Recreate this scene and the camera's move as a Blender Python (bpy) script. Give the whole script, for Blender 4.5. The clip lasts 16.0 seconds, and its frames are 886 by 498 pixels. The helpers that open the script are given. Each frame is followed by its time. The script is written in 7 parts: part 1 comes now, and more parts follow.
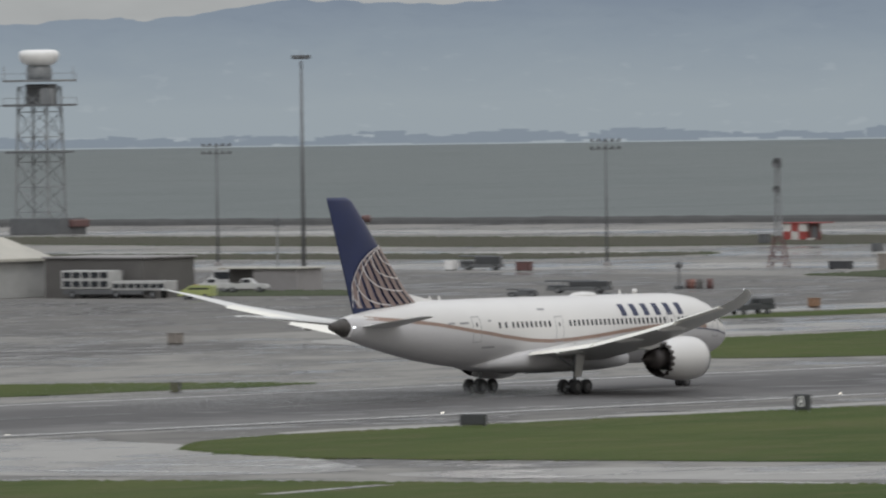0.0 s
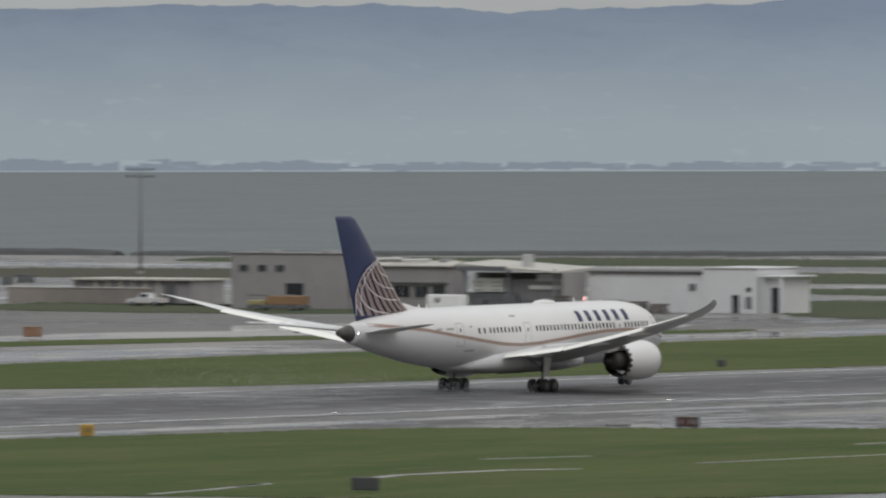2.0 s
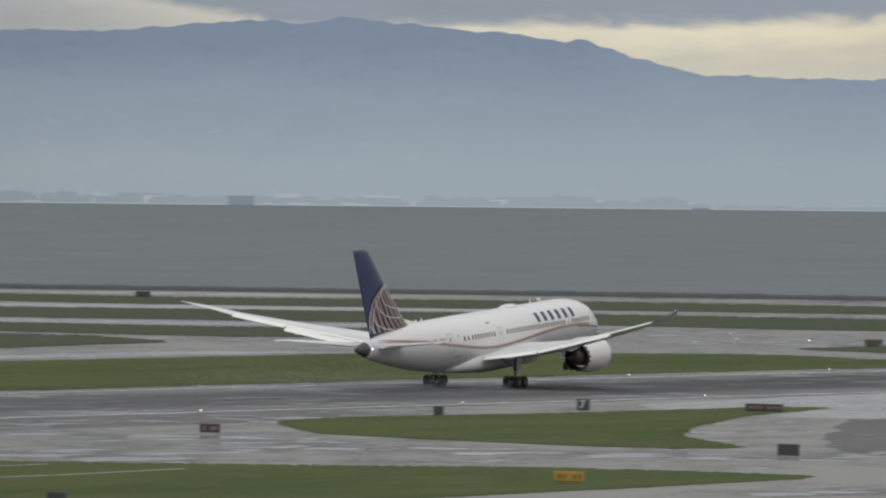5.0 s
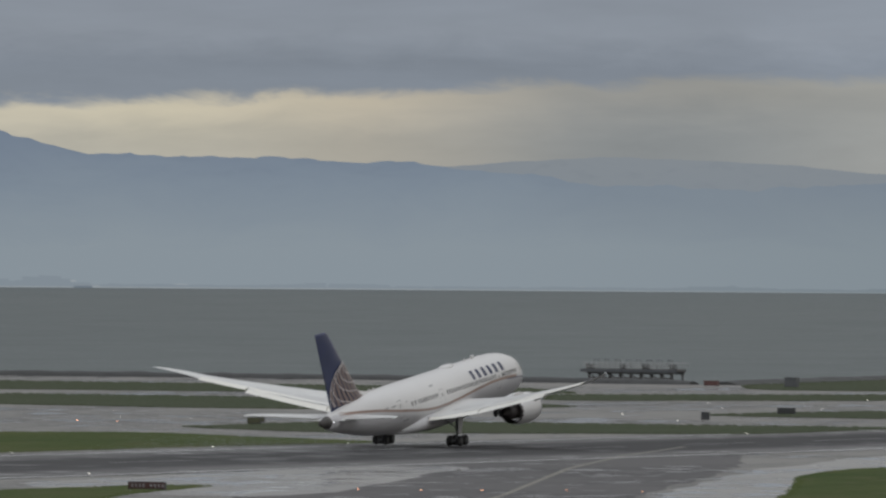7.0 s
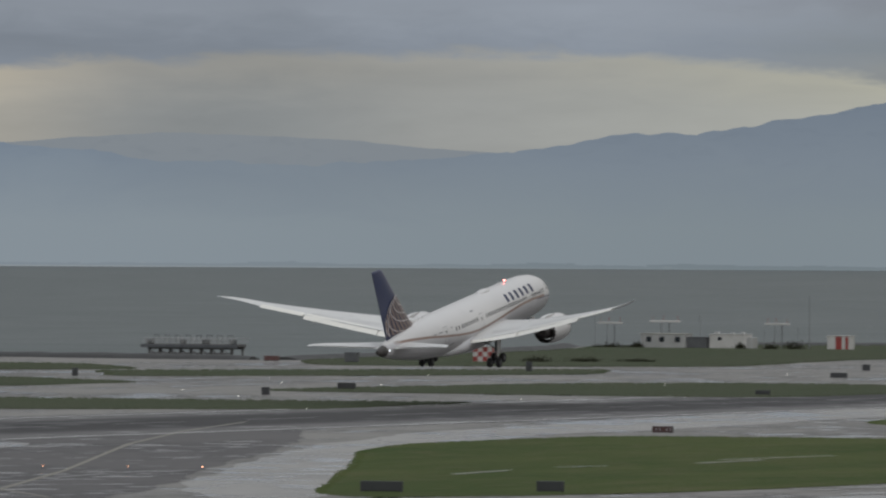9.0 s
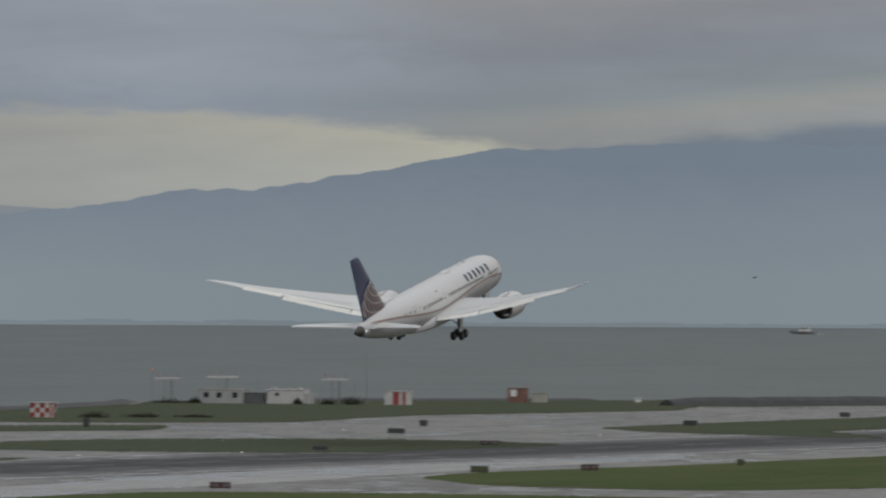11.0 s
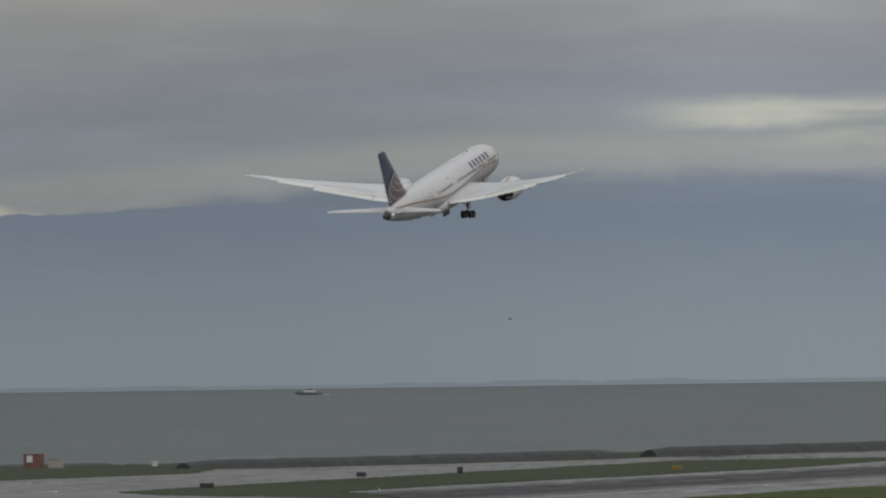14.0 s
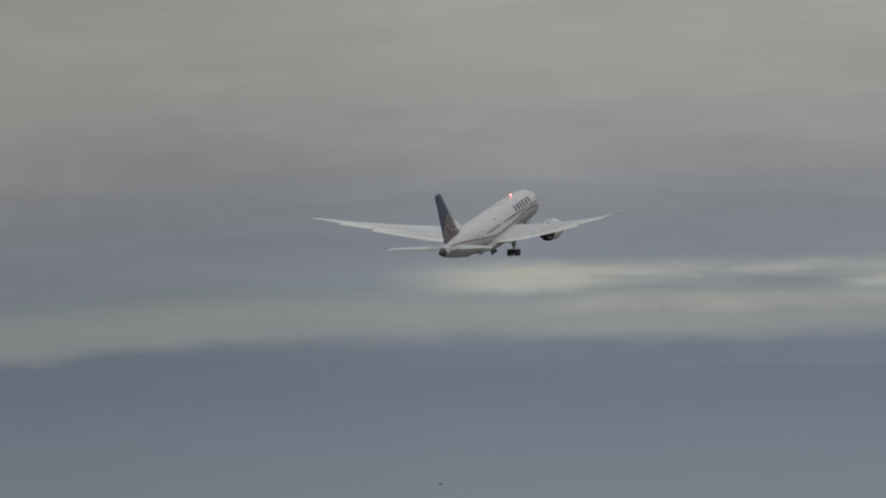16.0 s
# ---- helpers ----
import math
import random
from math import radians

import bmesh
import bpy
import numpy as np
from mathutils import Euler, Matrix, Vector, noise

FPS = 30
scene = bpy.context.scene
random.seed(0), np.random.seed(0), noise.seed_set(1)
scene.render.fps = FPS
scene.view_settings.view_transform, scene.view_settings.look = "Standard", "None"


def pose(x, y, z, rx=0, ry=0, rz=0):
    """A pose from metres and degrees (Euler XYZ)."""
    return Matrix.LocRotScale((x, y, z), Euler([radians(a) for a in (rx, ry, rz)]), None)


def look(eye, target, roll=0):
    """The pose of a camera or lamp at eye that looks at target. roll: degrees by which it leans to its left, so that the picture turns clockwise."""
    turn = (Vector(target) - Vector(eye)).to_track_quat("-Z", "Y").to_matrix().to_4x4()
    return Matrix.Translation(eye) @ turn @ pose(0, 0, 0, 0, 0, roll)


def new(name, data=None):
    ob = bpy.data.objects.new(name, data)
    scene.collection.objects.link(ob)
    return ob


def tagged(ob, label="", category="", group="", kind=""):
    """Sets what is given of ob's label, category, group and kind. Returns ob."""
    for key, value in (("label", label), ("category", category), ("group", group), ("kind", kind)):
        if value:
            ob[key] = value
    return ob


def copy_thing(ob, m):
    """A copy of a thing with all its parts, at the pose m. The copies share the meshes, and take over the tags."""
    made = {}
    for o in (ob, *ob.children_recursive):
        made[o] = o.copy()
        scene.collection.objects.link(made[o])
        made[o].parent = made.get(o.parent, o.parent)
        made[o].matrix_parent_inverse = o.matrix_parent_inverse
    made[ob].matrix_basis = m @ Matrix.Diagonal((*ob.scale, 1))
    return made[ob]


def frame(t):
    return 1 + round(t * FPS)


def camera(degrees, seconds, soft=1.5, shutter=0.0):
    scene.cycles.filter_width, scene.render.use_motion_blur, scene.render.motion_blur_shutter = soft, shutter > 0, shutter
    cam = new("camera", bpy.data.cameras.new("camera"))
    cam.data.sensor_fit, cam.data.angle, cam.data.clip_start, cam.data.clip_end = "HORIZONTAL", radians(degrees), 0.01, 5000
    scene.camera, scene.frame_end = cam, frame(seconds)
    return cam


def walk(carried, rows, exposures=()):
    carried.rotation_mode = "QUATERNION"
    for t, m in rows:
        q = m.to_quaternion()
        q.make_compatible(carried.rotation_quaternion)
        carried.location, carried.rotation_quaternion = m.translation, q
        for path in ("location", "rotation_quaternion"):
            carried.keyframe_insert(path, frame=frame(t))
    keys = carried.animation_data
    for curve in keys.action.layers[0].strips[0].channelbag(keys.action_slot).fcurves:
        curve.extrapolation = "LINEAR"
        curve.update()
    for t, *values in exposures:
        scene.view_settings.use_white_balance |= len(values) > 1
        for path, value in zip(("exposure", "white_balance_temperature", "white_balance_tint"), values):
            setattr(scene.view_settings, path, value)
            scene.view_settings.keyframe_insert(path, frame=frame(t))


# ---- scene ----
# A jet airliner takes off from a wet runway beside a bay, filmed with a long lens from a rooftop.
# x runs along the runway, y across it and away from the camera, z up; metres.
EYE = Vector((0, 0, 26.4))
RUNWAY_BEARING = 38.5   # degrees that the runway lies to the right of the first view


def bearing(az):
    """Unit vector on the ground at az degrees to the right of the first view."""
    a = radians(RUNWAY_BEARING - az)
    return Vector((math.cos(a), math.sin(a), 0))


def aim(az, el, roll):
    d = bearing(az) * math.cos(radians(el)) + Vector((0, 0, math.sin(radians(el))))
    return look(EYE, EYE + d, roll)


cam = camera(4.4897, 16.0, soft=2.2, shutter=0.35)
PAN = [  # seconds, bearing, elevation, roll
    (0, 0.000, -0.847, -0.78),
    (0.5, 1.026, -0.808, -0.68),
    (1, 2.387, -0.749, -0.33),
    (1.5, 3.283, -0.733, -0.26),
    (2, 4.409, -0.710, -0.07),
    (2.5, 5.616, -0.670, -0.28),
    (3, 6.462, -0.673, -0.23),
    (3.2, 6.784, -0.669, -0.05),
    (5.3, 10.275, -0.481, 0.50),
    (5.5, 10.616, -0.446, 0.43),
    (6, 11.590, -0.346, 0.46),
    (6.5, 12.412, -0.093, 0.64),
    (7, 12.903, -0.108, 0.42),
    (7.5, 13.480, -0.366, 0.25),
    (8, 14.371, -0.298, 0.34),
    (8.2, 14.529, -0.299, 0.37),
    (10.3, 16.480, -0.025, 0.36),
    (10.5, 16.717, -0.023, 0.43),
    (11, 17.377, 0.074, 0.27),
    (11.5, 18.109, 0.156, 0.35),
    (12, 18.442, 0.272, 0.31),
    (12.5, 18.878, 0.484, 0.30),
    (13, 19.085, 0.490, 0.07),
    (13.5, 19.520, 0.348, -0.51),
    (14, 19.847, 0.382, -0.76),
    (14.5, 20.132, 0.491, -0.96),
    (15, 20.295, 0.702, -1.08),
    (15.5, 20.700, 0.991, -0.87),
    (16, 21.028, 1.204, -0.85),
]
LIGHT = [(t, e, k, 10) for t, e, k in ((0, 0.33, 6320), (2.5, 0.29, 6300), (5.5, 0.13, 6260), (7.5, -0.22, 6200), (10.5, -0.22, 6220), (12.5, -0.23, 6240), (13, -0.29, 6230), (13.5, -0.33, 6230), (14.5, -0.35, 6220), (15.2, -0.42, 6210), (15.6, -0.52, 6190), (16, -0.60, 6180))]   # seconds, stops, kelvin, tint
walk(cam, [(t, aim(a, e, r)) for t, a, e, r in PAN], LIGHT)

# ---------------------------------------------------------------- sky and sun
SKY_GAIN = 1.0


def ramp(nt, stops, mode="LINEAR"):
    n = nt.nodes.new("ShaderNodeValToRGB")
    n.color_ramp.interpolation = mode
    el = n.color_ramp.elements
    while len(el) < len(stops):
        el.new(0.5)
    for e, (p, c) in zip(el, sorted(stops)):
        e.position = p
        e.color = (*c, 1) if isinstance(c, tuple) else (c, c, c, 1)
    return n


def link(nt, a, b):
    nt.links.new(a, b)


def math_node(nt, op, a, b=None, c=None, clamp=False):
    n = nt.nodes.new("ShaderNodeMath")
    n.operation, n.use_clamp = op, clamp
    for i, v in enumerate((a, b, c)):
        if v is None:
            continue
        if isinstance(v, (int, float)):
            n.inputs[i].default_value = v
        else:
            link(nt, v, n.inputs[i])
    return n.outputs[0]


def mix_rgb(nt, f, a, b):
    n = nt.nodes.new("ShaderNodeMix")
    n.data_type = "RGBA"
    for sock, v in ((n.inputs[0], f), (n.inputs[6], a), (n.inputs[7], b)):
        if isinstance(v, (int, float)):
            sock.default_value = v
        elif isinstance(v, tuple):
            sock.default_value = (*v, 1)
        else:
            link(nt, v, sock)
    return n.outputs[2]


def smooth(nt, v, lo, hi):
    n = nt.nodes.new("ShaderNodeMapRange")
    n.interpolation_type = "SMOOTHSTEP"
    link(nt, v, n.inputs[0])
    n.inputs[1].default_value, n.inputs[2].default_value = lo, hi
    return n.outputs[0]


def noise_node(nt, vec, scale, detail=4.0, rough=0.55, distort=0.0):
    n = nt.nodes.new("ShaderNodeTexNoise")
    n.inputs["Scale"].default_value = scale
    n.inputs["Detail"].default_value = detail
    n.inputs["Roughness"].default_value = rough
    n.inputs["Distortion"].default_value = distort
    if vec is not None:
        link(nt, vec, n.inputs["Vector"])
    return n.outputs["Fac"]


def combine(nt, x, y, z=0.0):
    n = nt.nodes.new("ShaderNodeCombineXYZ")
    for i, v in enumerate((x, y, z)):
        if isinstance(v, (int, float)):
            n.inputs[i].default_value = v
        else:
            link(nt, v, n.inputs[i])
    return n.outputs[0]


def build_sky():
    """Layered overcast: low cloud deck with a bright gap over the hills, brighter towards the zenith."""
    w = bpy.data.worlds.new("overcast_sky")
    scene.world = w
    w.use_nodes = True
    nt = w.node_tree
    nt.nodes.clear()
    co = nt.nodes.new("ShaderNodeTexCoord")
    sep = nt.nodes.new("ShaderNodeSeparateXYZ")
    link(nt, co.outputs["Generated"], sep.inputs[0])
    el = math_node(nt, "MULTIPLY", math_node(nt, "ARCSINE", sep.outputs[2]), 57.2958)
    ang = math_node(nt, "MULTIPLY", math_node(nt, "ARCTAN2", sep.outputs[1], sep.outputs[0]), 57.2958)
    az = math_node(nt, "SUBTRACT", RUNWAY_BEARING, ang)
    azn = math_node(nt, "DIVIDE", math_node(nt, "ADD", az, 5), 35.0, clamp=True)   # -5..30 degrees
    band = combine(nt, math_node(nt, "MULTIPLY", az, 0.55), math_node(nt, "MULTIPLY", el, 4.0))
    puff = combine(nt, math_node(nt, "MULTIPLY", az, 2.2), math_node(nt, "MULTIPLY", el, 7.0), 3.1)
    n1 = noise_node(nt, band, 1.0, 5, 0.55, 0.3)
    n2 = noise_node(nt, puff, 1.0, 6, 0.6, 0.4)
    wob = math_node(nt, "ADD", math_node(nt, "MULTIPLY", math_node(nt, "SUBTRACT", n1, 0.5), 0.10),
                    math_node(nt, "MULTIPLY", math_node(nt, "SUBTRACT", n2, 0.5), 0.20))
    e2 = math_node(nt, "ADD", el, wob)
    eln = math_node(nt, "DIVIDE", e2, 3.0, clamp=True)
    # deck towards the hills on the first bearings
    deck_a = ramp(nt, [(0.0, (0.22, 0.245, 0.27)), (0.20, (0.242, 0.268, 0.30)), (0.27, (0.24, 0.266, 0.302)), (0.33, (0.285, 0.31, 0.345)),
                       (0.40, (0.27, 0.295, 0.33)), (0.5, (0.30, 0.315, 0.335)), (0.7, (0.33, 0.33, 0.33)), (1.0, (0.33, 0.32, 0.31))])
    link(nt, eln, deck_a.inputs[0])
    # rain bank and streaky layers on the later bearings
    deck_b = ramp(nt, [(0.0, (0.177, 0.210, 0.218)), (0.075, (0.170, 0.201, 0.218)), (0.167, (0.146, 0.174, 0.206)), (0.236, (0.146, 0.172, 0.203)),
                       (0.262, (0.235, 0.24, 0.235)), (0.30, (0.245, 0.25, 0.235)), (0.335, (0.20, 0.22, 0.23)), (0.42, (0.195, 0.205, 0.225)),
                       (0.52, (0.225, 0.225, 0.225)), (0.66, (0.298, 0.285, 0.262)), (0.82, (0.325, 0.307, 0.272)), (1.0, (0.31, 0.292, 0.258))])
    # the dark bank's top climbs along the bearings
    climb = math_node(nt, "MULTIPLY", smooth(nt, az, 20.2, 17.4), 0.20)
    eb = math_node(nt, "ADD", math_node(nt, "ADD", el, climb), math_node(nt, "MULTIPLY", wob, 0.5))
    link(nt, math_node(nt, "DIVIDE", eb, 3.0, clamp=True), deck_b.inputs[0])
    side = smooth(nt, math_node(nt, "ADD", az, math_node(nt, "MULTIPLY", wob, 8)), 16.0, 18.0)
    deck = mix_rgb(nt, side, deck_a.outputs[0], deck_b.outputs[0])
    # bright gap under the deck
    base = ramp(nt, [(0.0, 0.9), (0.36, 0.86), (0.40, 0.61), (0.45, 0.655), (0.50, 0.70), (0.57, 0.80), (0.60, 0.80), (0.63, 0.69), (0.642, 0.64), (0.652, 0.585), (0.66, 0.50), (1.0, 0.3)])
    link(nt, azn, base.inputs[0])
    gap_col = ramp(nt, [(0.0, (0.46, 0.465, 0.46)), (0.36, (0.42, 0.42, 0.41)), (0.41, (0.58, 0.53, 0.42)), (0.47, (0.64, 0.57, 0.42)), (0.50, (0.56, 0.49, 0.37)),
                        (0.53, (0.335, 0.325, 0.295)), (0.58, (0.33, 0.322, 0.29)), (0.64, (0.40, 0.385, 0.31)), (0.68, (0.36, 0.345, 0.27)), (1.0, (0.3, 0.29, 0.26))])
    link(nt, azn, gap_col.inputs[0])
    edge = math_node(nt, "SUBTRACT", base.outputs[0], e2)
    gap = smooth(nt, edge, -0.03, 0.055)
    fade = smooth(nt, edge, 0.0, 0.30)
    gcol = mix_rgb(nt, math_node(nt, "MULTIPLY", fade, 0.42), gap_col.outputs[0], (0.33, 0.34, 0.33))
    veil = math_node(nt, "MULTIPLY", smooth(nt, az, 13.0, 14.0), smooth(nt, az, 15.2, 14.1))
    gcol = mix_rgb(nt, math_node(nt, "MULTIPLY", math_node(nt, "MULTIPLY", veil, smooth(nt, edge, 0.05, 0.36)), 0.6), gcol, (0.235, 0.252, 0.258))
    sky = mix_rgb(nt, gap, deck, gcol)
    # a lit cloud patch low over the bay on the last bearings, with a fainter one below it
    e3 = math_node(nt, "ADD", el, math_node(nt, "MULTIPLY", wob, 0.55))
    lobe = smooth(nt, math_node(nt, "ABSOLUTE", math_node(nt, "SUBTRACT", e3, 1.055)), 0.11, 0.02)
    lobe_low = math_node(nt, "MULTIPLY", smooth(nt, math_node(nt, "ABSOLUTE", math_node(nt, "SUBTRACT", e3, 0.93)), 0.07, 0.01), math_node(nt, "MULTIPLY", smooth(nt, az, 21.4, 22.0), 0.55))
    patch = math_node(nt, "MULTIPLY", math_node(nt, "MAXIMUM", math_node(nt, "MULTIPLY", lobe, smooth(nt, az, 20.6, 21.4)), lobe_low), smooth(nt, n1, 0.25, 0.60))
    sky = mix_rgb(nt, math_node(nt, "MULTIPLY", patch, 0.78), sky, (0.41, 0.395, 0.325))
    # streaks
    gain = ramp(nt, [(0.0, 0.39), (0.33, 0.40), (0.37, 0.45), (0.41, 0.51), (0.49, 0.51), (0.55, 0.52), (0.60, 0.59), (0.66, 0.67), (0.70, 0.70), (0.725, 0.74), (0.75, 0.82), (1.0, 0.84)])
    link(nt, azn, gain.inputs[0])
    tex = math_node(nt, "MULTIPLY", math_node(nt, "ADD", 1.55, math_node(nt, "ADD", math_node(nt, "MULTIPLY", n1, 0.62), math_node(nt, "MULTIPLY", n2, 0.28))), gain.outputs[0])
    mul = nt.nodes.new("ShaderNodeVectorMath")
    mul.operation = "SCALE"
    link(nt, sky, mul.inputs[0])
    link(nt, tex, mul.inputs["Scale"])
    # overhead the overcast grows brighter
    high = smooth(nt, el, 3.0, 60.0)
    over = mix_rgb(nt, high, mul.outputs[0], (0.86, 0.88, 0.90))
    bg = nt.nodes.new("ShaderNodeBackground")
    link(nt, over, bg.inputs[0])
    bg.inputs[1].default_value = SKY_GAIN
    ns = nt.nodes.new("ShaderNodeTexSky")
    ns.sky_type, ns.sun_disc = "NISHITA", False
    ns.sun_elevation, ns.sun_rotation = SUN_EL, SUN_ROT
    bg2 = nt.nodes.new("ShaderNodeBackground")
    link(nt, ns.outputs[0], bg2.inputs[0])
    bg2.inputs[1].default_value = 0.08
    mx = nt.nodes.new("ShaderNodeMixShader")
    mx.inputs[0].default_value = 0.97   # cloud cover
    link(nt, bg2.outputs[0], mx.inputs[1])
    link(nt, bg.outputs[0], mx.inputs[2])
    out = nt.nodes.new("ShaderNodeOutputWorld")
    link(nt, mx.outputs[0], out.inputs[0])


SUN_EL, SUN_AZ = radians(48), radians(218)      # veiled sun, high behind the camera
SUN_ROT = radians(90) - SUN_AZ
build_sky()
sun = new("sun", bpy.data.lights.new("sun", "SUN"))
sun.data.energy, sun.data.angle, sun.data.color = 0.65, radians(20), (1.0, 0.97, 0.92)
sun.matrix_world = look((0, 0, 300), Vector((0, 0, 300)) - Vector((math.cos(SUN_EL) * math.cos(SUN_AZ), math.cos(SUN_EL) * math.sin(SUN_AZ), math.sin(SUN_EL))))
scene.view_settings.exposure = 0.0

# ---------------------------------------------------------------- materials


def mat(name, a, b=None, scale=0.5, fine=8.0, rough=(0.45, 0.65), bump=0.0, metal=0.0, spec=0.5, stretch=(1, 1, 1), emit=0.0, dirt=None, coat=0.0):
    """Two-scale procedural surface: colours a..b, fine grain, roughness range, optional dirt colour and relief."""
    m = bpy.data.materials.new(name)
    m.use_nodes = True
    nt = m.node_tree
    bs = nt.nodes["Principled BSDF"]
    b = b or tuple(v * 0.86 for v in a)
    co = nt.nodes.new("ShaderNodeTexCoord")
    mp = nt.nodes.new("ShaderNodeMapping")
    mp.inputs["Scale"].default_value = stretch
    link(nt, co.outputs["Object"], mp.inputs[0])
    big = noise_node(nt, mp.outputs[0], scale, 4, 0.6, 0.2)
    small = noise_node(nt, mp.outputs[0], fine, 3, 0.6)
    f = math_node(nt, "ADD", math_node(nt, "MULTIPLY", smooth(nt, big, 0.3, 0.7), 0.75), math_node(nt, "MULTIPLY", small, 0.25))
    col = mix_rgb(nt, f, a, b)
    if dirt:
        d = smooth(nt, noise_node(nt, mp.outputs[0], scale * 2.3, 5, 0.65), 0.56, 0.72)
        col = mix_rgb(nt, math_node(nt, "MULTIPLY", d, 0.6), col, dirt)
    link(nt, col, bs.inputs["Base Color"])
    r = math_node(nt, "ADD", rough[0], math_node(nt, "MULTIPLY", small if rough[1] - rough[0] < 0.25 else smooth(nt, big, 0.3, 0.7), rough[1] - rough[0]))
    link(nt, r, bs.inputs["Roughness"])
    bs.inputs["Metallic"].default_value = metal
    bs.inputs["Specular IOR Level"].default_value = spec
    bs.inputs["Coat Weight"].default_value = coat
    if bump:
        bn = nt.nodes.new("ShaderNodeBump")
        bn.inputs["Strength"].default_value = bump
        bn.inputs["Distance"].default_value = 0.05
        link(nt, small, bn.inputs["Height"])
        link(nt, bn.outputs[0], bs.inputs["Normal"])
    if emit:
        bs.inputs["Emission Color"].default_value = (*a, 1)
        bs.inputs["Emission Strength"].default_value = emit
    return m


def wet_pavement(name, dry, wet, sheen, streak=(0.035, 0.05, 1), spec=0.5, lanes=False, pools=(0.515, 0.575)):
    """Pavement with standing water: dark damp tones, drawn-out puddles that gloss, oil and rubber along the lanes."""
    m = bpy.data.materials.new(name)
    m.use_nodes = True
    nt = m.node_tree
    bs = nt.nodes["Principled BSDF"]
    co = nt.nodes.new("ShaderNodeTexCoord")
    mp = nt.nodes.new("ShaderNodeMapping")
    mp.inputs["Scale"].default_value = streak
    link(nt, co.outputs["Object"], mp.inputs[0])
    n1 = noise_node(nt, mp.outputs[0], 1.0, 4, 0.55, 0.5)
    n2 = noise_node(nt, mp.outputs[0], 3.4, 3, 0.5, 0.3)
    n3 = noise_node(nt, co.outputs["Object"], 1.3, 3, 0.6)
    n0 = noise_node(nt, mp.outputs[0], 0.32, 3, 0.5, 0.8)
    damp = smooth(nt, math_node(nt, "ADD", math_node(nt, "MULTIPLY", n0, 0.30), math_node(nt, "ADD", math_node(nt, "MULTIPLY", n1, 0.35), math_node(nt, "MULTIPLY", n2, 0.35))), 0.44, 0.56)
    col = mix_rgb(nt, damp, dry, wet)
    col = mix_rgb(nt, math_node(nt, "MULTIPLY", n3, 0.25), col, wet)
    puddle = smooth(nt, math_node(nt, "ADD", math_node(nt, "MULTIPLY", n0, 0.22), math_node(nt, "ADD", math_node(nt, "MULTIPLY", n1, 0.30), math_node(nt, "MULTIPLY", n2, 0.48))), *pools)
    if lanes:
        sep = nt.nodes.new("ShaderNodeSeparateXYZ")
        link(nt, co.outputs["Object"], sep.inputs[0])
        off = math_node(nt, "ABSOLUTE", math_node(nt, "ADD", sep.outputs[1], math_node(nt, "MULTIPLY", math_node(nt, "SUBTRACT", n2, 0.5), 6)))
        rubber = math_node(nt, "MULTIPLY", smooth(nt, off, 23.0, 10.0), math_node(nt, "ADD", 0.43, math_node(nt, "MULTIPLY", smooth(nt, sep.outputs[0], 200.0, 500.0), 0.33)))
        col = mix_rgb(nt, rubber, col, (0.026, 0.025, 0.027))
        puddle = math_node(nt, "MULTIPLY", puddle, math_node(nt, "SUBTRACT", 1.0, math_node(nt, "MULTIPLY", rubber, 0.6)))
    link(nt, col, bs.inputs["Base Color"])
    r = math_node(nt, "SUBTRACT", sheen[0], math_node(nt, "MULTIPLY", puddle, sheen[0] - sheen[1]))
    if lanes:
        r = math_node(nt, "ADD", r, math_node(nt, "MULTIPLY", rubber, 0.22))
    link(nt, r, bs.inputs["Roughness"])
    sp = math_node(nt, "ADD", spec * 0.5, math_node(nt, "MULTIPLY", puddle, spec * 1.1))
    link(nt, sp, bs.inputs["Specular IOR Level"])
    bn = nt.nodes.new("ShaderNodeBump")
    bn.inputs["Strength"].default_value = 0.04
    bn.inputs["Distance"].default_value = 0.02
    link(nt, n3, bn.inputs["Height"])
    link(nt, bn.outputs[0], bs.inputs["Normal"])
    return m


def glow(name, c, s):
    m = bpy.data.materials.new(name)
    m.use_nodes = True
    nt = m.node_tree
    nt.nodes.clear()
    e = nt.nodes.new("ShaderNodeEmission")
    e.inputs[0].default_value, e.inputs[1].default_value = (*c, 1), s
    o = nt.nodes.new("ShaderNodeOutputMaterial")
    link(nt, e.outputs[0], o.inputs[0])
    return m


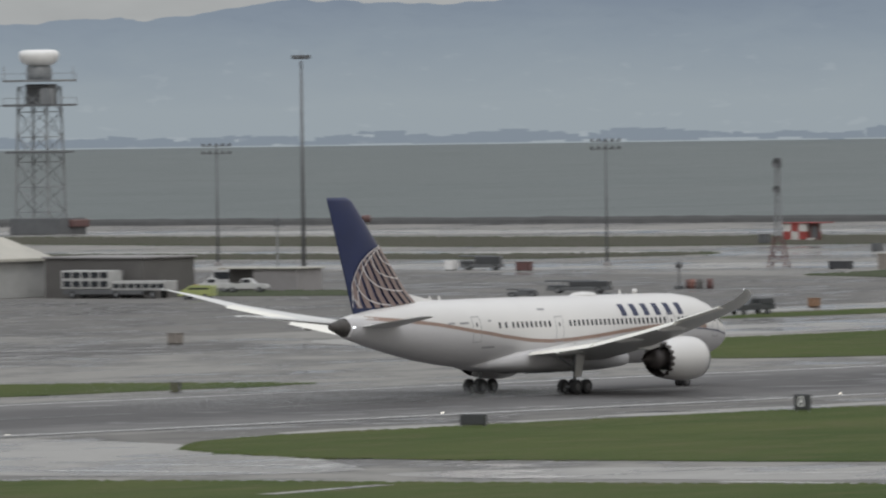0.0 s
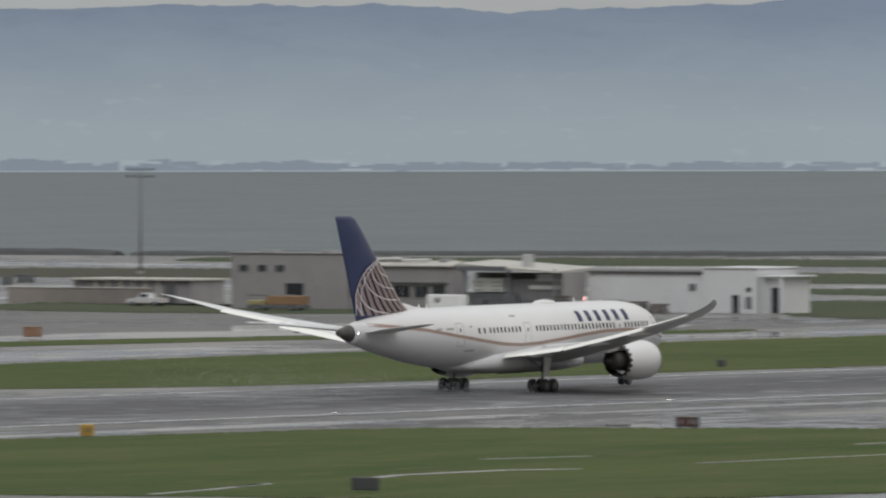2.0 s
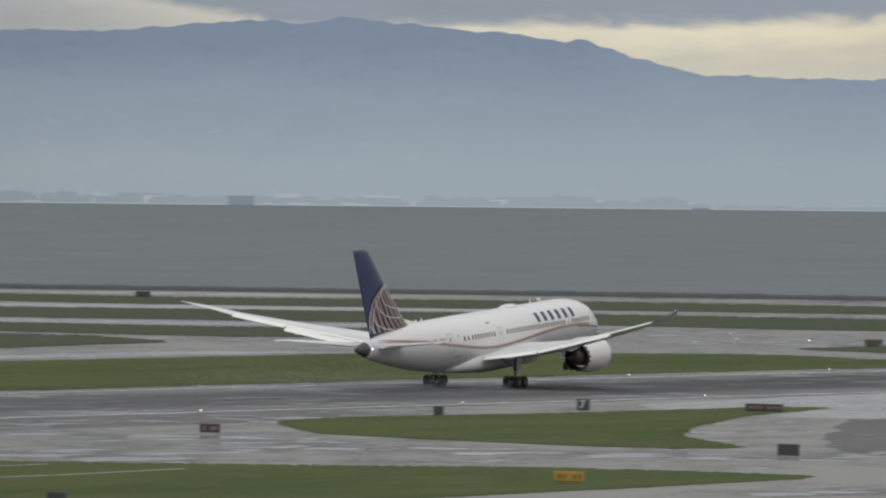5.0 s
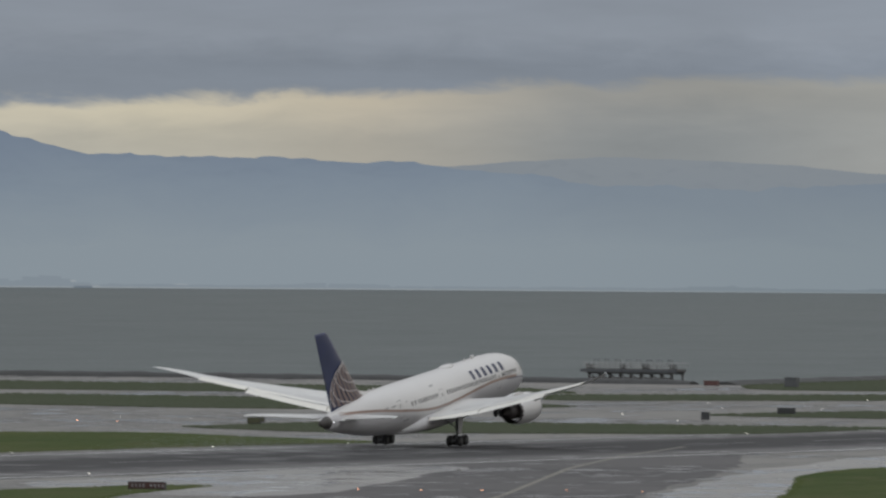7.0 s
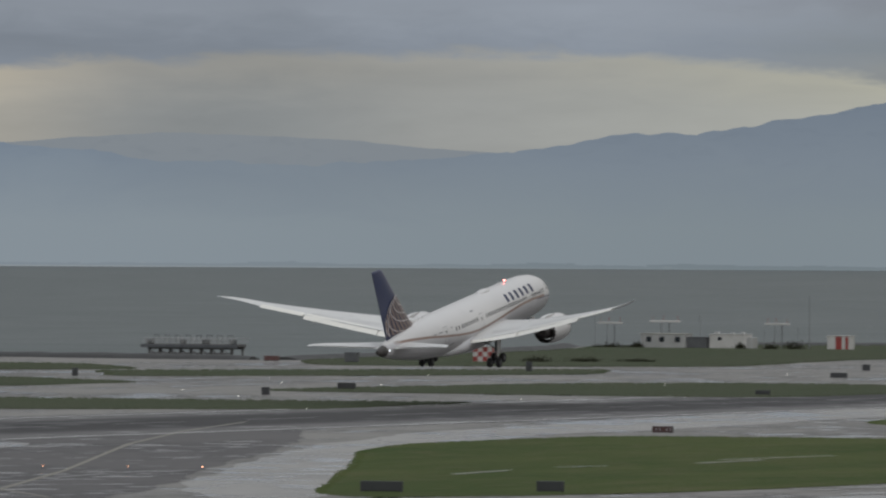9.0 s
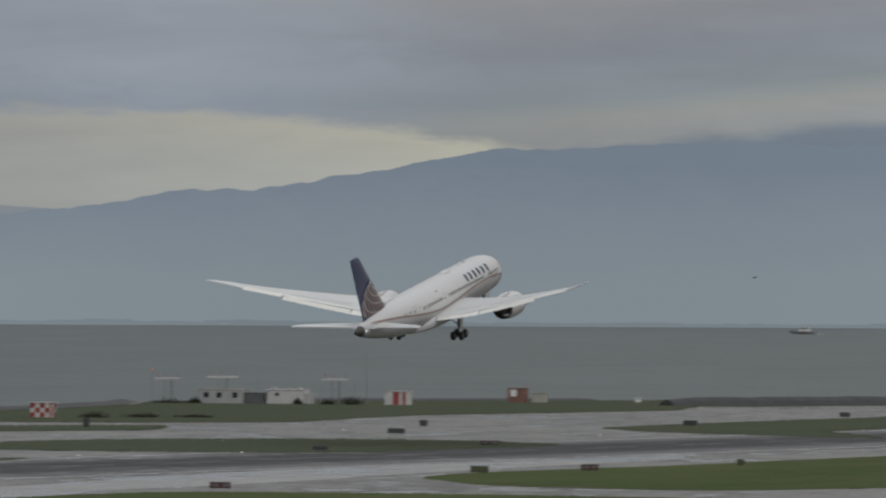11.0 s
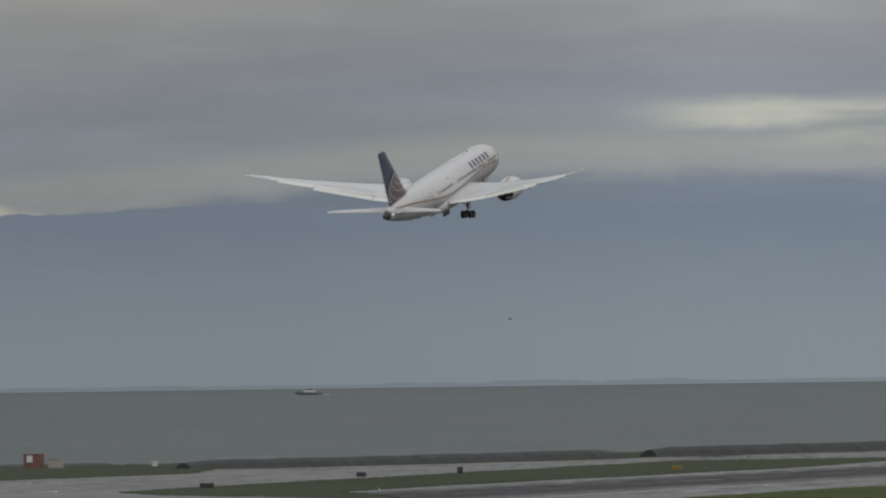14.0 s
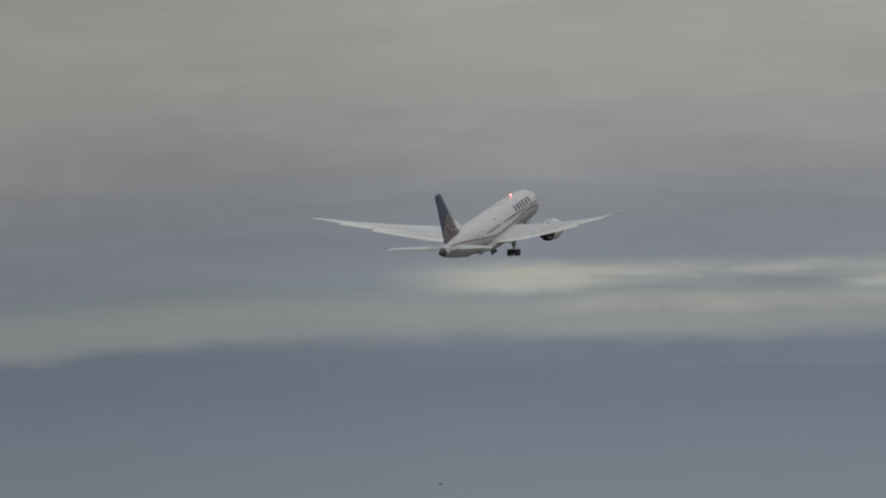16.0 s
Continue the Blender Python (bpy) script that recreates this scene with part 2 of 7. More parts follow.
def haze_glow(name, sets, height, veiled=False):
    """Far surfaces that glow by themselves: the light of the wet air is put into their colour, thicker to one side,
    with faint folds and pale fields.
    """
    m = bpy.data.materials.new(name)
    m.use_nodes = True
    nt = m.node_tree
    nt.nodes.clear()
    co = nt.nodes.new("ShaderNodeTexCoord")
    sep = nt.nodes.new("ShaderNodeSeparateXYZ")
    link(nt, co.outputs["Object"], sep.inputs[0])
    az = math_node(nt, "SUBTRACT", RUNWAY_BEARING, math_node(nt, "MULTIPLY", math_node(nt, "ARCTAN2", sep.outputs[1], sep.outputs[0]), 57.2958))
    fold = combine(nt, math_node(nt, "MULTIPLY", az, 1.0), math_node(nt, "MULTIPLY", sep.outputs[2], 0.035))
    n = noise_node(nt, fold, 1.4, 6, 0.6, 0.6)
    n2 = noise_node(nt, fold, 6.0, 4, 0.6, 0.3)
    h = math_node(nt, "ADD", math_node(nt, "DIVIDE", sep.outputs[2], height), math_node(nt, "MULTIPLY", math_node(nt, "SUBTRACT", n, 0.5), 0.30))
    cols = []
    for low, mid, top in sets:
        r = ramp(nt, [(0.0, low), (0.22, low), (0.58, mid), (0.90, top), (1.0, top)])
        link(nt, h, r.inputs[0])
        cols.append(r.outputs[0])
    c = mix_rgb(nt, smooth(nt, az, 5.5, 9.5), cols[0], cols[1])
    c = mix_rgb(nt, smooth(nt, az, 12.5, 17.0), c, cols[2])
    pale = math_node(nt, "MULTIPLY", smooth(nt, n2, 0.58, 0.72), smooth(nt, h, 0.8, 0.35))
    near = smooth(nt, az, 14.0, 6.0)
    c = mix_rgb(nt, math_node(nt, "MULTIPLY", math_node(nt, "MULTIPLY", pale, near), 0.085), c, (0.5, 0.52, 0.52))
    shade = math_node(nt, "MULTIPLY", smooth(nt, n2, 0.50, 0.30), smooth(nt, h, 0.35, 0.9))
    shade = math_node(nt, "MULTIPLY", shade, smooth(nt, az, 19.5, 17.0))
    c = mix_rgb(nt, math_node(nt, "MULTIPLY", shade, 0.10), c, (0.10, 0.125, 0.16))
    # a rain veil painted over the upper slopes
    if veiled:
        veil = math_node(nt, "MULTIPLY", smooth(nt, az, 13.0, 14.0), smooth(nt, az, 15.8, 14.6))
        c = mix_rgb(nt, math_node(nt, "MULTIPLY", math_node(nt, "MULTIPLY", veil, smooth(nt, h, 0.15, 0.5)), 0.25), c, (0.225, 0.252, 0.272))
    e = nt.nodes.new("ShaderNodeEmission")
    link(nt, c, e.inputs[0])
    link(nt, math_node(nt, "ADD", 1.0, math_node(nt, "MULTIPLY", smooth(nt, az, 18.5, 21.8), 0.13)), e.inputs[1])   # painted haze glow rises on the last bearings
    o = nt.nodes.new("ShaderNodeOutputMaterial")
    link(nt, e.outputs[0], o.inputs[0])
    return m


def water_surface():
    m = bpy.data.materials.new("bay_water")
    m.use_nodes = True
    nt = m.node_tree
    bs = nt.nodes["Principled BSDF"]
    co = nt.nodes.new("ShaderNodeTexCoord")
    mp = nt.nodes.new("ShaderNodeMapping")
    mp.inputs["Scale"].default_value = (0.004, 0.012, 1)
    mp.inputs["Rotation"].default_value = (0, 0, radians(25))
    link(nt, co.outputs["Object"], mp.inputs[0])
    big = noise_node(nt, mp.outputs[0], 1.0, 4, 0.55)
    chop = noise_node(nt, mp.outputs[0], 26.0, 4, 0.65)
    caps = smooth(nt, noise_node(nt, mp.outputs[0], 60.0, 2, 0.5), 0.70, 0.74)
    col = mix_rgb(nt, big, (0.102, 0.122, 0.121), (0.138, 0.153, 0.150))
    swell = noise_node(nt, co.outputs["Object"], 0.03, 4, 0.65, 0.3)
    col = mix_rgb(nt, math_node(nt, "MULTIPLY", smooth(nt, swell, 0.38, 0.68), 0.42), col, (0.062, 0.074, 0.074))
    col = mix_rgb(nt, math_node(nt, "MULTIPLY", chop, 0.3), col, (0.07, 0.082, 0.08))
    col = mix_rgb(nt, math_node(nt, "MULTIPLY", caps, 0.6), col, (0.5, 0.52, 0.5))
    link(nt, col, bs.inputs["Base Color"])
    bs.inputs["Roughness"].default_value = 0.55
    bs.inputs["Specular IOR Level"].default_value = 0.22
    bn = nt.nodes.new("ShaderNodeBump")
    bn.inputs["Strength"].default_value = 0.6
    bn.inputs["Distance"].default_value = 1.5
    link(nt, chop, bn.inputs["Height"])
    link(nt, bn.outputs[0], bs.inputs["Normal"])
    return m


def turf(name, a, b, worn, deep):
    m = bpy.data.materials.new(name)
    m.use_nodes = True
    nt = m.node_tree
    bs = nt.nodes["Principled BSDF"]
    co = nt.nodes.new("ShaderNodeTexCoord")
    mp = nt.nodes.new("ShaderNodeMapping")
    mp.inputs["Scale"].default_value = (0.02, 0.05, 1)
    link(nt, co.outputs["Object"], mp.inputs[0])
    big = noise_node(nt, mp.outputs[0], 1.0, 5, 0.6, 0.4)
    mid = noise_node(nt, mp.outputs[0], 6.0, 5, 0.65, 0.4)
    tuft = noise_node(nt, co.outputs["Object"], 3.0, 4, 0.7)
    col = mix_rgb(nt, smooth(nt, big, 0.3, 0.7), a, b)
    col = mix_rgb(nt, math_node(nt, "MULTIPLY", smooth(nt, mid, 0.46, 0.70), 0.7), col, worn)
    col = mix_rgb(nt, math_node(nt, "MULTIPLY", tuft, 0.5), col, deep)
    link(nt, col, bs.inputs["Base Color"])
    bs.inputs["Roughness"].default_value = 0.9
    bs.inputs["Specular IOR Level"].default_value = 0.08
    bn = nt.nodes.new("ShaderNodeBump")
    bn.inputs["Strength"].default_value = 0.8
    bn.inputs["Distance"].default_value = 0.15
    link(nt, tuft, bn.inputs["Height"])
    link(nt, bn.outputs[0], bs.inputs["Normal"])
    return m


M_APRON = wet_pavement("wet_concrete", (0.245, 0.235, 0.217), (0.092, 0.090, 0.088), (0.70, 0.08))
M_RUNWAY = wet_pavement("wet_asphalt", (0.148, 0.143, 0.140), (0.104, 0.101, 0.100), (0.66, 0.22), lanes=True, spec=0.45, pools=(0.51, 0.62))
M_ASPHALT = wet_pavement("wet_dark_asphalt", (0.155, 0.148, 0.138), (0.072, 0.070, 0.069), (0.74, 0.12), spec=0.5)
M_EXIT = wet_pavement("dark_exit_asphalt", (0.120, 0.114, 0.112), (0.064, 0.062, 0.063), (0.72, 0.20), spec=0.45)
M_PALE = wet_pavement("pale_wet_concrete", (0.31, 0.30, 0.282), (0.145, 0.141, 0.137), (0.5, 0.07), spec=0.75, pools=(0.485, 0.55))
M_TURF = turf("wet_turf", (0.056, 0.082, 0.024), (0.092, 0.108, 0.038), (0.120, 0.108, 0.058), (0.034, 0.052, 0.018))
# turf copy for the far fields, distance haze put into its duller greens
M_HAZED_TURF = turf("hazed_turf", (0.062, 0.078, 0.044), (0.076, 0.086, 0.052), (0.086, 0.082, 0.058), (0.048, 0.058, 0.036))
M_BROWN_TURF = turf("brown_turf", (0.074, 0.074, 0.056), (0.084, 0.080, 0.062), (0.090, 0.080, 0.064), (0.056, 0.054, 0.042))
M_SCRUB = turf("dark_scrub", (0.040, 0.044, 0.028), (0.052, 0.050, 0.034), (0.062, 0.052, 0.040), (0.028, 0.032, 0.020))
M_WATER = water_surface()
M_ROCK = mat("seawall_rock", (0.066, 0.066, 0.065), (0.048, 0.048, 0.048), 0.4, 3, (0.7, 0.9), 0.5)
M_PAINT = mat("white_marking", (0.80, 0.80, 0.78), (0.66, 0.66, 0.65), 0.3, 2, (0.4, 0.6), dirt=(0.45, 0.45, 0.45))
M_WORN_PAINT = mat("worn_marking", (0.24, 0.24, 0.235), (0.14, 0.14, 0.14), 0.2, 2, (0.4, 0.6), dirt=(0.09, 0.09, 0.09))
M_YELLOW_LINE = mat("yellow_marking", (0.215, 0.20, 0.155), (0.165, 0.157, 0.128), 0.3, 2, (0.5, 0.6))
M_HULL = mat("white_aircraft_paint", (0.65, 0.636, 0.624), (0.61, 0.597, 0.586), 0.12, 0.5, (0.26, 0.31), coat=0.15)
# paler than the hull: light falling on the flaps is put into the paint
M_LIT_FLAP = mat("lit_flap_paint", (0.84, 0.82, 0.76), (0.78, 0.76, 0.70), 0.25, 6, (0.35, 0.5))
M_BELLY = mat("grey_aircraft_paint", (0.555, 0.545, 0.555), (0.51, 0.50, 0.51), 0.15, 0.8, (0.32, 0.40))
M_BLUE = mat("navy_paint", (0.018, 0.028, 0.095), (0.014, 0.022, 0.075), 0.3, 5, (0.25, 0.35))
M_TITLE = mat("slate_blue_paint", (0.03, 0.037, 0.085), (0.024, 0.03, 0.07), 0.3, 5, (0.55, 0.65))
M_GOLD = mat("dull_gold_paint", (0.30, 0.20, 0.155), (0.25, 0.17, 0.14), 0.5, 5, (0.3, 0.4))
M_GOLD_FIN = mat("bronze_stripe_paint", (0.25, 0.185, 0.17), (0.20, 0.15, 0.145), 0.5, 5, (0.3, 0.4))
M_WHITE_LINE = mat("pale_line_paint", (0.66, 0.63, 0.62), (0.58, 0.55, 0.55), 0.5, 5, (0.3, 0.4))
M_SEAM = mat("grey_seam", (0.30, 0.30, 0.31), (0.24, 0.24, 0.25), 1, 9, (0.4, 0.6))
M_WINDOW = mat("dark_cabin_glass", (0.035, 0.04, 0.05), (0.02, 0.022, 0.028), 1, 9, (0.08, 0.15))
M_WING = mat("wing_grey_paint", (0.66, 0.655, 0.635), (0.61, 0.605, 0.59), 0.3, 2, (0.34, 0.42), dirt=(0.55, 0.545, 0.53))
M_SPOILER = mat("spoiler_grey_paint", (0.60, 0.595, 0.58), (0.55, 0.545, 0.53), 0.3, 2, (0.35, 0.45))
M_NOZZLE = mat("scorched_nozzle", (0.088, 0.076, 0.074), (0.055, 0.049, 0.048), 0.8, 6, (0.45, 0.6), metal=0.4)
M_METAL = mat("bare_metal", (0.45, 0.45, 0.46), (0.36, 0.36, 0.37), 0.8, 8, (0.3, 0.5), metal=0.8)
M_SPRAY = mat("white_water_spray", (0.42, 0.43, 0.44), (0.36, 0.37, 0.38), 0.3, 2, (0.6, 0.8))
M_RUBBER = mat("tyre_rubber", (0.036, 0.036, 0.038), (0.026, 0.026, 0.028), 2, 12, (0.6, 0.8), 0.2)
M_HUB = mat("dark_wheel_hub", (0.13, 0.13, 0.135), (0.09, 0.09, 0.092), 1.0, 8, (0.5, 0.65))
M_TAILCONE = mat("dark_tail_cone", (0.085, 0.078, 0.074), (0.055, 0.05, 0.047), 1.5, 8, (0.55, 0.7), metal=0.1)
M_STEEL = mat("galvanised_steel", (0.30, 0.31, 0.32), (0.22, 0.23, 0.24), 0.6, 6, (0.4, 0.6), metal=0.5)
M_DARK_STEEL = mat("dark_steel", (0.125, 0.13, 0.136), (0.095, 0.098, 0.104), 0.6, 6, (0.5, 0.7))
M_RED = mat("faded_red_paint", (0.35, 0.062, 0.055), (0.27, 0.052, 0.048), 0.6, 6, (0.5, 0.65), dirt=(0.2, 0.08, 0.06))
M_DULL_RED = mat("dull_red_paint", (0.135, 0.066, 0.062), (0.105, 0.058, 0.055), 0.6, 6, (0.5, 0.65), dirt=(0.09, 0.06, 0.055))
M_DUSTY_RED = mat("dusty_red_paint", (0.25, 0.125, 0.10), (0.20, 0.10, 0.085), 0.6, 6, (0.6, 0.75), dirt=(0.17, 0.11, 0.09))
M_HUT_GREY = mat("pale_grey_hut_paint", (0.44, 0.44, 0.43), (0.36, 0.36, 0.355), 0.4, 5, (0.5, 0.7), dirt=(0.25, 0.25, 0.24))
# worn white paint, greyed further by the haze put into its colour
M_HUT_PALE = mat("hazed_white_paint", (0.60, 0.59, 0.57), (0.52, 0.51, 0.49), 0.5, 5, (0.6, 0.8), dirt=(0.34, 0.33, 0.31))
M_WHITE = mat("weathered_white_paint", (0.82, 0.81, 0.80), (0.75, 0.74, 0.73), 0.4, 5, (0.45, 0.6), dirt=(0.52, 0.50, 0.47))
M_GREY_WALL = mat("grey_stucco", (0.285, 0.272, 0.272), (0.238, 0.227, 0.227), 0.25, 5, (0.75, 0.9), 0.2, dirt=(0.185, 0.18, 0.175))
M_DARK_STUCCO = mat("dark_grey_stucco", (0.20, 0.195, 0.20), (0.165, 0.16, 0.165), 0.25, 5, (0.75, 0.9), 0.2, dirt=(0.14, 0.135, 0.13))
M_PALLET = mat("weathered_pallet_wood", (0.125, 0.10, 0.085), (0.085, 0.07, 0.06), 0.8, 6, (0.75, 0.9), 0.2, dirt=(0.05, 0.045, 0.04))
M_HALL = mat("weathered_white_wall", (0.60, 0.60, 0.605), (0.55, 0.55, 0.555), 0.2, 5, (0.7, 0.85), 0.1, dirt=(0.46, 0.455, 0.455))
M_DARK_WALL = mat("dark_brown_wall", (0.12, 0.115, 0.11), (0.095, 0.09, 0.088), 0.3, 5, (0.75, 0.9), 0.2)
M_BEIGE = mat("pale_roofing", (0.46, 0.44, 0.39), (0.38, 0.365, 0.33), 0.25, 4, (0.7, 0.85), dirt=(0.28, 0.27, 0.25))
M_TAN = mat("tan_block_wall", (0.25, 0.225, 0.20), (0.20, 0.18, 0.165), 0.3, 6, (0.8, 0.9), 0.2)
M_BLACK = mat("black_enamel", (0.062, 0.064, 0.067), (0.05, 0.052, 0.055), 1, 8, (0.35, 0.55))
M_SIGN_YELLOW = mat("yellow_sign_face", (0.42, 0.26, 0.045), (0.36, 0.22, 0.04), 1, 8, (0.4, 0.5))
M_SIGN_RED = mat("red_sign_face", (0.085, 0.038, 0.035), (0.065, 0.034, 0.032), 1, 8, (0.4, 0.5))
M_OLIVE = mat("olive_sign_back", (0.10, 0.10, 0.055), (0.075, 0.075, 0.045), 1, 8, (0.5, 0.7))
M_LOADER = mat("worn_yellow_machine_paint", (0.26, 0.155, 0.075), (0.20, 0.125, 0.07), 0.8, 6, (0.5, 0.6), dirt=(0.17, 0.11, 0.06))
M_LOADER_HOOD = mat("pale_yellow_machine_paint", (0.34, 0.29, 0.14), (0.27, 0.23, 0.12), 0.8, 6, (0.5, 0.6), dirt=(0.16, 0.13, 0.08))
M_ORANGE = mat("orange_machine_paint", (0.25, 0.145, 0.085), (0.20, 0.12, 0.075), 0.8, 6, (0.5, 0.6), dirt=(0.16, 0.10, 0.06))
M_LIME = mat("lime_vehicle_paint", (0.35, 0.39, 0.15), (0.30, 0.34, 0.13), 0.8, 6, (0.3, 0.4))
M_VAN_WHITE = mat("white_vehicle_paint", (0.54, 0.54, 0.54), (0.47, 0.47, 0.47), 0.8, 6, (0.25, 0.35), dirt=(0.45, 0.44, 0.42))
M_CAR_DARK = mat("dark_vehicle_paint", (0.06, 0.063, 0.068), (0.045, 0.047, 0.052), 0.8, 6, (0.25, 0.35))
M_CAR_GLASS = mat("vehicle_glass", (0.03, 0.035, 0.04), (0.02, 0.022, 0.026), 1, 8, (0.06, 0.12))
M_LAMP_WHITE = glow("runway_lamp_white", (1.0, 0.93, 0.8), 3.5)
M_LAMP_AMBER = glow("guard_lamp_amber", (1.0, 0.42, 0.22), 7.0)
M_BEACON = glow("red_beacon", (1.0, 0.20, 0.17), 13.0)
M_NAV = glow("white_tail_lamp", (0.95, 0.97, 1.0), 6.0)
M_OBSTRUCTION = glow("red_obstruction_lamp", (1.0, 0.16, 0.14), 1.0)
M_TIP = glow("wing_tip_lamp", (0.95, 0.97, 1.0), 1.2)
# hill tones (foot, middle, top) with the haze put into the colour
M_HILLS = haze_glow("hazy_hills", (((0.250, 0.282, 0.300), (0.205, 0.240, 0.272), (0.155, 0.187, 0.232)), ((0.285, 0.325, 0.350), (0.235, 0.278, 0.322), (0.180, 0.220, 0.280)),
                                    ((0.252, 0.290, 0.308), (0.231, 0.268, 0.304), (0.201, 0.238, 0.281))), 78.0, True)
M_BACK_HILLS = haze_glow("farther_hazy_hills", (((0.25, 0.278, 0.298), (0.256, 0.28, 0.298), (0.264, 0.284, 0.298)),) * 3, 70.0)
# shore tones glow between water and hills: distance haze put into the colour
M_FAR_SHORE = haze_glow("hazy_shore", (((0.178, 0.207, 0.236),) * 3, ((0.255, 0.292, 0.318),) * 3, ((0.205, 0.240, 0.254),) * 3), 60.0)
M_FAR_PALE = haze_glow("hazy_pale_roofs", (((0.275, 0.305, 0.322),) * 3, ((0.335, 0.362, 0.376),) * 3, ((0.225, 0.258, 0.265),) * 3), 60.0)
M_FAR_MUD = haze_glow("hazy_mud_line", (((0.262, 0.29, 0.303),) * 3, ((0.31, 0.335, 0.345),) * 3, ((0.222, 0.258, 0.27),) * 3), 60.0)

# ---------------------------------------------------------------- mesh helpers


def done(name, bm, material, smooth_on=False):
    me = bpy.data.meshes.new(name)
    bmesh.ops.recalc_face_normals(bm, faces=bm.faces)
    bm.to_mesh(me)
    bm.free()
    for m in material if isinstance(material, (list, tuple)) else [material]:
        me.materials.append(m)
    if smooth_on:
        me.polygons.foreach_set("use_smooth", [True] * len(me.polygons))
    return me


def part(name, bm, material, parent, label="", smooth_on=False):
    ob = new(name, done(name, bm, material, smooth_on))
    ob.parent = parent
    return tagged(ob, label)


def thing(name, label, category, group="", m=None):
    ob = tagged(new(name), label, category, group)
    if m is not None:
        ob.matrix_world = m
    return ob


def structure(name, bm, material, label=""):
    return tagged(new(name, done(name, bm, material)), label, "", "", "structure")


def box(bm, x0, x1, y0, y1, z0, z1, mi=0):
    v = [bm.verts.new(p) for p in ((x0, y0, z0), (x1, y0, z0), (x1, y1, z0), (x0, y1, z0), (x0, y0, z1), (x1, y0, z1), (x1, y1, z1), (x0, y1, z1))]
    for q in ((3, 2, 1, 0), (4, 5, 6, 7), (0, 1, 5, 4), (1, 2, 6, 5), (2, 3, 7, 6), (3, 0, 4, 7)):
        bm.faces.new([v[i] for i in q]).material_index = mi


def bevel(bm, w):
    bmesh.ops.bevel(bm, geom=bm.edges[:], offset=w, segments=1, affect="EDGES")


def boxes(*rows):
    bm = bmesh.new()
    for r in rows:
        box(bm, *r)
    return bm


def rounded(w, *rows):
    bm = boxes(*rows)
    bevel(bm, w)
    return bm


def rod(bm, a, b, r, n=8, r2=None):
    """A round bar from a to b."""
    a, b = Vector(a), Vector(b)
    q = (b - a).to_track_quat("Z", "Y")
    r2 = r if r2 is None else r2
    ra = [bm.verts.new(a + q @ Vector((r * math.cos(2 * math.pi * i / n), r * math.sin(2 * math.pi * i / n), 0))) for i in range(n)]
    rb = [bm.verts.new(b + q @ Vector((r2 * math.cos(2 * math.pi * i / n), r2 * math.sin(2 * math.pi * i / n), 0))) for i in range(n)]
    for i in range(n):
        bm.faces.new((ra[i], ra[(i + 1) % n], rb[(i + 1) % n], rb[i]))
    bm.faces.new(ra[::-1])
    bm.faces.new(rb)


def rods(*rows):
    bm = bmesh.new()
    for r in rows:
        rod(bm, *r)
    return bm


def loft(bm, rings, caps=True, mi=0):
    vs = [[bm.verts.new(p) for p in r] for r in rings]
    n = len(vs[0])
    for a, b in zip(vs, vs[1:]):
        for i in range(n):
            bm.faces.new((a[i], a[(i + 1) % n], b[(i + 1) % n], b[i])).material_index = mi
    if caps:
        bm.faces.new(vs[0][::-1]).material_index = mi
        bm.faces.new(vs[-1]).material_index = mi


def turned(bm, profile, n=32, axis="x", centre=(0, 0, 0)):
    """A lathe shape about the x axis: profile rows are (x, radius)."""
    c = Vector(centre)
    rings = []
    for x, r in profile:
        ring = []
        for i in range(n):
            a = 2 * math.pi * i / n
            p = Vector((x, r * math.cos(a), r * math.sin(a))) if axis == "x" else Vector((r * math.cos(a), r * math.sin(a), x))
            ring.append(c + p)
        rings.append(ring)
    loft(bm, rings)


def outline(pts, step=5.0, wobble=0.9, seed=0.0):
    """Polygon with slightly uneven, rounded edges."""
    n = len(pts)
    soft_pts = []
    for i in range(n):
        p, a, b = Vector(pts[i]), Vector(pts[i - 1]), Vector(pts[(i + 1) % n])
        ka, kb = min(0.35, 9.0 / max((a - p).length, 1e-3)), min(0.35, 9.0 / max((b - p).length, 1e-3))
        pa, pb = p.lerp(a, ka), p.lerp(b, kb)
        soft_pts += [pa, (pa + 2 * p + pb) / 4, pb]
    out = []
    for i, p in enumerate(soft_pts):
        q = soft_pts[(i + 1) % len(soft_pts)]
        k = max(1, int((q - p).length / step))
        for j in range(k):
            r = p.lerp(q, j / k)
            d = noise.noise(Vector((r.x * 0.07, r.y * 0.07, seed))) * wobble + noise.noise(Vector((r.x * 0.3, r.y * 0.3, seed + 5))) * wobble * 0.4
            nrm = Vector((-(q - p).y, (q - p).x)).normalized() if (q - p).length > 1e-6 else Vector((0, 0))
            out.append(r + nrm * d)
    return out


def sheet(name, pts, z, material, label, thick=0.0, uneven=True, seed=0.0, kind="structure", wobble=0.9):
    bm = bmesh.new()
    ring = outline([Vector(p) for p in pts], 5.0, wobble, seed) if uneven else [Vector(p) for p in pts]
    top = [bm.verts.new((p.x, p.y, z)) for p in ring]
    bm.faces.new(top)
    if thick:
        low = [bm.verts.new((p.x, p.y, z - thick)) for p in ring]
        for i in range(len(ring)):
            j = (i + 1) % len(ring)
            bm.faces.new((top[i], low[i], low[j], top[j]))
    bmesh.ops.triangulate(bm, faces=[f for f in bm.faces if len(f.verts) > 4])
    ob = new(name, done(name, bm, material))
    return tagged(ob, label, "", "", kind)

# ---------------------------------------------------------------- land, water, pavements


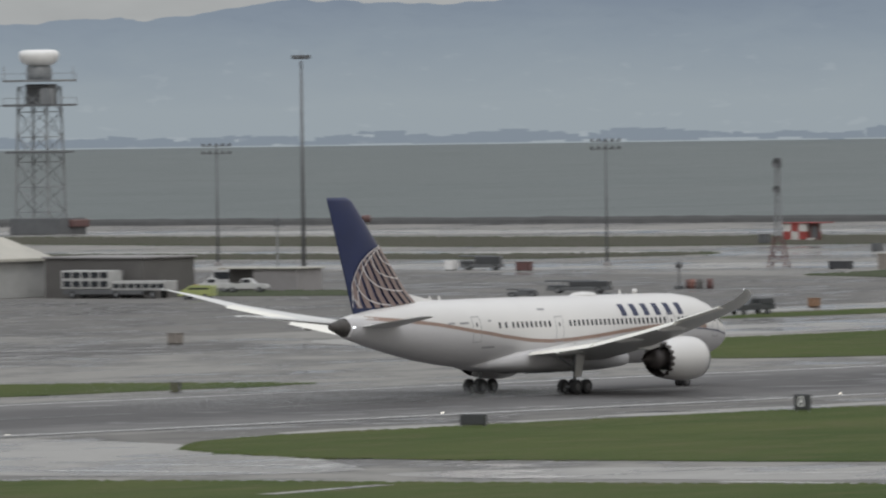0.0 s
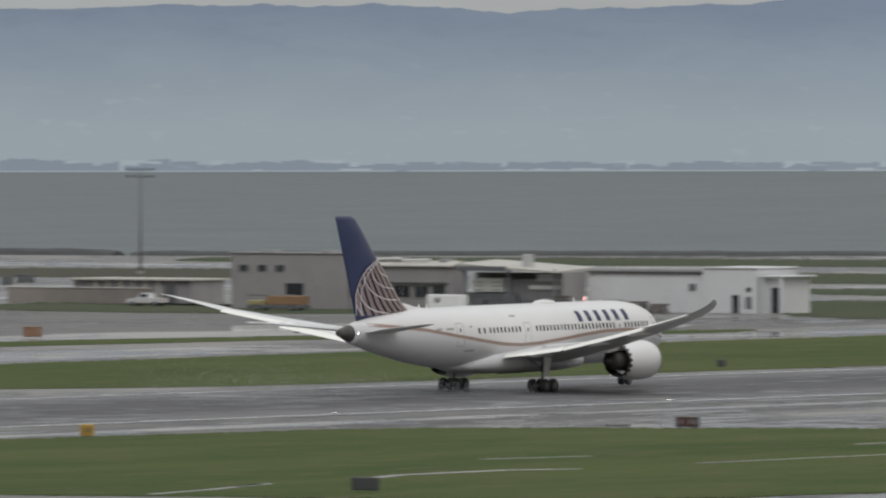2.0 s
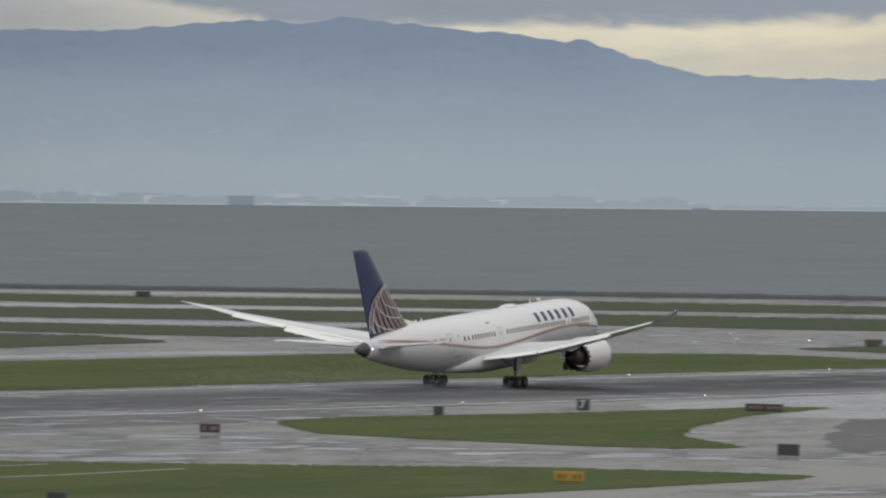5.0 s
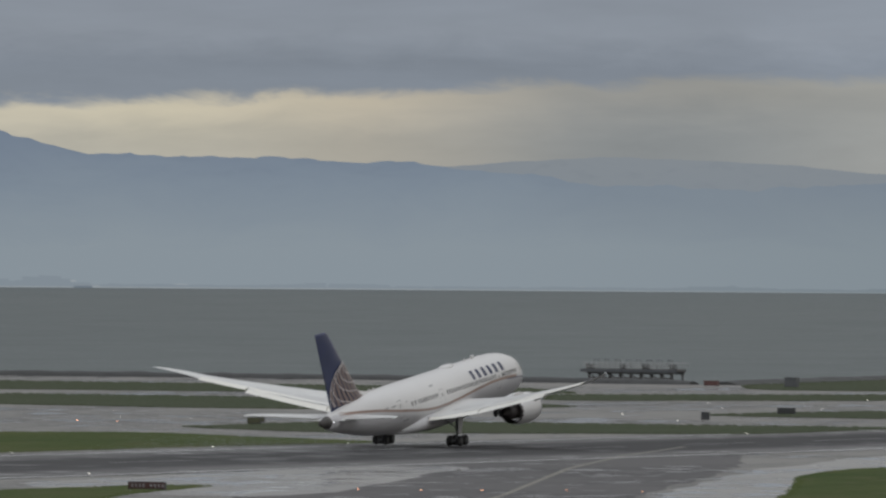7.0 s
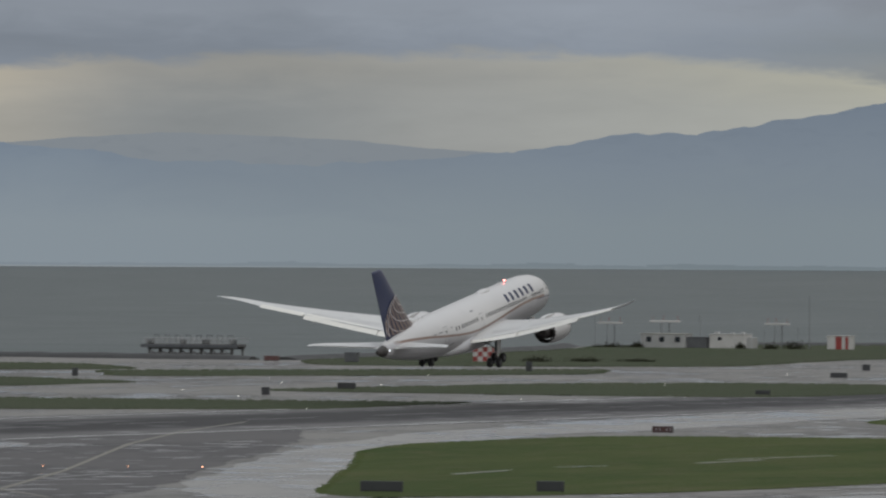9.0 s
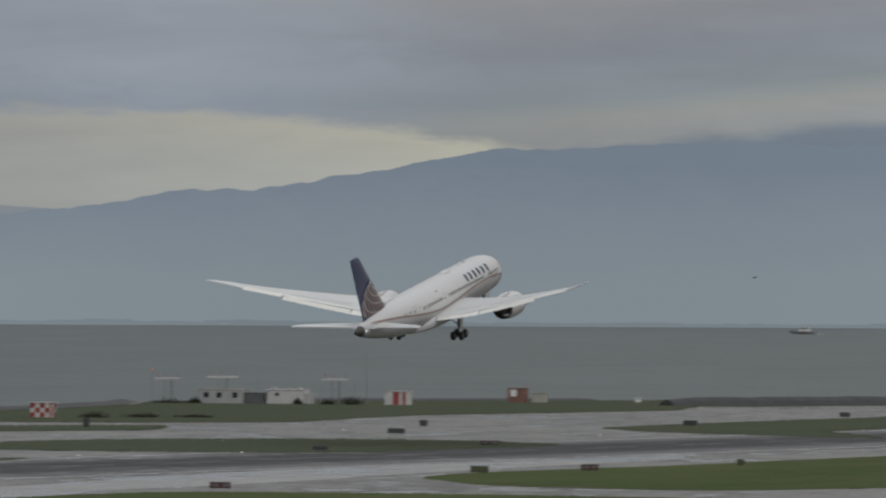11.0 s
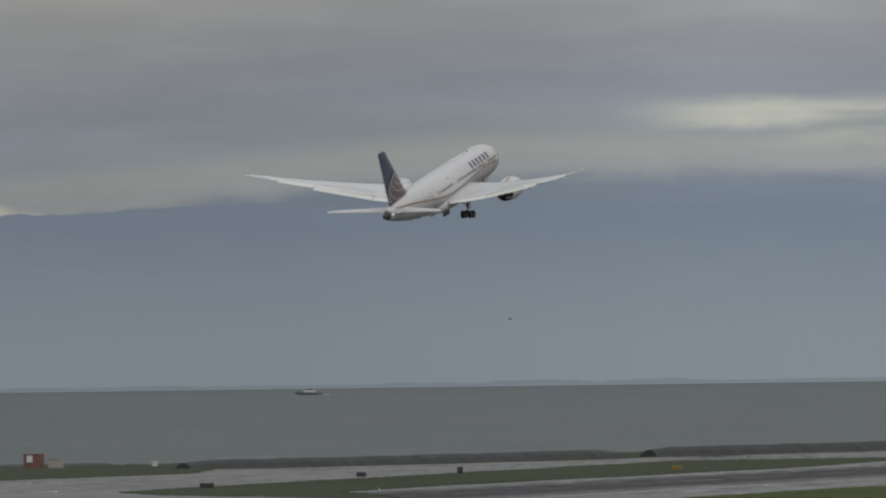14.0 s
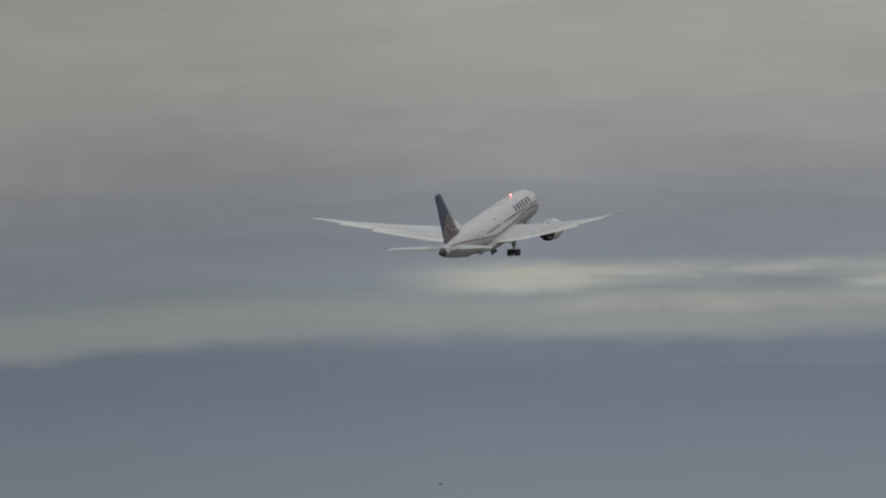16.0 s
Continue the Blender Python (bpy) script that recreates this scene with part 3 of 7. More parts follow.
def build_water():
    """The bay: one sheet from under the land out to the far shore."""
    bm = bmesh.new()
    c = bm.verts.new((EYE.x, EYE.y, -0.6))
    n = 180
    rim = [bm.verts.new((4905 * math.cos(2 * math.pi * i / n), 4905 * math.sin(2 * math.pi * i / n), -0.6)) for i in range(n)]
    for i in range(n):
        bm.faces.new((c, rim[i], rim[(i + 1) % n]))
    structure("water", bm, M_WATER, "grey-green choppy bay water under an overcast sky")


build_water()
COAST = [(-700, -900), (3000, -900), (3000, 370), (2400, 612), (2066, 752), (2024, 780), (2002, 812), (1966, 822), (1930, 810), (1865, 798), (1795, 791), (1752, 787), (1750, 812), (1756, 850), (1752, 905), (1738, 960), (1712, 1080),
         (1656, 1190), (1642, 1300), (1622, 1500), (1600, 3200), (-700, 3200)]
sheet("ground", COAST, 0.0, M_APRON, "wet grey concrete airfield pavement with puddles", thick=1.6, uneven=False)
RUNWAY_Y, RUNWAY_SKEW = 585.0, -0.026


def build_runway():
    bm = bmesh.new()
    v = [bm.verts.new(p) for p in ((-2350, -30.5, 0), (1350, -30.5, 0), (1350, 30.5, 0), (-2350, 30.5, 0))]
    bm.faces.new(v)
    ob = structure("runway", bm, M_RUNWAY, "wet dark asphalt runway with tyre marks")
    ob.matrix_world = pose(700, RUNWAY_Y + 1, 0.02, 0, 0, math.degrees(math.atan(RUNWAY_SKEW)))


def runway_line(x, off):
    return (x, RUNWAY_Y + 1 + off + (x - 700) * RUNWAY_SKEW)


build_runway()


def ribbon(name, pts, width, material, label, z=0.03):
    """A painted line or a strip of other paving along a path."""
    bm = bmesh.new()
    pts = [Vector(p) for p in pts]
    prev = None
    for i, p in enumerate(pts):
        d = (pts[min(i + 1, len(pts) - 1)] - pts[max(i - 1, 0)]).normalized()
        n = Vector((-d.y, d.x)) * width / 2
        pair = (bm.verts.new((*(p + n), z)), bm.verts.new((*(p - n), z)))
        if prev:
            bm.faces.new((prev[0], prev[1], pair[1], pair[0]))
        prev = pair
    structure(name, bm, material, label)


ribbon("edge_line_near", [runway_line(x, -28.6) for x in (-600, 700, 1950)], 0.75, M_PAINT, "white painted runway edge line", 0.045)
ribbon("edge_line_far", [runway_line(x, 26.6) for x in (-600, 700, 1950)], 0.75, M_PAINT, "white painted runway edge line", 0.045)
for i in range(40):
    ribbon("centre_line_dash", [runway_line(420 + i * 36.6, 0), runway_line(440 + i * 36.6, 0)], 0.7, M_WORN_PAINT, "worn white runway centre line dash", 0.045)


TURF = [
    [(628, 525), (650, 538), (725, 535), (772, 526), (788, 495), (804, 454), (816, 437), (812, 408), (719, 405), (668, 408), (638, 416), (622, 460), (616, 502)],
    [(575, 497), (586, 440), (600, 404), (500, 380), (440, 470), (520, 520)],
    [(926, 525), (945, 531), (990, 523), (1024, 522), (1026, 517), (985, 507), (948, 492), (912, 476), (882, 452), (876, 458), (878, 470), (893, 502)],
    [(933, 410), (944, 420), (1050, 463), (1108, 488), (1146, 499), (1184, 498), (1200, 496), (1206, 472), (1200, 431), (1188, 396), (1090, 388), (989, 391), (958, 396)],
    [(1240, 445), (1256, 480), (1298, 504), (1330, 509), (1392, 505), (1440, 505), (1700, 505), (1760, 470), (1700, 440), (1400, 430), (1300, 425)],
    [(520, 690), (640, 676), (762, 656), (774, 626), (733, 629), (620, 640), (500, 650)],
    [(846, 640), (872, 690), (1000, 694), (1254, 690), (1284, 656), (1266, 634), (1248, 604), (1198, 610), (1000, 612), (880, 618)],
    [(985, 747), (1012, 759), (1049, 757), (1081, 747), (1140, 724), (1118, 718), (1064, 737), (1028, 743)],
]
DULL = [
    [(1300, 640), (1322, 672), (1384, 673), (1386, 632), (1394, 596), (1330, 594)],
    [(1452, 592), (1460, 660), (1482, 661), (1552, 649), (1575, 626), (1568, 600), (1542, 576), (1459, 580)],
    [(1630, 556), (1662, 600), (1700, 630), (1748, 634), (1890, 636), (2040, 640), (2060, 596), (1925, 586), (1760, 592), (1694, 590)],
    [(1700, 756), (1715, 715), (1735, 697), (1825, 712), (1921, 697), (2064, 738), (2064, 749), (2020, 778), (1998, 808), (1966, 818), (1931, 806), (1865, 794), (1795, 787), (1754, 782), (1728, 772)],
    [(1975, 711), (2025, 684), (2065, 668), (2150, 660), (2400, 560), (2800, 400), (2860, 416), (2398, 602), (2280, 650), (2120, 716), (2064, 740), (2040, 726), (1990, 716)],
    [(1512, 1420), (1510, 1270), (1500, 1150), (1520, 1090), (1530, 1060), (1450, 1010), (1435, 1052), (1412, 1090), (1418, 1140), (1442, 1240), (1450, 1420)],
    [(1640, 1160), (1662, 1105), (1665, 1022), (1660, 962), (1688, 895), (1690, 842), (1688, 795), (1640, 760), (1618, 775), (1612, 808), (1604, 840), (1590, 900), (1585, 930), (1598, 985), (1584, 1060), (1600, 1140)],
    [(1524, 975), (1535, 910), (1561, 834), (1562, 780), (1548, 740), (1520, 705), (1470, 705), (1462, 735), (1470, 785), (1452, 840), (1445, 885), (1438, 915)],
    [(1622, 760), (1665, 722), (1690, 700), (1640, 682), (1610, 697), (1568, 732)],
    [(1395, 885), (1402, 850), (1398, 809), (1416, 765), (1400, 740), (1360, 735), (1330, 765), (1345, 820), (1360, 860)],
    [(1309, 828), (1318, 800), (1319, 779), (1306, 765), (1284, 744), (1252, 742), (1225, 736), (1198, 746), (1216, 770), (1265, 800)],
    [(1355, 1180), (1355, 1063), (1367, 1035), (1349, 1021), (1316, 1033), (1316, 1160)],
    [(1270, 925), (1240, 905), (1205, 900), (1190, 860), (1200, 800), (1215, 795), (1230, 860), (1240, 900)],
    [(1085, 905), (1110, 930), (1118, 905), (1110, 895), (1090, 880)],
]
ASPHALT = [
    [(905, 760), (1010, 765), (1140, 725), (1205, 735), (1195, 800), (1190, 870), (1215, 925), (1235, 1000), (1225, 1400), (1080, 1400), (960, 1000)],
    [(620, 700), (880, 720), (900, 745), (760, 760), (560, 740)],
    [(480, 530), (960, 528), (980, 552), (480, 553)],
    [(1160, 518), (1085, 490), (1007, 462), (955, 441), (930, 434), (877, 417), (872, 434), (888, 448), (962, 484), (1030, 512), (1100, 538), (1140, 551), (1206, 553), (1235, 552)],
]
PALE = [
    [(1285, 1400), (1282, 989), (1297, 950), (1257, 922), (1243, 962), (1245, 1400)],
    [(1376, 1400), (1374, 1010), (1392, 905), (1362, 900), (1345, 960), (1340, 1000)],
    [(1530, 1420), (1540, 1100), (1566, 1000), (1590, 1000), (1575, 1100), (1570, 1420)],
    [(872, 700), (1140, 702), (1250, 698), (1240, 712), (1120, 714), (1000, 728), (900, 735)],
    [(1000, 772), (1084, 783), (1101, 771), (1132, 766), (1165, 752), (1140, 738), (1095, 750), (1068, 755), (1053, 761), (1000, 766)],
    [(660, 539), (760, 538), (880, 536), (890, 540), (760, 543), (660, 543)],
    [(960, 442), (1043, 473), (1133, 505), (1202, 523), (1300, 536), (1420, 545), (1500, 540), (1440, 522), (1330, 516), (1260, 508), (1199, 506), (1091, 478), (1016, 447), (938, 417), (905, 410)],
    [(1020, 538), (1119, 548), (1128, 536), (1060, 513), (1011, 496), (985, 492), (990, 510)],
    [(1566, 840), (1600, 850), (1580, 930), (1540, 960), (1545, 905)],
    [(1425, 770), (1455, 780), (1440, 840), (1425, 900), (1408, 880), (1410, 810)],
    [(1694, 950), (1715, 950), (1708, 1040), (1690, 1080), (1680, 1060)],
    [(646, 556), (640, 535), (629, 512), (614, 500), (600, 482), (586, 488), (582, 502), (598, 530), (618, 556)],
    [(594, 480), (612, 468), (622, 430), (630, 409), (606, 405), (594, 440), (588, 470)],
]
for i, pts in enumerate(ASPHALT):
    sheet("asphalt_apron", pts, 0.006 + 0.002 * i, M_EXIT if i == 3 else M_ASPHALT, "dark wet asphalt apron", seed=i * 2.1 + 50, wobble=1.6)
for i, pts in enumerate(PALE):
    sheet("concrete_strip", pts, 0.016, M_PALE, "pale wet concrete strip with standing water", seed=i * 2.9 + 80, wobble=1.6)
for i, pts in enumerate(TURF):
    sheet("grass_field", pts, 0.05, M_TURF, "wet green airfield turf beside the pavements", seed=i * 3.7, wobble=0.5)
for i, pts in enumerate(DULL):
    sheet("grass_field", pts, 0.05, *((M_BROWN_TURF, "brown dead turf between the far taxiways") if i in (5, 11) else (M_HAZED_TURF, "far turf between the taxiways with haze dulling its colour")), seed=i * 3.7 + 31, wobble=1.4)


def grass_tufts(name, fields, material, label, per_edge, per_area, tall, seed):
    """Ragged blades along the borders of the turf and thinly over it."""
    rnd = random.Random(seed)
    vs, fs = [], []

    def tuft(x, y, h):
        for k in range(2):
            a = rnd.uniform(-0.6, 0.6) + 2.2
            w = rnd.uniform(0.12, 0.40)
            dx, dy = math.cos(a) * w, math.sin(a) * w
            n = len(vs)
            vs.extend(((x - dx, y - dy, 0.03), (x + dx, y + dy, 0.03), (x + rnd.uniform(0.1, 0.35), y + rnd.uniform(0.2, 0.5), 0.055 + h * rnd.uniform(0.4, 1.2))))
            fs.append((n, n + 1, n + 2))
    for k, (pts, s) in enumerate(fields):
        ring = outline([Vector(p) for p in pts], 5.0, s[1], s[0])
        for a, b in zip(ring, ring[1:] + ring[:1]):
            for _ in range(int((b - a).length * per_edge)):
                p = a.lerp(b, rnd.random())
                tuft(p.x + rnd.gauss(0, 0.25), p.y + rnd.gauss(0, 0.25), tall)
        xs, ys = [p.x for p in ring], [p.y for p in ring]
        area = (max(xs) - min(xs)) * (max(ys) - min(ys))
        for _ in range(int(min(area * per_area, 9000))):
            x, y = rnd.uniform(min(xs), max(xs)), rnd.uniform(min(ys), max(ys))
            inside = False
            for a, b in zip(ring, ring[1:] + ring[:1]):
                if (a.y > y) != (b.y > y) and x < (b.x - a.x) * (y - a.y) / (b.y - a.y) + a.x:
                    inside = not inside
            if inside and noise.noise(Vector((x * 0.06, y * 0.12, 3.3))) > -0.1:
                tuft(x, y, tall * 0.6)
    me = bpy.data.meshes.new(name)
    me.from_pydata(vs, [], fs)
    me.materials.append(material)
    tagged(new(name, me), label, "grass", "", "stuff")


grass_tufts("grass_tufts", [(p, (i * 3.7, 0.5)) for i, p in enumerate(TURF)], M_TURF, "wet ragged grass tufts along the turf borders", 4.0, 0.05, 0.07, 5)
grass_tufts("hazed_grass_tufts", [(p, (i * 3.7 + 31, 1.4)) for i, p in enumerate(DULL)], M_HAZED_TURF, "ragged far grass along the taxiways, dulled by painted haze", 3.0, 0.02, 0.15, 6)
# bare wheel tracks with standing water in the turf, along the runway
for pts, w in (([(561, 461), (577, 464)], 1.5), ([(629, 450), (639, 452), (651, 455.5)], 0.9), ([(664, 456), (672, 458.5), (685, 458), (690, 455)], 1.3), ([(706, 455), (728, 454.3), (768, 454.3), (789, 456)], 0.7),
               ([(705, 474), (716, 471)], 0.8), ([(752, 470), (772, 470.5), (791, 470)], 0.7), ([(645, 454), (652, 456)], 0.6),
               ([(1019, 439), (1038, 441)], 0.9), ([(1052, 442), (1061, 440)], 0.7), ([(1078, 437), (1096, 437)], 0.9), ([(1094, 441), (1120, 438.5)], 0.8), ([(1160, 437), (1183, 437)], 0.8)):
    ribbon("puddle_track", pts, w, M_PALE, "wet bare wheel track across the turf", 0.062)
# faded taxi lines, white streaks on the apron and worn hold bars
for pts in ([(591.3, 505.1), (593, 488.6)], [(601.6, 507.9), (603.6, 501.1)], [(601, 498.6), (606, 495.5)], [(589.6, 446), (589.2, 435)], [(600.7, 453.3), (607, 447)]):
    ribbon("white_bar", pts, 0.55, M_PAINT, "white streak on the wet apron", 0.036)
ribbon("white_bar", [(985.9, 466.2), (1001.6, 468.4)], 1.3, M_WORN_PAINT, "worn white hold bar on the exit taxiway", 0.036)
ribbon("white_bar", [(1004, 468.5), (1012, 468.4)], 0.7, M_WORN_PAINT, "worn white hold bar on the exit taxiway", 0.036)
ribbon("taxi_line", [(1250, 566), (1195, 549), (1126, 524), (1010, 477), (941, 451), (918, 435)], 0.6, M_YELLOW_LINE, "faded yellow taxiway lead-on line")
ribbon("taxi_line", [(400, 395), (900, 385), (1600, 385)], 0.5, M_YELLOW_LINE, "faded yellow taxiway centre line")


def build_seawall():
    """Rubble bank along the water's edge."""
    rnd = random.Random(4)
    runs = [([(1752, 792), (1752, 812), (1758, 850), (1754, 905), (1740, 960), (1714, 1080), (1658, 1190)], 1.0), ([(1658, 1193), (1644, 1300), (1624, 1500), (1602, 2600)], 1.45), ([(2900, 342), (2300, 585), (2135, 652), (2100, 667)], 2.2), ([(2101, 675), (2059, 686), (2014, 704), (1988, 723)], 1.85), ([(1756, 788), (1795, 792), (1865, 799), (1928, 811), (1964, 823)], 0.75), ([(2004, 813), (2026, 781), (2052, 762)], 0.6)]
    for path, h in runs:
        bm = bmesh.new()
        pts = []
        for a, b in zip(path, path[1:]):
            a, b = Vector(a), Vector(b)
            n = max(2, int((b - a).length / 3))
            pts += [a.lerp(b, i / n) for i in range(n)]
        pts.append(Vector(path[-1]))
        prev = None
        for i, p in enumerate(pts):
            d = (pts[min(i + 1, len(pts) - 1)] - pts[max(i - 1, 0)]).normalized()
            n = Vector((-d.y, d.x))
            top = (h * 0.85 + rnd.uniform(-0.06, 0.06)) * min(1.0, 0.7 + 0.15 * min(i, len(pts) - 1 - i))
            row = [bm.verts.new((*(p + n * s), z)) for s, z in ((3.2, -1.0), (1.6 + rnd.uniform(-0.3, 0.3), top * 0.6), (0.6, top), (-0.6, top + rnd.uniform(-0.1, 0.1)), (-1.8 + rnd.uniform(-0.3, 0.3), top * 0.5), (-2.8, -0.05))]
            if prev:
                for j in range(5):
                    bm.faces.new((prev[j], prev[j + 1], row[j + 1], row[j]))
            if prev is None or i == len(pts) - 1:
                bm.faces.new(row)
            prev = row
        structure("seawall", bm, M_ROCK, "low dark rubble seawall along the bay")


build_seawall()

# ---------------------------------------------------------------- far shore and hills
HILLS = [(-9, 0.33), (-6, 0.35), (-4, 0.30), (-2.2, 0.32), (-1.2, 0.36), (-0.75, 0.42), (0, 0.395), (1, 0.45), (2.3, 0.51), (4, 0.535), (4.65, 0.485), (5.4, 0.50),
         (6.2, 0.555), (8.3, 0.575), (8.9, 0.625), (9.05, 0.60), (9.25, 0.64), (9.5, 0.60), (10, 0.575), (10.40, 0.512), (10.44, 0.530), (10.50, 0.526), (10.56, 0.495), (10.6, 0.48), (11.1, 0.365), (12.7, 0.325), (13.5, 0.245),
         (14.5, 0.20), (15.4, 0.26), (16, 0.355), (16.4, 0.365), (17, 0.47), (17.7, 0.575), (18.5, 0.61), (22, 0.60), (28, 0.5), (34, 0.4)]
BACK = [(11, 0.1), (12.8, 0.30), (13.7, 0.365), (14.6, 0.33), (15.6, 0.25), (17, 0.1)]


def hill_range(name, heights, r0, r1, material, label, rough=0.012):
    """A range of hills: a skyline of (bearing, degrees above level) with slopes, gullies and tree-tops."""
    bm = bmesh.new()
    azs, els = zip(*heights)
    n = int((azs[-1] - azs[0]) / 0.03)
    prev = None
    for i in range(n + 1):
        az = azs[0] + (azs[-1] - azs[0]) * i / n
        el = float(np.interp(az, azs, els))
        el += noise.noise(Vector((az * 2.3, 1.7, r0))) * rough * 1.3 + noise.noise(Vector((az * 9.0, 4.2, r0))) * rough * 0.8 + abs(noise.noise(Vector((az * 30.0, 8.1, r0)))) * rough * 0.7
        d = bearing(az)
        col = []
        for k in range(7):
            s = k / 6
            r = r0 + (r1 - r0) * s
            top = EYE.z + math.tan(radians(el)) * r
            z = -0.6 + (top + 0.6) * (s ** 0.9)
            r += noise.noise(Vector((az * 3.0, s * 4, 2.0))) * 6 * (1 - abs(2 * s - 1))
            col.append(bm.verts.new((*(EYE + d * r).xy, z)))
        if prev:
            for k in range(6):
                bm.faces.new((prev[k], col[k], col[k + 1], prev[k + 1]))
        prev = col
    ob = new(name, done(name, bm, material, True))
    tagged(ob, label, "", "", "structure")


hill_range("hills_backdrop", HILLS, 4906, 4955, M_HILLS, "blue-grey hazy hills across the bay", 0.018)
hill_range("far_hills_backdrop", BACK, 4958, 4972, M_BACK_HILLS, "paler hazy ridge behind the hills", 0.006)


def far_shore():
    """Low wooded far shore with pale sheds and a few tall blocks, all glowing with haze put into their colours."""
    rnd = random.Random(11)
    bm = bmesh.new()
    for i in range(2100):
        az = rnd.uniform(-5, 13) if i < 1100 else rnd.uniform(13, 25)
        dens = 1.0 if az < 11 else 0.45
        d = bearing(az)
        c = EYE + d * rnd.uniform(4877, 4892)
        w, h = rnd.uniform(3, 14), rnd.uniform(1.6, 5.6) * (dens if az < 13 else 0.42) * (0.65 + 0.9 * abs(noise.noise(Vector((az * 1.5, 0, 0)))))
        side = Vector((-d.y, d.x, 0)) * w / 2
        base = [c - side, c + side, c + side + d * 2, c - side + d * 2]
        low = [bm.verts.new((p.x, p.y, -0.7)) for p in base]
        top = [bm.verts.new((p.x * 0.9998 + c.x * 0.0002, p.y * 0.9998 + c.y * 0.0002, -0.6 + h * rnd.uniform(0.8, 1.1))) for p in base]
        for k in range(4):
            bm.faces.new((low[k], low[(k + 1) % 4], top[(k + 1) % 4], top[k]))
        bm.faces.new(top)
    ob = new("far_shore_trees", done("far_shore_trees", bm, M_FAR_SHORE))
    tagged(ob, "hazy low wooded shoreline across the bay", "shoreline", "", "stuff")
    bm = bmesh.new()
    for i in range(110):
        az = rnd.uniform(-3, 11) if i < 100 else rnd.uniform(11, 23)
        d = bearing(az)
        c = EYE + d * rnd.choice((4875.5, 4885, 4893))
        w = rnd.choice((3, 5, 7, 10, 14)) * rnd.uniform(0.7, 1.2)
        z0 = -0.7
        h = rnd.uniform(0.9, 1.6) if c.xy.length < 4880 else rnd.uniform(2.0, 5.2) * (1.0 if az < 11 else 0.4)
        side = Vector((-d.y, d.x, 0)) * w / 2
        base = [c - side, c + side, c + side + d * 2, c - side + d * 2]
        low = [bm.verts.new((p.x, p.y, z0)) for p in base]
        top = [bm.verts.new((p.x, p.y, z0 + h)) for p in base]
        for k in range(4):
            bm.faces.new((low[k], low[(k + 1) % 4], top[(k + 1) % 4], top[k]))
        bm.faces.new(top)
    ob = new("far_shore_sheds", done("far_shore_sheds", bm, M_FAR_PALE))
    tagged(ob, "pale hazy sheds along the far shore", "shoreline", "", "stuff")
    # surf and mud line at the foot of the shore
    bm = bmesh.new()
    prev = None
    for i in range(600):
        d = bearing(-5 + 30 * i / 599)
        r0 = 4850 - 3 * abs(noise.noise(Vector((i * 0.05, 0, 0))))
        pair = [bm.verts.new((*(EYE + d * r).xy, z)) for r, z in ((r0 + 18, -0.62), (4874, -0.05))]
        if prev:
            bm.faces.new((prev[0], pair[0], pair[1], prev[1]))
        prev = pair
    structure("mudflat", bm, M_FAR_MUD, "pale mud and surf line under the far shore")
    for az, w, h in ((8.75, 11, 4.0), (4.2, 5, 3), (6.3, 8, 2.5), (7.0, 6, 3.0), (2.0, 7, 3), (11.08, 8, 0.9)):
        d = bearing(az)
        m = Matrix.Translation((*(EYE + d * 4874).xy, -0.6)) @ pose(0, 0, 0, 0, 0, RUNWAY_BEARING - az + 90)
        b = thing("far_building", "hazy grey block building on the far shore", "building", "far shore blocks", m)
        part("wall", boxes((-w / 2, w / 2, 0, 6, 0, h)), M_FAR_SHORE, b)
        part("roof", boxes((-w / 2 - 0.2, w / 2 + 0.2, -0.2, 6.2, h, h + 0.3)), M_FAR_PALE, b)


far_shore()

# ---------------------------------------------------------------- the airliner
# local axes: x to the nose, y to port, z up; the origin is on the ground between the main wheels
GEAR_X = 28.6   # metres from the nose to the main wheels
HULL = [(0.0, 0.05, 0.05, 4.57), (0.25, 0.55, 0.52, 4.59), (0.7, 0.98, 0.92, 4.65), (1.4, 1.42, 1.38, 4.76), (2.4, 1.90, 1.93, 4.94), (3.6, 2.32, 2.40, 5.11), (5.2, 2.64, 2.73, 5.23),
        (7.5, 2.83, 2.92, 5.30), (10, 2.885, 2.97, 5.32), (20, 2.885, 2.97, 5.32), (34, 2.885, 2.97, 5.32), (37.5, 2.85, 2.90, 5.36), (41, 2.66, 2.74, 5.50), (44.5, 2.30, 2.47, 5.68),
        (48, 1.80, 2.03, 5.88), (51, 1.32, 1.56, 6.02), (53.3, 0.92, 1.10, 6.12), (54.4, 0.70, 0.86, 6.16)]
HX, HW, HH, HZ = (np.array(c) for c in zip(*HULL))


def hull_at(s):
    """Half width, half height and centre height at s metres behind the nose."""
    return (float(np.interp(s, HX, v)) for v in (HW, HH, HZ))


def skin(s, z, side, out=0.012):
    """A point on the hull's skin at station s and height z."""
    w, h, c = hull_at(s)
    k = max(-0.999, min(0.999, (z - c) / h))
    y = w * math.sqrt(1 - k * k)
    nrm = Vector((0, y / (w * w), (z - c) / (h * h))).normalized()
    return Vector((GEAR_X - s, side * (y + out * nrm.y), z + out * nrm.z))


def tail_lift(s):
    """Rise of the painted lines where the hull tapers up to the tail."""
    return float(np.interp(s, [37, 41, 44.5, 48, 52.5], [0.42, 0.31, 0.20, 0.0, -0.25]))


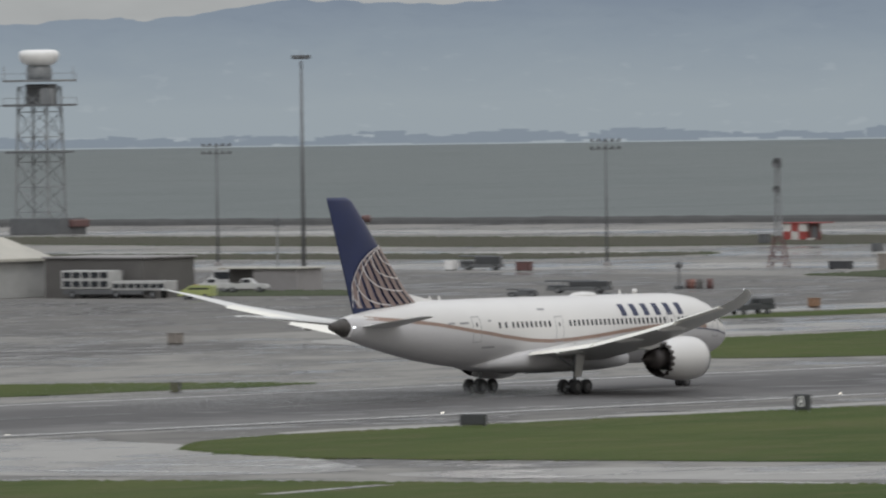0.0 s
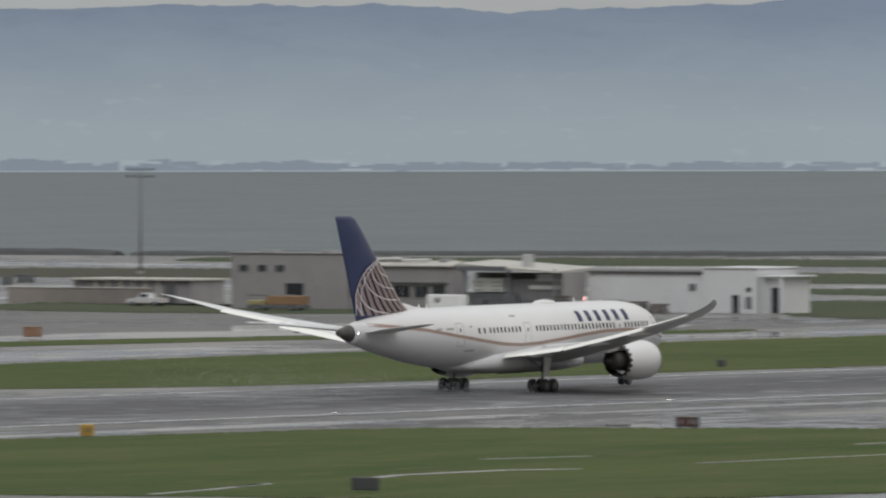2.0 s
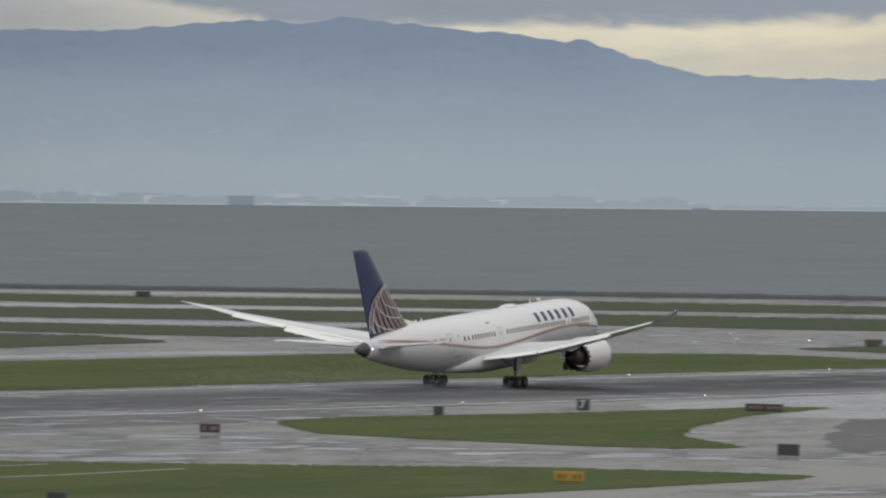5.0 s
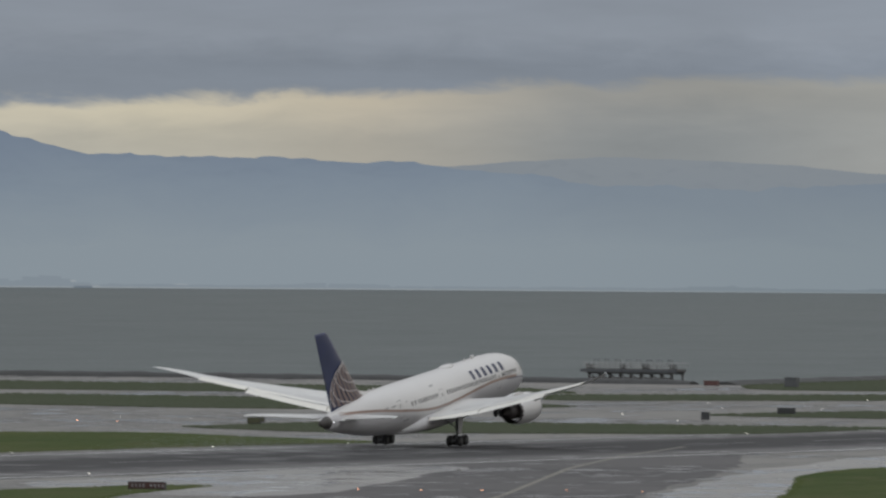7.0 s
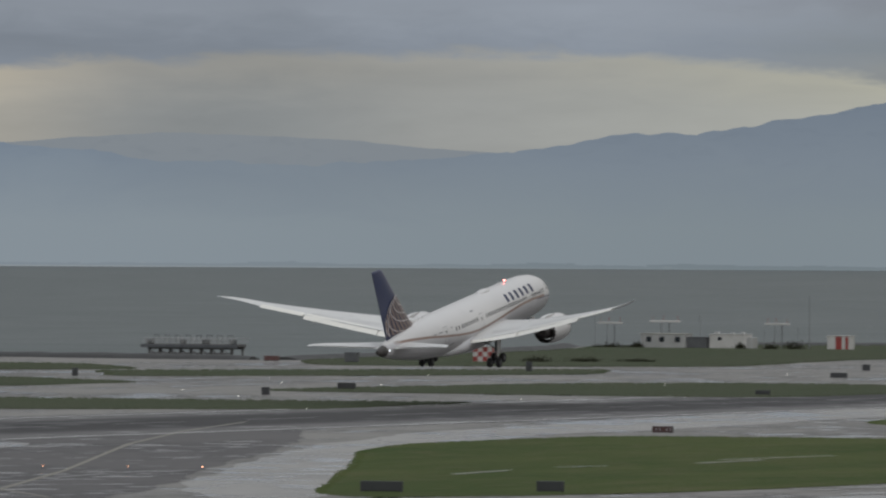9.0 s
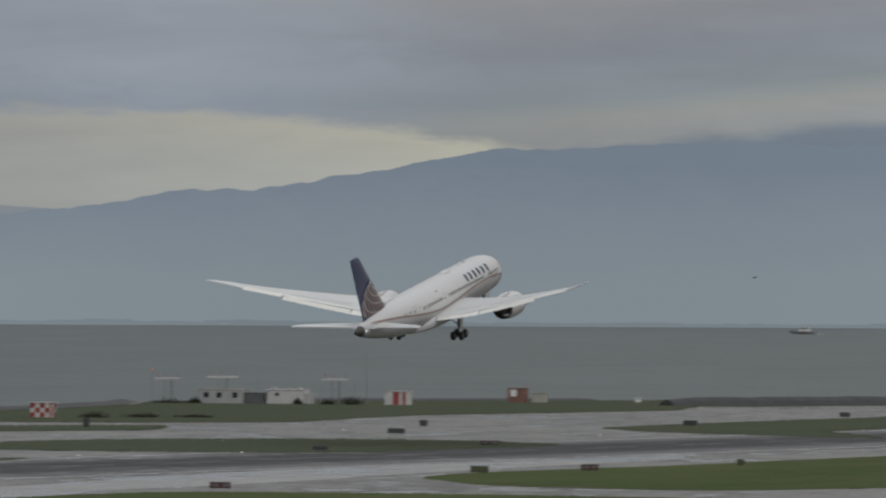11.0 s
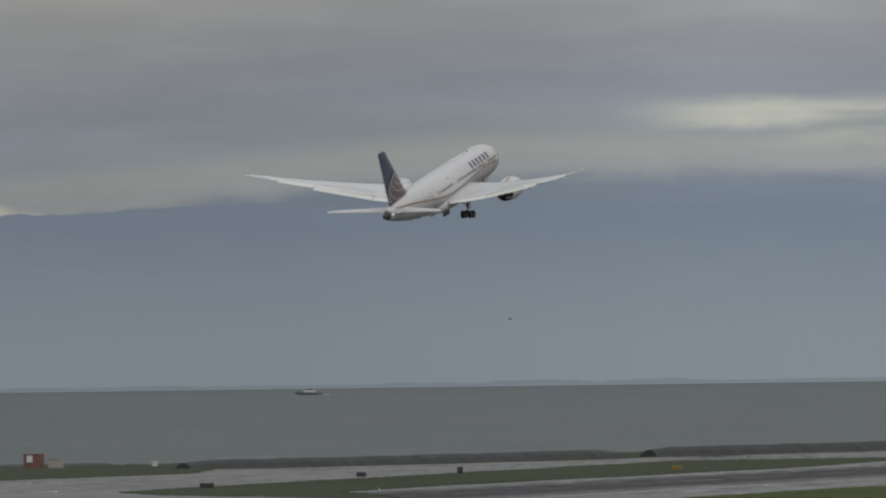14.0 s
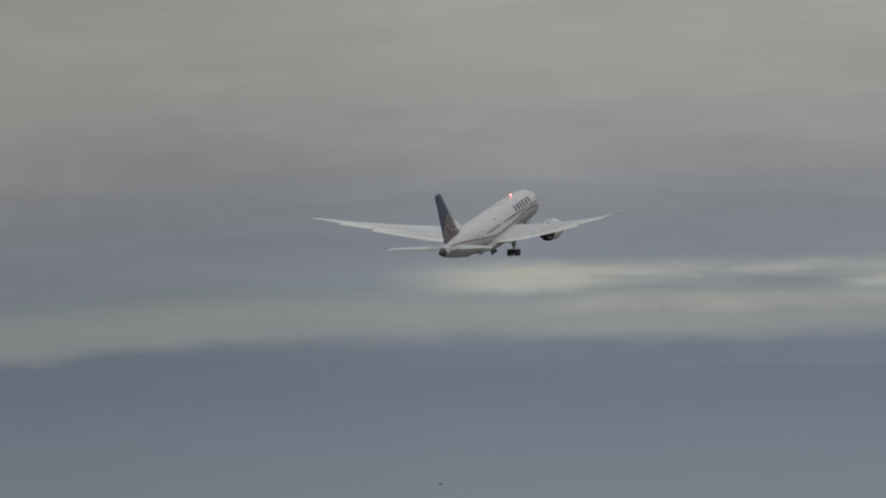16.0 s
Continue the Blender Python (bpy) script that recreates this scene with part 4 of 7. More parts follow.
def stripe_z(s):
    return float(np.interp(s, [2, 4, 7, 10, 14, 18, 22, 26, 29, 32, 36, 40, 44, 48, 52.5], [4.5, 4.8, 5.05, 5.16, 5.12, 4.85, 4.5, 4.24, 4.16, 4.3, 4.72, 5.32, 6.0, 6.62, 7.2]))


def decal(bm, s0, s1, z0, z1, side, ns=2, nz=2, out=0.012):
    """A thin patch that lies on the skin."""
    def zz(v, s):
        return (v(s) if callable(v) else v) + tail_lift(s)
    grid = [[bm.verts.new(skin(s0 + (s1 - s0) * i / ns, zz(z0, s0 + (s1 - s0) * i / ns) + (zz(z1, s0 + (s1 - s0) * i / ns) - zz(z0, s0 + (s1 - s0) * i / ns)) * j / nz, side, out)) for j in range(nz + 1)] for i in range(ns + 1)]
    for i in range(ns):
        for j in range(nz):
            bm.faces.new((grid[i][j], grid[i + 1][j], grid[i + 1][j + 1], grid[i][j + 1]))


def airfoil(chord, thick, n=9, top=1.15):
    """Section points (x back from the leading edge, z), over the top and back below."""
    up, low = [], []
    for i in range(n + 1):
        x = (1 - math.cos(math.pi * i / n)) / 2
        t = 5 * thick * (0.2969 * math.sqrt(x) - 0.126 * x - 0.3516 * x * x + 0.2843 * x ** 3 - 0.1030 * x ** 4)
        up.append((x * chord, (t * top + 0.02 * math.sin(math.pi * x) * thick * 4) * chord))
        low.append((x * chord, -t * (2.0 - top) * chord))
    return up + low[-2:0:-1]


WING = [(0.0, 17.2, 32.6, 3.68, 0.125), (2.6, 18.6, 32.2, 3.84, 0.125), (6.0, 20.8, 32.3, 4.22, 0.118), (9.8, 23.3, 32.6, 4.74, 0.108), (14, 26.1, 33.5, 5.50, 0.10), (18, 28.8, 34.4, 6.30, 0.098),
        (22, 31.5, 35.6, 7.16, 0.096), (25.5, 33.9, 36.8, 7.98, 0.094), (27.6, 35.6, 37.7, 8.65, 0.092), (29.0, 37.3, 38.7, 9.15, 0.09), (29.8, 38.8, 39.5, 9.48, 0.088), (30.06, 39.6, 39.9, 9.60, 0.085)]


def washout(y, back):
    """Rise of a point that lies back metres behind the wing's twist axis: the root is set nose-up, the tip nose-down."""
    return back * math.tan(radians(4.0 * y / 30 - 1.8))


def wing_rings(side, rows, pivot=(0, 0, 0), top=1.15, twisted=False):
    p0 = Vector(pivot)
    rings = []
    for y, le, te, z, th in rows:
        rings.append([Vector((GEAR_X - le - x, side * y, z + dz + (washout(y, x - 0.4 * (te - le)) if twisted else 0.0))) - p0 for x, dz in airfoil(te - le, th, 9, top)])
    return rings


def wing_z(y):
    return float(np.interp(y, [r[0] for r in WING], [r[3] for r in WING]))


def trailing_rise(y):
    le, te = (float(np.interp(y, [r[0] for r in WING], [r[k] for r in WING])) for k in (1, 2))
    return washout(y, 0.6 * (te - le))


def build_wing(plane, side):
    pivot = (0.0, side * 2.6, 3.7)
    bm = bmesh.new()
    loft(bm, wing_rings(side, WING, pivot, 0.62, True))   # flat-topped section
    w = part("wing", bm, M_WING, plane, "long swept pale grey wing with upturned tip", True)
    w.location = pivot
    p0 = Vector(pivot)
    # leading edge, flaps and their seams
    bm = bmesh.new()
    rows = [(y, le - 0.03, le + (te - le) * 0.13, z + 0.01, 0.42) for y, le, te, z, th in WING[1:-2]]
    rings = []
    for y, le, te, z, th in rows:
        pts = [(le, 0.0), (le + 0.15 * (te - le), 0.10 * (te - le)), (te, 0.24 * (te - le)), (te, -0.30 * (te - le)), (le + 0.15 * (te - le), -0.10 * (te - le))]
        rings.append([Vector((GEAR_X - x, side * y, z + dz + washout(y, x - le - 0.4 * (te - le) / 0.13))) - p0 for x, dz in pts])
    loft(bm, rings)
    part("leading_edge", bm, M_METAL, w, "bare metal wing leading edge", True)
    for y0, y1, drop, chord in ((3.1, 10.0, 0.45, 1.7), (10.15, 19.8, 0.46, 1.5), (20.0, 25.4, 0.10, 0.6)):
        bm = bmesh.new()
        rings = []
        for y in (y0, (y0 + y1) / 2, y1):
            te = float(np.interp(y, [r[0] for r in WING], [r[2] for r in WING]))
            z = wing_z(y) + trailing_rise(y)
            k = (0.55, 0.85, 1.05)[(y0, (y0 + y1) / 2, y1).index(y)] if y0 < 10 else (1.05, 0.95, 0.8)[(y0, (y0 + y1) / 2, y1).index(y)] if drop > 0.1 else 1.0
            pts = [(te - 0.85, 0.10), (te + chord * 0.05, 0.08 - drop * 0.30 * k), (te + chord * 0.62 * k, -drop * k), (te + chord * 0.20, -drop * 0.7 * k - 0.10), (te - 0.8, -0.16)]
            rings.append([Vector((GEAR_X - x, side * y, z + dz)) - p0 for x, dz in pts])
        loft(bm, rings)
        part("flap" if drop > 0.1 else "aileron", bm, M_LIT_FLAP, w, "lowered white trailing-edge flap" if drop > 0.1 else "white aileron")
    for y in (6.5, 13.2, 18.4):
        te = float(np.interp(y, [r[0] for r in WING], [r[2] for r in WING]))
        z = wing_z(y) + trailing_rise(y)
        bm = bmesh.new()
        rings = []
        for x, r in ((te - 3.6, 0.04), (te - 2.6, 0.18), (te - 1.0, 0.23), (te + 0.3, 0.18), (te + 1.1, 0.05)):
            dz = -0.34 - (0.12 if x > te else 0)
            rings.append([Vector((GEAR_X - x, side * y + 0.55 * r * math.cos(a), z + dz + r * math.sin(a))) - p0 for a in [2 * math.pi * i / 10 for i in range(10)]])
        loft(bm, rings)
        part("flap_fairing", bm, M_HULL, w, "white canoe-shaped flap track fairing", True)
    for y0, y1 in ((5.0, 9.2), (10.8, 15.0), (15.3, 19.4)):
        bm = bmesh.new()
        q = []
        for y, f in ((y0, 0.66), (y1, 0.66), (y1, 0.80), (y0, 0.80)):
            le, te = (float(np.interp(y, [r[0] for r in WING], [r[k] for r in WING])) for k in (1, 2))
            th = float(np.interp(y, [r[0] for r in WING], [r[4] for r in WING]))
            q.append(bm.verts.new(Vector((GEAR_X - le - f * (te - le), side * y, wing_z(y) + th * (te - le) * (0.295 if f < 0.7 else 0.20) + washout(y, (f - 0.4) * (te - le)))) - p0))
        bm.faces.new(q)
        part("spoiler_panel", bm, M_SPOILER, w, "grey spoiler panel")
    bm = bmesh.new()
    turned(bm, [(-0.06, 0.01), (-0.03, 0.035), (0.03, 0.035), (0.06, 0.01)], 8, "x", Vector((GEAR_X - 39.85, side * 30.02, 9.62)) - p0)
    part("tip_lamp", bm, M_TIP, w, "small lit wing-tip lamp")
    return w


def build_engine(plane, side):
    c = Vector((0, side * 9.75, 2.96))
    x0 = GEAR_X - 17.9
    bm = bmesh.new()
    prof = [(x0 - 0.55, 1.42), (x0 - 0.12, 1.48), (x0, 1.60), (x0 - 0.10, 1.70), (x0 - 0.6, 1.80), (x0 - 1.7, 1.87), (x0 - 3.0, 1.84), (x0 - 4.1, 1.72), (x0 - 5.0, 1.56)]
    n = 54
    rings = [[c + Vector((x, r * math.cos(2 * math.pi * i / n), r * math.sin(2 * math.pi * i / n))) for i in range(n)] for x, r in prof]
    saw = [abs((i % 3) - 1) for i in range(n)]   # pale teeth over the dark nozzle
    rings.append([c + Vector((x0 - 5.05 - 0.34 * (1 - min(1, saw[i])), (1.56 - 0.075 * (1 - saw[i])) * math.cos(2 * math.pi * i / n), (1.56 - 0.075 * (1 - saw[i])) * math.sin(2 * math.pi * i / n))) for i in range(n)])
    loft(bm, rings, caps=False)
    e = part("engine", bm, M_HULL, plane, "large white engine nacelle with scalloped nozzle", True)
    bm = bmesh.new()   # intake lip
    rings = [[c + Vector((x, r * math.cos(2 * math.pi * i / n), r * math.sin(2 * math.pi * i / n))) for i in range(n)] for x, r in ((x0 - 0.5, 1.40), (x0 - 0.1, 1.475), (x0 + 0.02, 1.60), (x0 - 0.10, 1.71), (x0 - 0.35, 1.765))]
    loft(bm, rings, caps=False)
    part("intake_lip", bm, M_METAL, e, "polished metal intake lip", True)
    bm = bmesh.new()   # scalloped fan nozzle
    teeth = 18
    m = teeth * 4
    rings = []
    for k, (x, r) in enumerate(((x0 - 4.95, 1.535), (x0 - 5.35, 1.445), (x0 - 5.62, 1.38))):
        ring = []
        for i in range(m):
            a = 2 * math.pi * i / m
            saw = abs((i % 4) / 2 - 1)
            ring.append(c + Vector((x + (0.42 * saw if k == 2 else 0), r * math.cos(a), r * math.sin(a))))
        rings.append(ring)
    for k, (x, r) in enumerate(((x0 - 5.1, 1.36), (x0 - 4.0, 1.30))):
        rings.append([c + Vector((x, r * math.cos(2 * math.pi * i / m), r * math.sin(2 * math.pi * i / m))) for i in range(m)])
    loft(bm, rings, caps=False)
    part("scalloped_nozzle", bm, M_NOZZLE, e, "dark saw-toothed fan nozzle")
    bm = bmesh.new()   # core and plug
    turned(bm, [(x0 - 1.2, 0.3), (x0 - 1.5, 1.38), (x0 - 1.7, 1.38), (x0 - 3.9, 0.98), (x0 - 5.6, 0.86), (x0 - 6.7, 0.66), (x0 - 6.7, 0.42), (x0 - 7.7, 0.08)], 32, "x", c)
    part("core_exhaust", bm, M_NOZZLE, e, "dark tapering core exhaust with plug", True)
    bm = bmesh.new()   # pylon
    rings = []
    for x, z0, z1, w in ((x0 - 1.2, 4.60, 4.75, 0.10), (x0 - 2.6, 4.40, 5.00, 0.26), (x0 - 4.6, 4.15, 5.05, 0.32), (x0 - 7.0, 3.75, 4.85, 0.26), (x0 - 9.0, 4.0, 4.6, 0.08)):
        rings.append([Vector((x, c.y + sx * w, z)) for sx, z in ((-1, z0), (1, z0), (1, z1), (-1, z1))])
    loft(bm, rings)
    part("pylon", bm, M_HULL, e, "grey-white engine pylon")
    return e


def wheel(parent, x, y, z, r, w):
    """A tyre round a hub, both in one mesh."""
    bm = bmesh.new()
    prof = [(-w / 2, r * 0.55), (-w / 2, r * 0.86), (-w * 0.36, r * 0.97), (0, r), (w * 0.36, r * 0.97), (w / 2, r * 0.86), (w / 2, r * 0.55)]
    n = 28
    rings = [[Vector((x + rr * math.cos(2 * math.pi * i / n), y + d, z + rr * math.sin(2 * math.pi * i / n))) for i in range(n)] for d, rr in prof]
    loft(bm, rings)
    for s in (-1, 1):
        rings = [[Vector((x + rr * math.cos(2 * math.pi * i / 16), y + s * d, z + rr * math.sin(2 * math.pi * i / 16))) for i in range(16)] for d, rr in ((w * 0.40, r * 0.56), (w * 0.515, r * 0.5), (w * 0.515, r * 0.2))]
        loft(bm, rings, mi=1)
    part("wheel", bm, [M_RUBBER, M_HUB], parent, "black rubber tyre on grey hub", True)


def build_gear(plane, side):
    y = side * 4.9
    bm = rods(((0, y, 0.75), (0, y, 2.0), 0.13, 12), ((0, y, 1.9), (-0.15, y + side * 0.35, 4.3), 0.22, 12), ((0.0, y, 2.2), (-0.3, y - side * 2.2, 3.6), 0.09, 8), ((0.1, y, 1.7), (1.7, y, 3.7), 0.08, 8), ((0, y, 1.5), (-0.5, y, 0.9), 0.06, 6))
    g = part("main_gear", bm, M_STEEL, plane, "main landing gear leg with side stays", True)
    bm = bmesh.new()
    loft(bm, [[Vector((x, y + side * 0.42 + d, z)) for x, z in ((-0.55, 1.45), (0.35, 1.45), (1.15, 3.95), (-0.25, 3.95))] for d in (-0.03, 0.03)])
    part("gear_door", bm, M_HULL, g, "white panel door on the gear leg")
    # the bogie turns about its own middle
    bm = rods(((-0.95, 0, 0), (0.95, 0, 0), 0.13, 10), ((-0.74, -0.72, 0), (-0.74, 0.72, 0), 0.09, 8), ((0.74, -0.72, 0), (0.74, 0.72, 0), 0.09, 8))
    b = part("bogie", bm, M_STEEL, plane, "four-wheel bogie under the gear leg")
    b.location = (0, y, 0.64)
    for x in (-0.74, 0.74):
        for d in (-0.65, 0.65):
            wheel(b, x, d, 0, 0.64, 0.5)
    # belly door hinged beside the keel, the bay's shade put into its dark colour
    bm = bmesh.new()
    loft(bm, [[Vector((x, side * a, z)) for a, z in ((0.0, 0.0), (0.7, 0.03), (1.2, 0.10), (1.2, 0.16), (0.7, 0.09), (0.0, 0.06))] for x in (-1.6, 1.6)])
    d = part("belly_door", bm, M_DARK_STEEL, plane, "wheel-bay door hinged at the keel, coloured dark for bay shade")
    d.location = (0, side * 0.85, 1.84)
    return g, b, d


def build_airliner():
    p = thing("airliner", "white twin-engine jet airliner with navy tail taking off", "airplane")
    # hull
    bm = bmesh.new()
    n = 120
    stations = np.concatenate([np.linspace(0, 1, 8) ** 1.6 * 3.6, np.linspace(4.4, 10, 10), np.linspace(10.7, 36, 37), np.linspace(36.6, 54.4, 32)])
    rings = []
    for s in stations:
        w, h, c = hull_at(s)
        rings.append([Vector((GEAR_X - s, w * math.cos(2 * math.pi * i / n), c + h * math.sin(2 * math.pi * i / n))) for i in range(n)])
    loft(bm, rings)

    for f in bm.faces:
        c = f.calc_center_median()
        if c.z < stripe_z(GEAR_X - c.x) + tail_lift(GEAR_X - c.x) - 0.02:
            f.material_index = 1
    part("fuselage", bm, [M_HULL, M_BELLY], p, "glossy white fuselage over a grey belly", True)
    bm = bmesh.new()   # tail cone
    prof = []
    for s, r in ((54.35, 0.80), (54.9, 0.66), (55.6, 0.46), (56.25, 0.27), (56.27, 0.18)):
        prof.append([Vector((GEAR_X - s, r * 0.9 * math.cos(2 * math.pi * i / 24), 6.17 + (s - 54.4) * 0.05 + r * math.sin(2 * math.pi * i / 24))) for i in range(24)])
    loft(bm, prof)
    part("tail_cone", bm, M_TAILCONE, p, "dark bare-metal tail cone", True)
    bm = bmesh.new()   # wing-body fairing
    rings = []
    for s, w, z0, z1 in ((15.0, 0.8, 2.35, 2.7), (17, 2.3, 2.12, 3.6), (20, 3.05, 1.92, 4.3), (25, 3.3, 1.85, 4.4), (30, 3.25, 1.88, 4.3), (33.5, 2.9, 2.02, 4.0), (36.5, 1.9, 2.25, 3.4), (38.5, 0.7, 2.55, 2.9)):
        ring = []
        for i in range(24):
            a = 2 * math.pi * i / 24
            ca, sa = math.cos(a), math.sin(a)
            ring.append(Vector((GEAR_X - s, w * math.copysign(abs(ca) ** 0.7, ca), (z0 + z1) / 2 + (z1 - z0) / 2 * math.copysign(abs(sa) ** 0.7, sa))))
        rings.append(ring)
    loft(bm, rings)
    part("belly_fairing", bm, M_BELLY, p, "smooth grey wing-root fairing", True)
    # fin
    fin = [(6.6, 43.0, 52.9, 0.085), (7.55, 43.6, 53.2, 0.09), (8.4, 45.2, 53.55, 0.095), (10.5, 47.2, 54.3, 0.095), (13, 49.6, 55.2, 0.095), (15.5, 52.0, 56.1, 0.09), (16.6, 53.1, 56.5, 0.085), (16.92, 53.9, 56.6, 0.06)]
    bm = bmesh.new()
    rings = []
    for z, le, te, th in fin:
        sec = [(x, d) for x, d in airfoil(te - le, th)]
        rings.append([Vector((GEAR_X - le - x, d, z)) for x, d in sec])
    loft(bm, rings)
    f = part("fin", bm, M_BLUE, p, "tall swept navy tail fin", True)
    bm = bmesh.new()
    rings = [[Vector((GEAR_X - 40.6, y, 8.12)) for y in (-0.05, 0, 0.05)], [Vector((GEAR_X - 43.2, y, z)) for y, z in ((-0.24, 7.95), (0, 8.42), (0.24, 7.95))], [Vector((GEAR_X - 45.6, y, z)) for y, z in ((-0.38, 7.7), (0, 8.85), (0.38, 7.7))]]
    loft(bm, rings)
    part("dorsal_fillet", bm, M_HULL, f, "white fillet ahead of the fin")

    def fin_le(z):
        return float(np.interp(z, [r[0] for r in fin], [r[1] for r in fin]))

    def fin_te(z):
        return float(np.interp(z, [r[0] for r in fin], [r[2] for r in fin]))

    def fin_y(s, z):
        le, te = fin_le(z), fin_te(z)
        th = float(np.interp(z, [r[0] for r in fin], [r[3] for r in fin]))
        x = min(max((s - le) / (te - le), 0.0), 1.0)
        t = 5 * th * (0.2969 * math.sqrt(x) - 0.126 * x - 0.3516 * x * x + 0.2843 * x ** 3 - 0.1030 * x ** 4)
        return t * 1.18 * (te - le) + 0.035
    # bronze panel with pale arcs on the lower fin: bounded above by a curve from the leading edge down to the trailing edge
    def arc_z(u):   # u 0 at the leading edge .. 1 at the trailing edge
        return float(np.interp(u, [0, 0.3, 0.5, 0.675, 0.82, 0.94, 0.985], [12.94, 12.5, 12.0, 11.4, 10.55, 9.47, 7.8]))

    def fin_patch(bm, u0, u1, lo, hi, side, n=6, out=0.0):
        rows = []
        for i in range(n + 1):
            u = u0 + (u1 - u0) * i / n
            row = []
            for j in range(5):
                zt = lo(u) + (hi(u) - lo(u)) * j / 4
                s = fin_le(zt) + (fin_te(zt) - fin_le(zt)) * min(max(u, 0.015), 0.985)
                row.append(bm.verts.new((GEAR_X - s, side * (fin_y(s, zt) + out), zt)))
            rows.append(row)
        for a, b in zip(rows, rows[1:]):
            for j in range(4):
                bm.faces.new((a[j], b[j], b[j + 1], a[j + 1]))
    for side in (-1, 1):
        for k in range(8):
            u0 = 0.03 + k * 0.118
            bm = bmesh.new()
            fin_patch(bm, u0, u0 + 0.074, lambda u: 7.75, arc_z, side, 2)
            part("bronze_stripe", bm, M_GOLD_FIN, f, "dull bronze stripe on the navy fin")
        curves = [[(u, arc_z(u)) for u in [0.015 + 0.97 * i / 14 for i in range(15)]]]
        for (u0, z0), (uc, zc), (u1, z1) in (((0.158, 12.6), (0.30, 11.55), (0.03, 11.25)), ((0.37, 12.1), (0.56, 10.3), (0.05, 10.14)), ((0.63, 11.4), (0.70, 8.9), (0.02, 9.11)),
                                             ((0.85, 10.3), (0.86, 8.05), (0.46, 7.95)), ((0.95, 8.87), (0.925, 8.2), (0.88, 7.8)), ((0.08, 12.7), (0.84, 11.5), (0.90, 7.75))):
            curves.append([((1 - q) ** 2 * u0 + 2 * q * (1 - q) * uc + q * q * u1, (1 - q) ** 2 * z0 + 2 * q * (1 - q) * zc + q * q * z1) for q in [i / 12 for i in range(13)]])
        for pts in curves:
            bm = bmesh.new()
            prev = None
            xs = []
            for u, zt in pts:
                s = fin_le(zt) + (fin_te(zt) - fin_le(zt)) * min(max(u, 0.02), 0.985)
                xs.append((s, zt))
            for i, (s, zt) in enumerate(xs):
                a, b = xs[max(0, i - 1)], xs[min(len(xs) - 1, i + 1)]
                d = Vector((b[0] - a[0], b[1] - a[1])).normalized() * 0.045
                pair = [bm.verts.new((GEAR_X - (s + k * d.y), side * (fin_y(s + k * d.y, max(7.6, zt - k * d.x)) + 0.02), zt - k * d.x)) for k in (-1, 1)]
                if prev:
                    bm.faces.new((prev[0], prev[1], pair[1], pair[0]))
                prev = pair
            part("pale_arc", bm, M_WHITE_LINE, f, "thin pale curved line on the fin")
    # tailplane
    for side in (-1, 1):
        rows = [(0.3, 47.8, 53.0, 6.18, 0.10), (1.6, 48.8, 53.2, 6.28, 0.10), (5, 51.3, 54.6, 6.64, 0.095), (8.6, 53.9, 56.0, 7.02, 0.09), (9.6, 54.9, 56.4, 7.12, 0.085), (9.9, 55.6, 56.5, 7.16, 0.07)]
        bm = bmesh.new()
        loft(bm, wing_rings(side, rows))
        h = part("tailplane", bm, M_WING, p, "swept pale grey tailplane", True)
        bm = bmesh.new()
        q = []
        for y, f0 in ((1.8, 0.70), (9.3, 0.70), (9.3, 0.985), (1.8, 0.985)):
            le, te = (float(np.interp(y, [r[0] for r in rows], [r[k] for r in rows])) for k in (1, 2))
            z = float(np.interp(y, [r[0] for r in rows], [r[3] for r in rows]))
            q.append(bm.verts.new((GEAR_X - le - f0 * (te - le), side * y, z + (0.035 if f0 > 0.9 else 0.05) * (te - le) + 0.02)))
        bm.faces.new(q)
        part("elevator", bm, M_HULL, h, "white elevator")
    wings = [build_wing(p, s) for s in (-1, 1)]
    engines = [build_engine(p, s) for s in (-1, 1)]
    gears = [build_gear(p, s) for s in (-1, 1)]
    # nose gear
    gx = GEAR_X - 5.85
    bm = rods(((gx, 0, 0.65), (gx, 0, 1.5), 0.10, 10), ((gx, 0, 1.4), (gx + 0.1, 0, 2.6), 0.14, 10), ((gx, 0, 1.3), (gx + 1.3, 0, 2.6), 0.06, 8), ((gx, -0.4, 0.65), (gx, 0.4, 0.65), 0.07, 8))
    g = part("nose_gear", bm, M_STEEL, p, "nose landing gear leg with twin wheels", True)
    for y in (-0.36, 0.36):
        wheel(g, gx, y, 0.65, 0.5, 0.36)
    for s in (-1, 1):
        part("nose_gear_door", rounded(0.015, (gx - 0.6, gx + 0.9, s * 0.62 - 0.025, s * 0.62 + 0.025, 1.55, 2.3)), M_HULL, g, "white nose gear door")
    # stripe that sweeps down from the tail and along the cabin
    for side in (-1, 1):
        bm = bmesh.new()
        decal(bm, 6.0, 52.5, lambda s: stripe_z(s) - 0.16, lambda s: stripe_z(s) + 0.14, side, 90, 1)
        part("gold_stripe", bm, M_GOLD, p, "dull gold stripe along the fuselage")
        bm = bmesh.new()
        decal(bm, 1.2, 9.0, lambda s: stripe_z(s) - 0.30, lambda s: stripe_z(s) - 0.20, side, 30, 1)
        part("thin_grey_stripe", bm, M_TITLE, p, "thin slate stripe towards the nose")
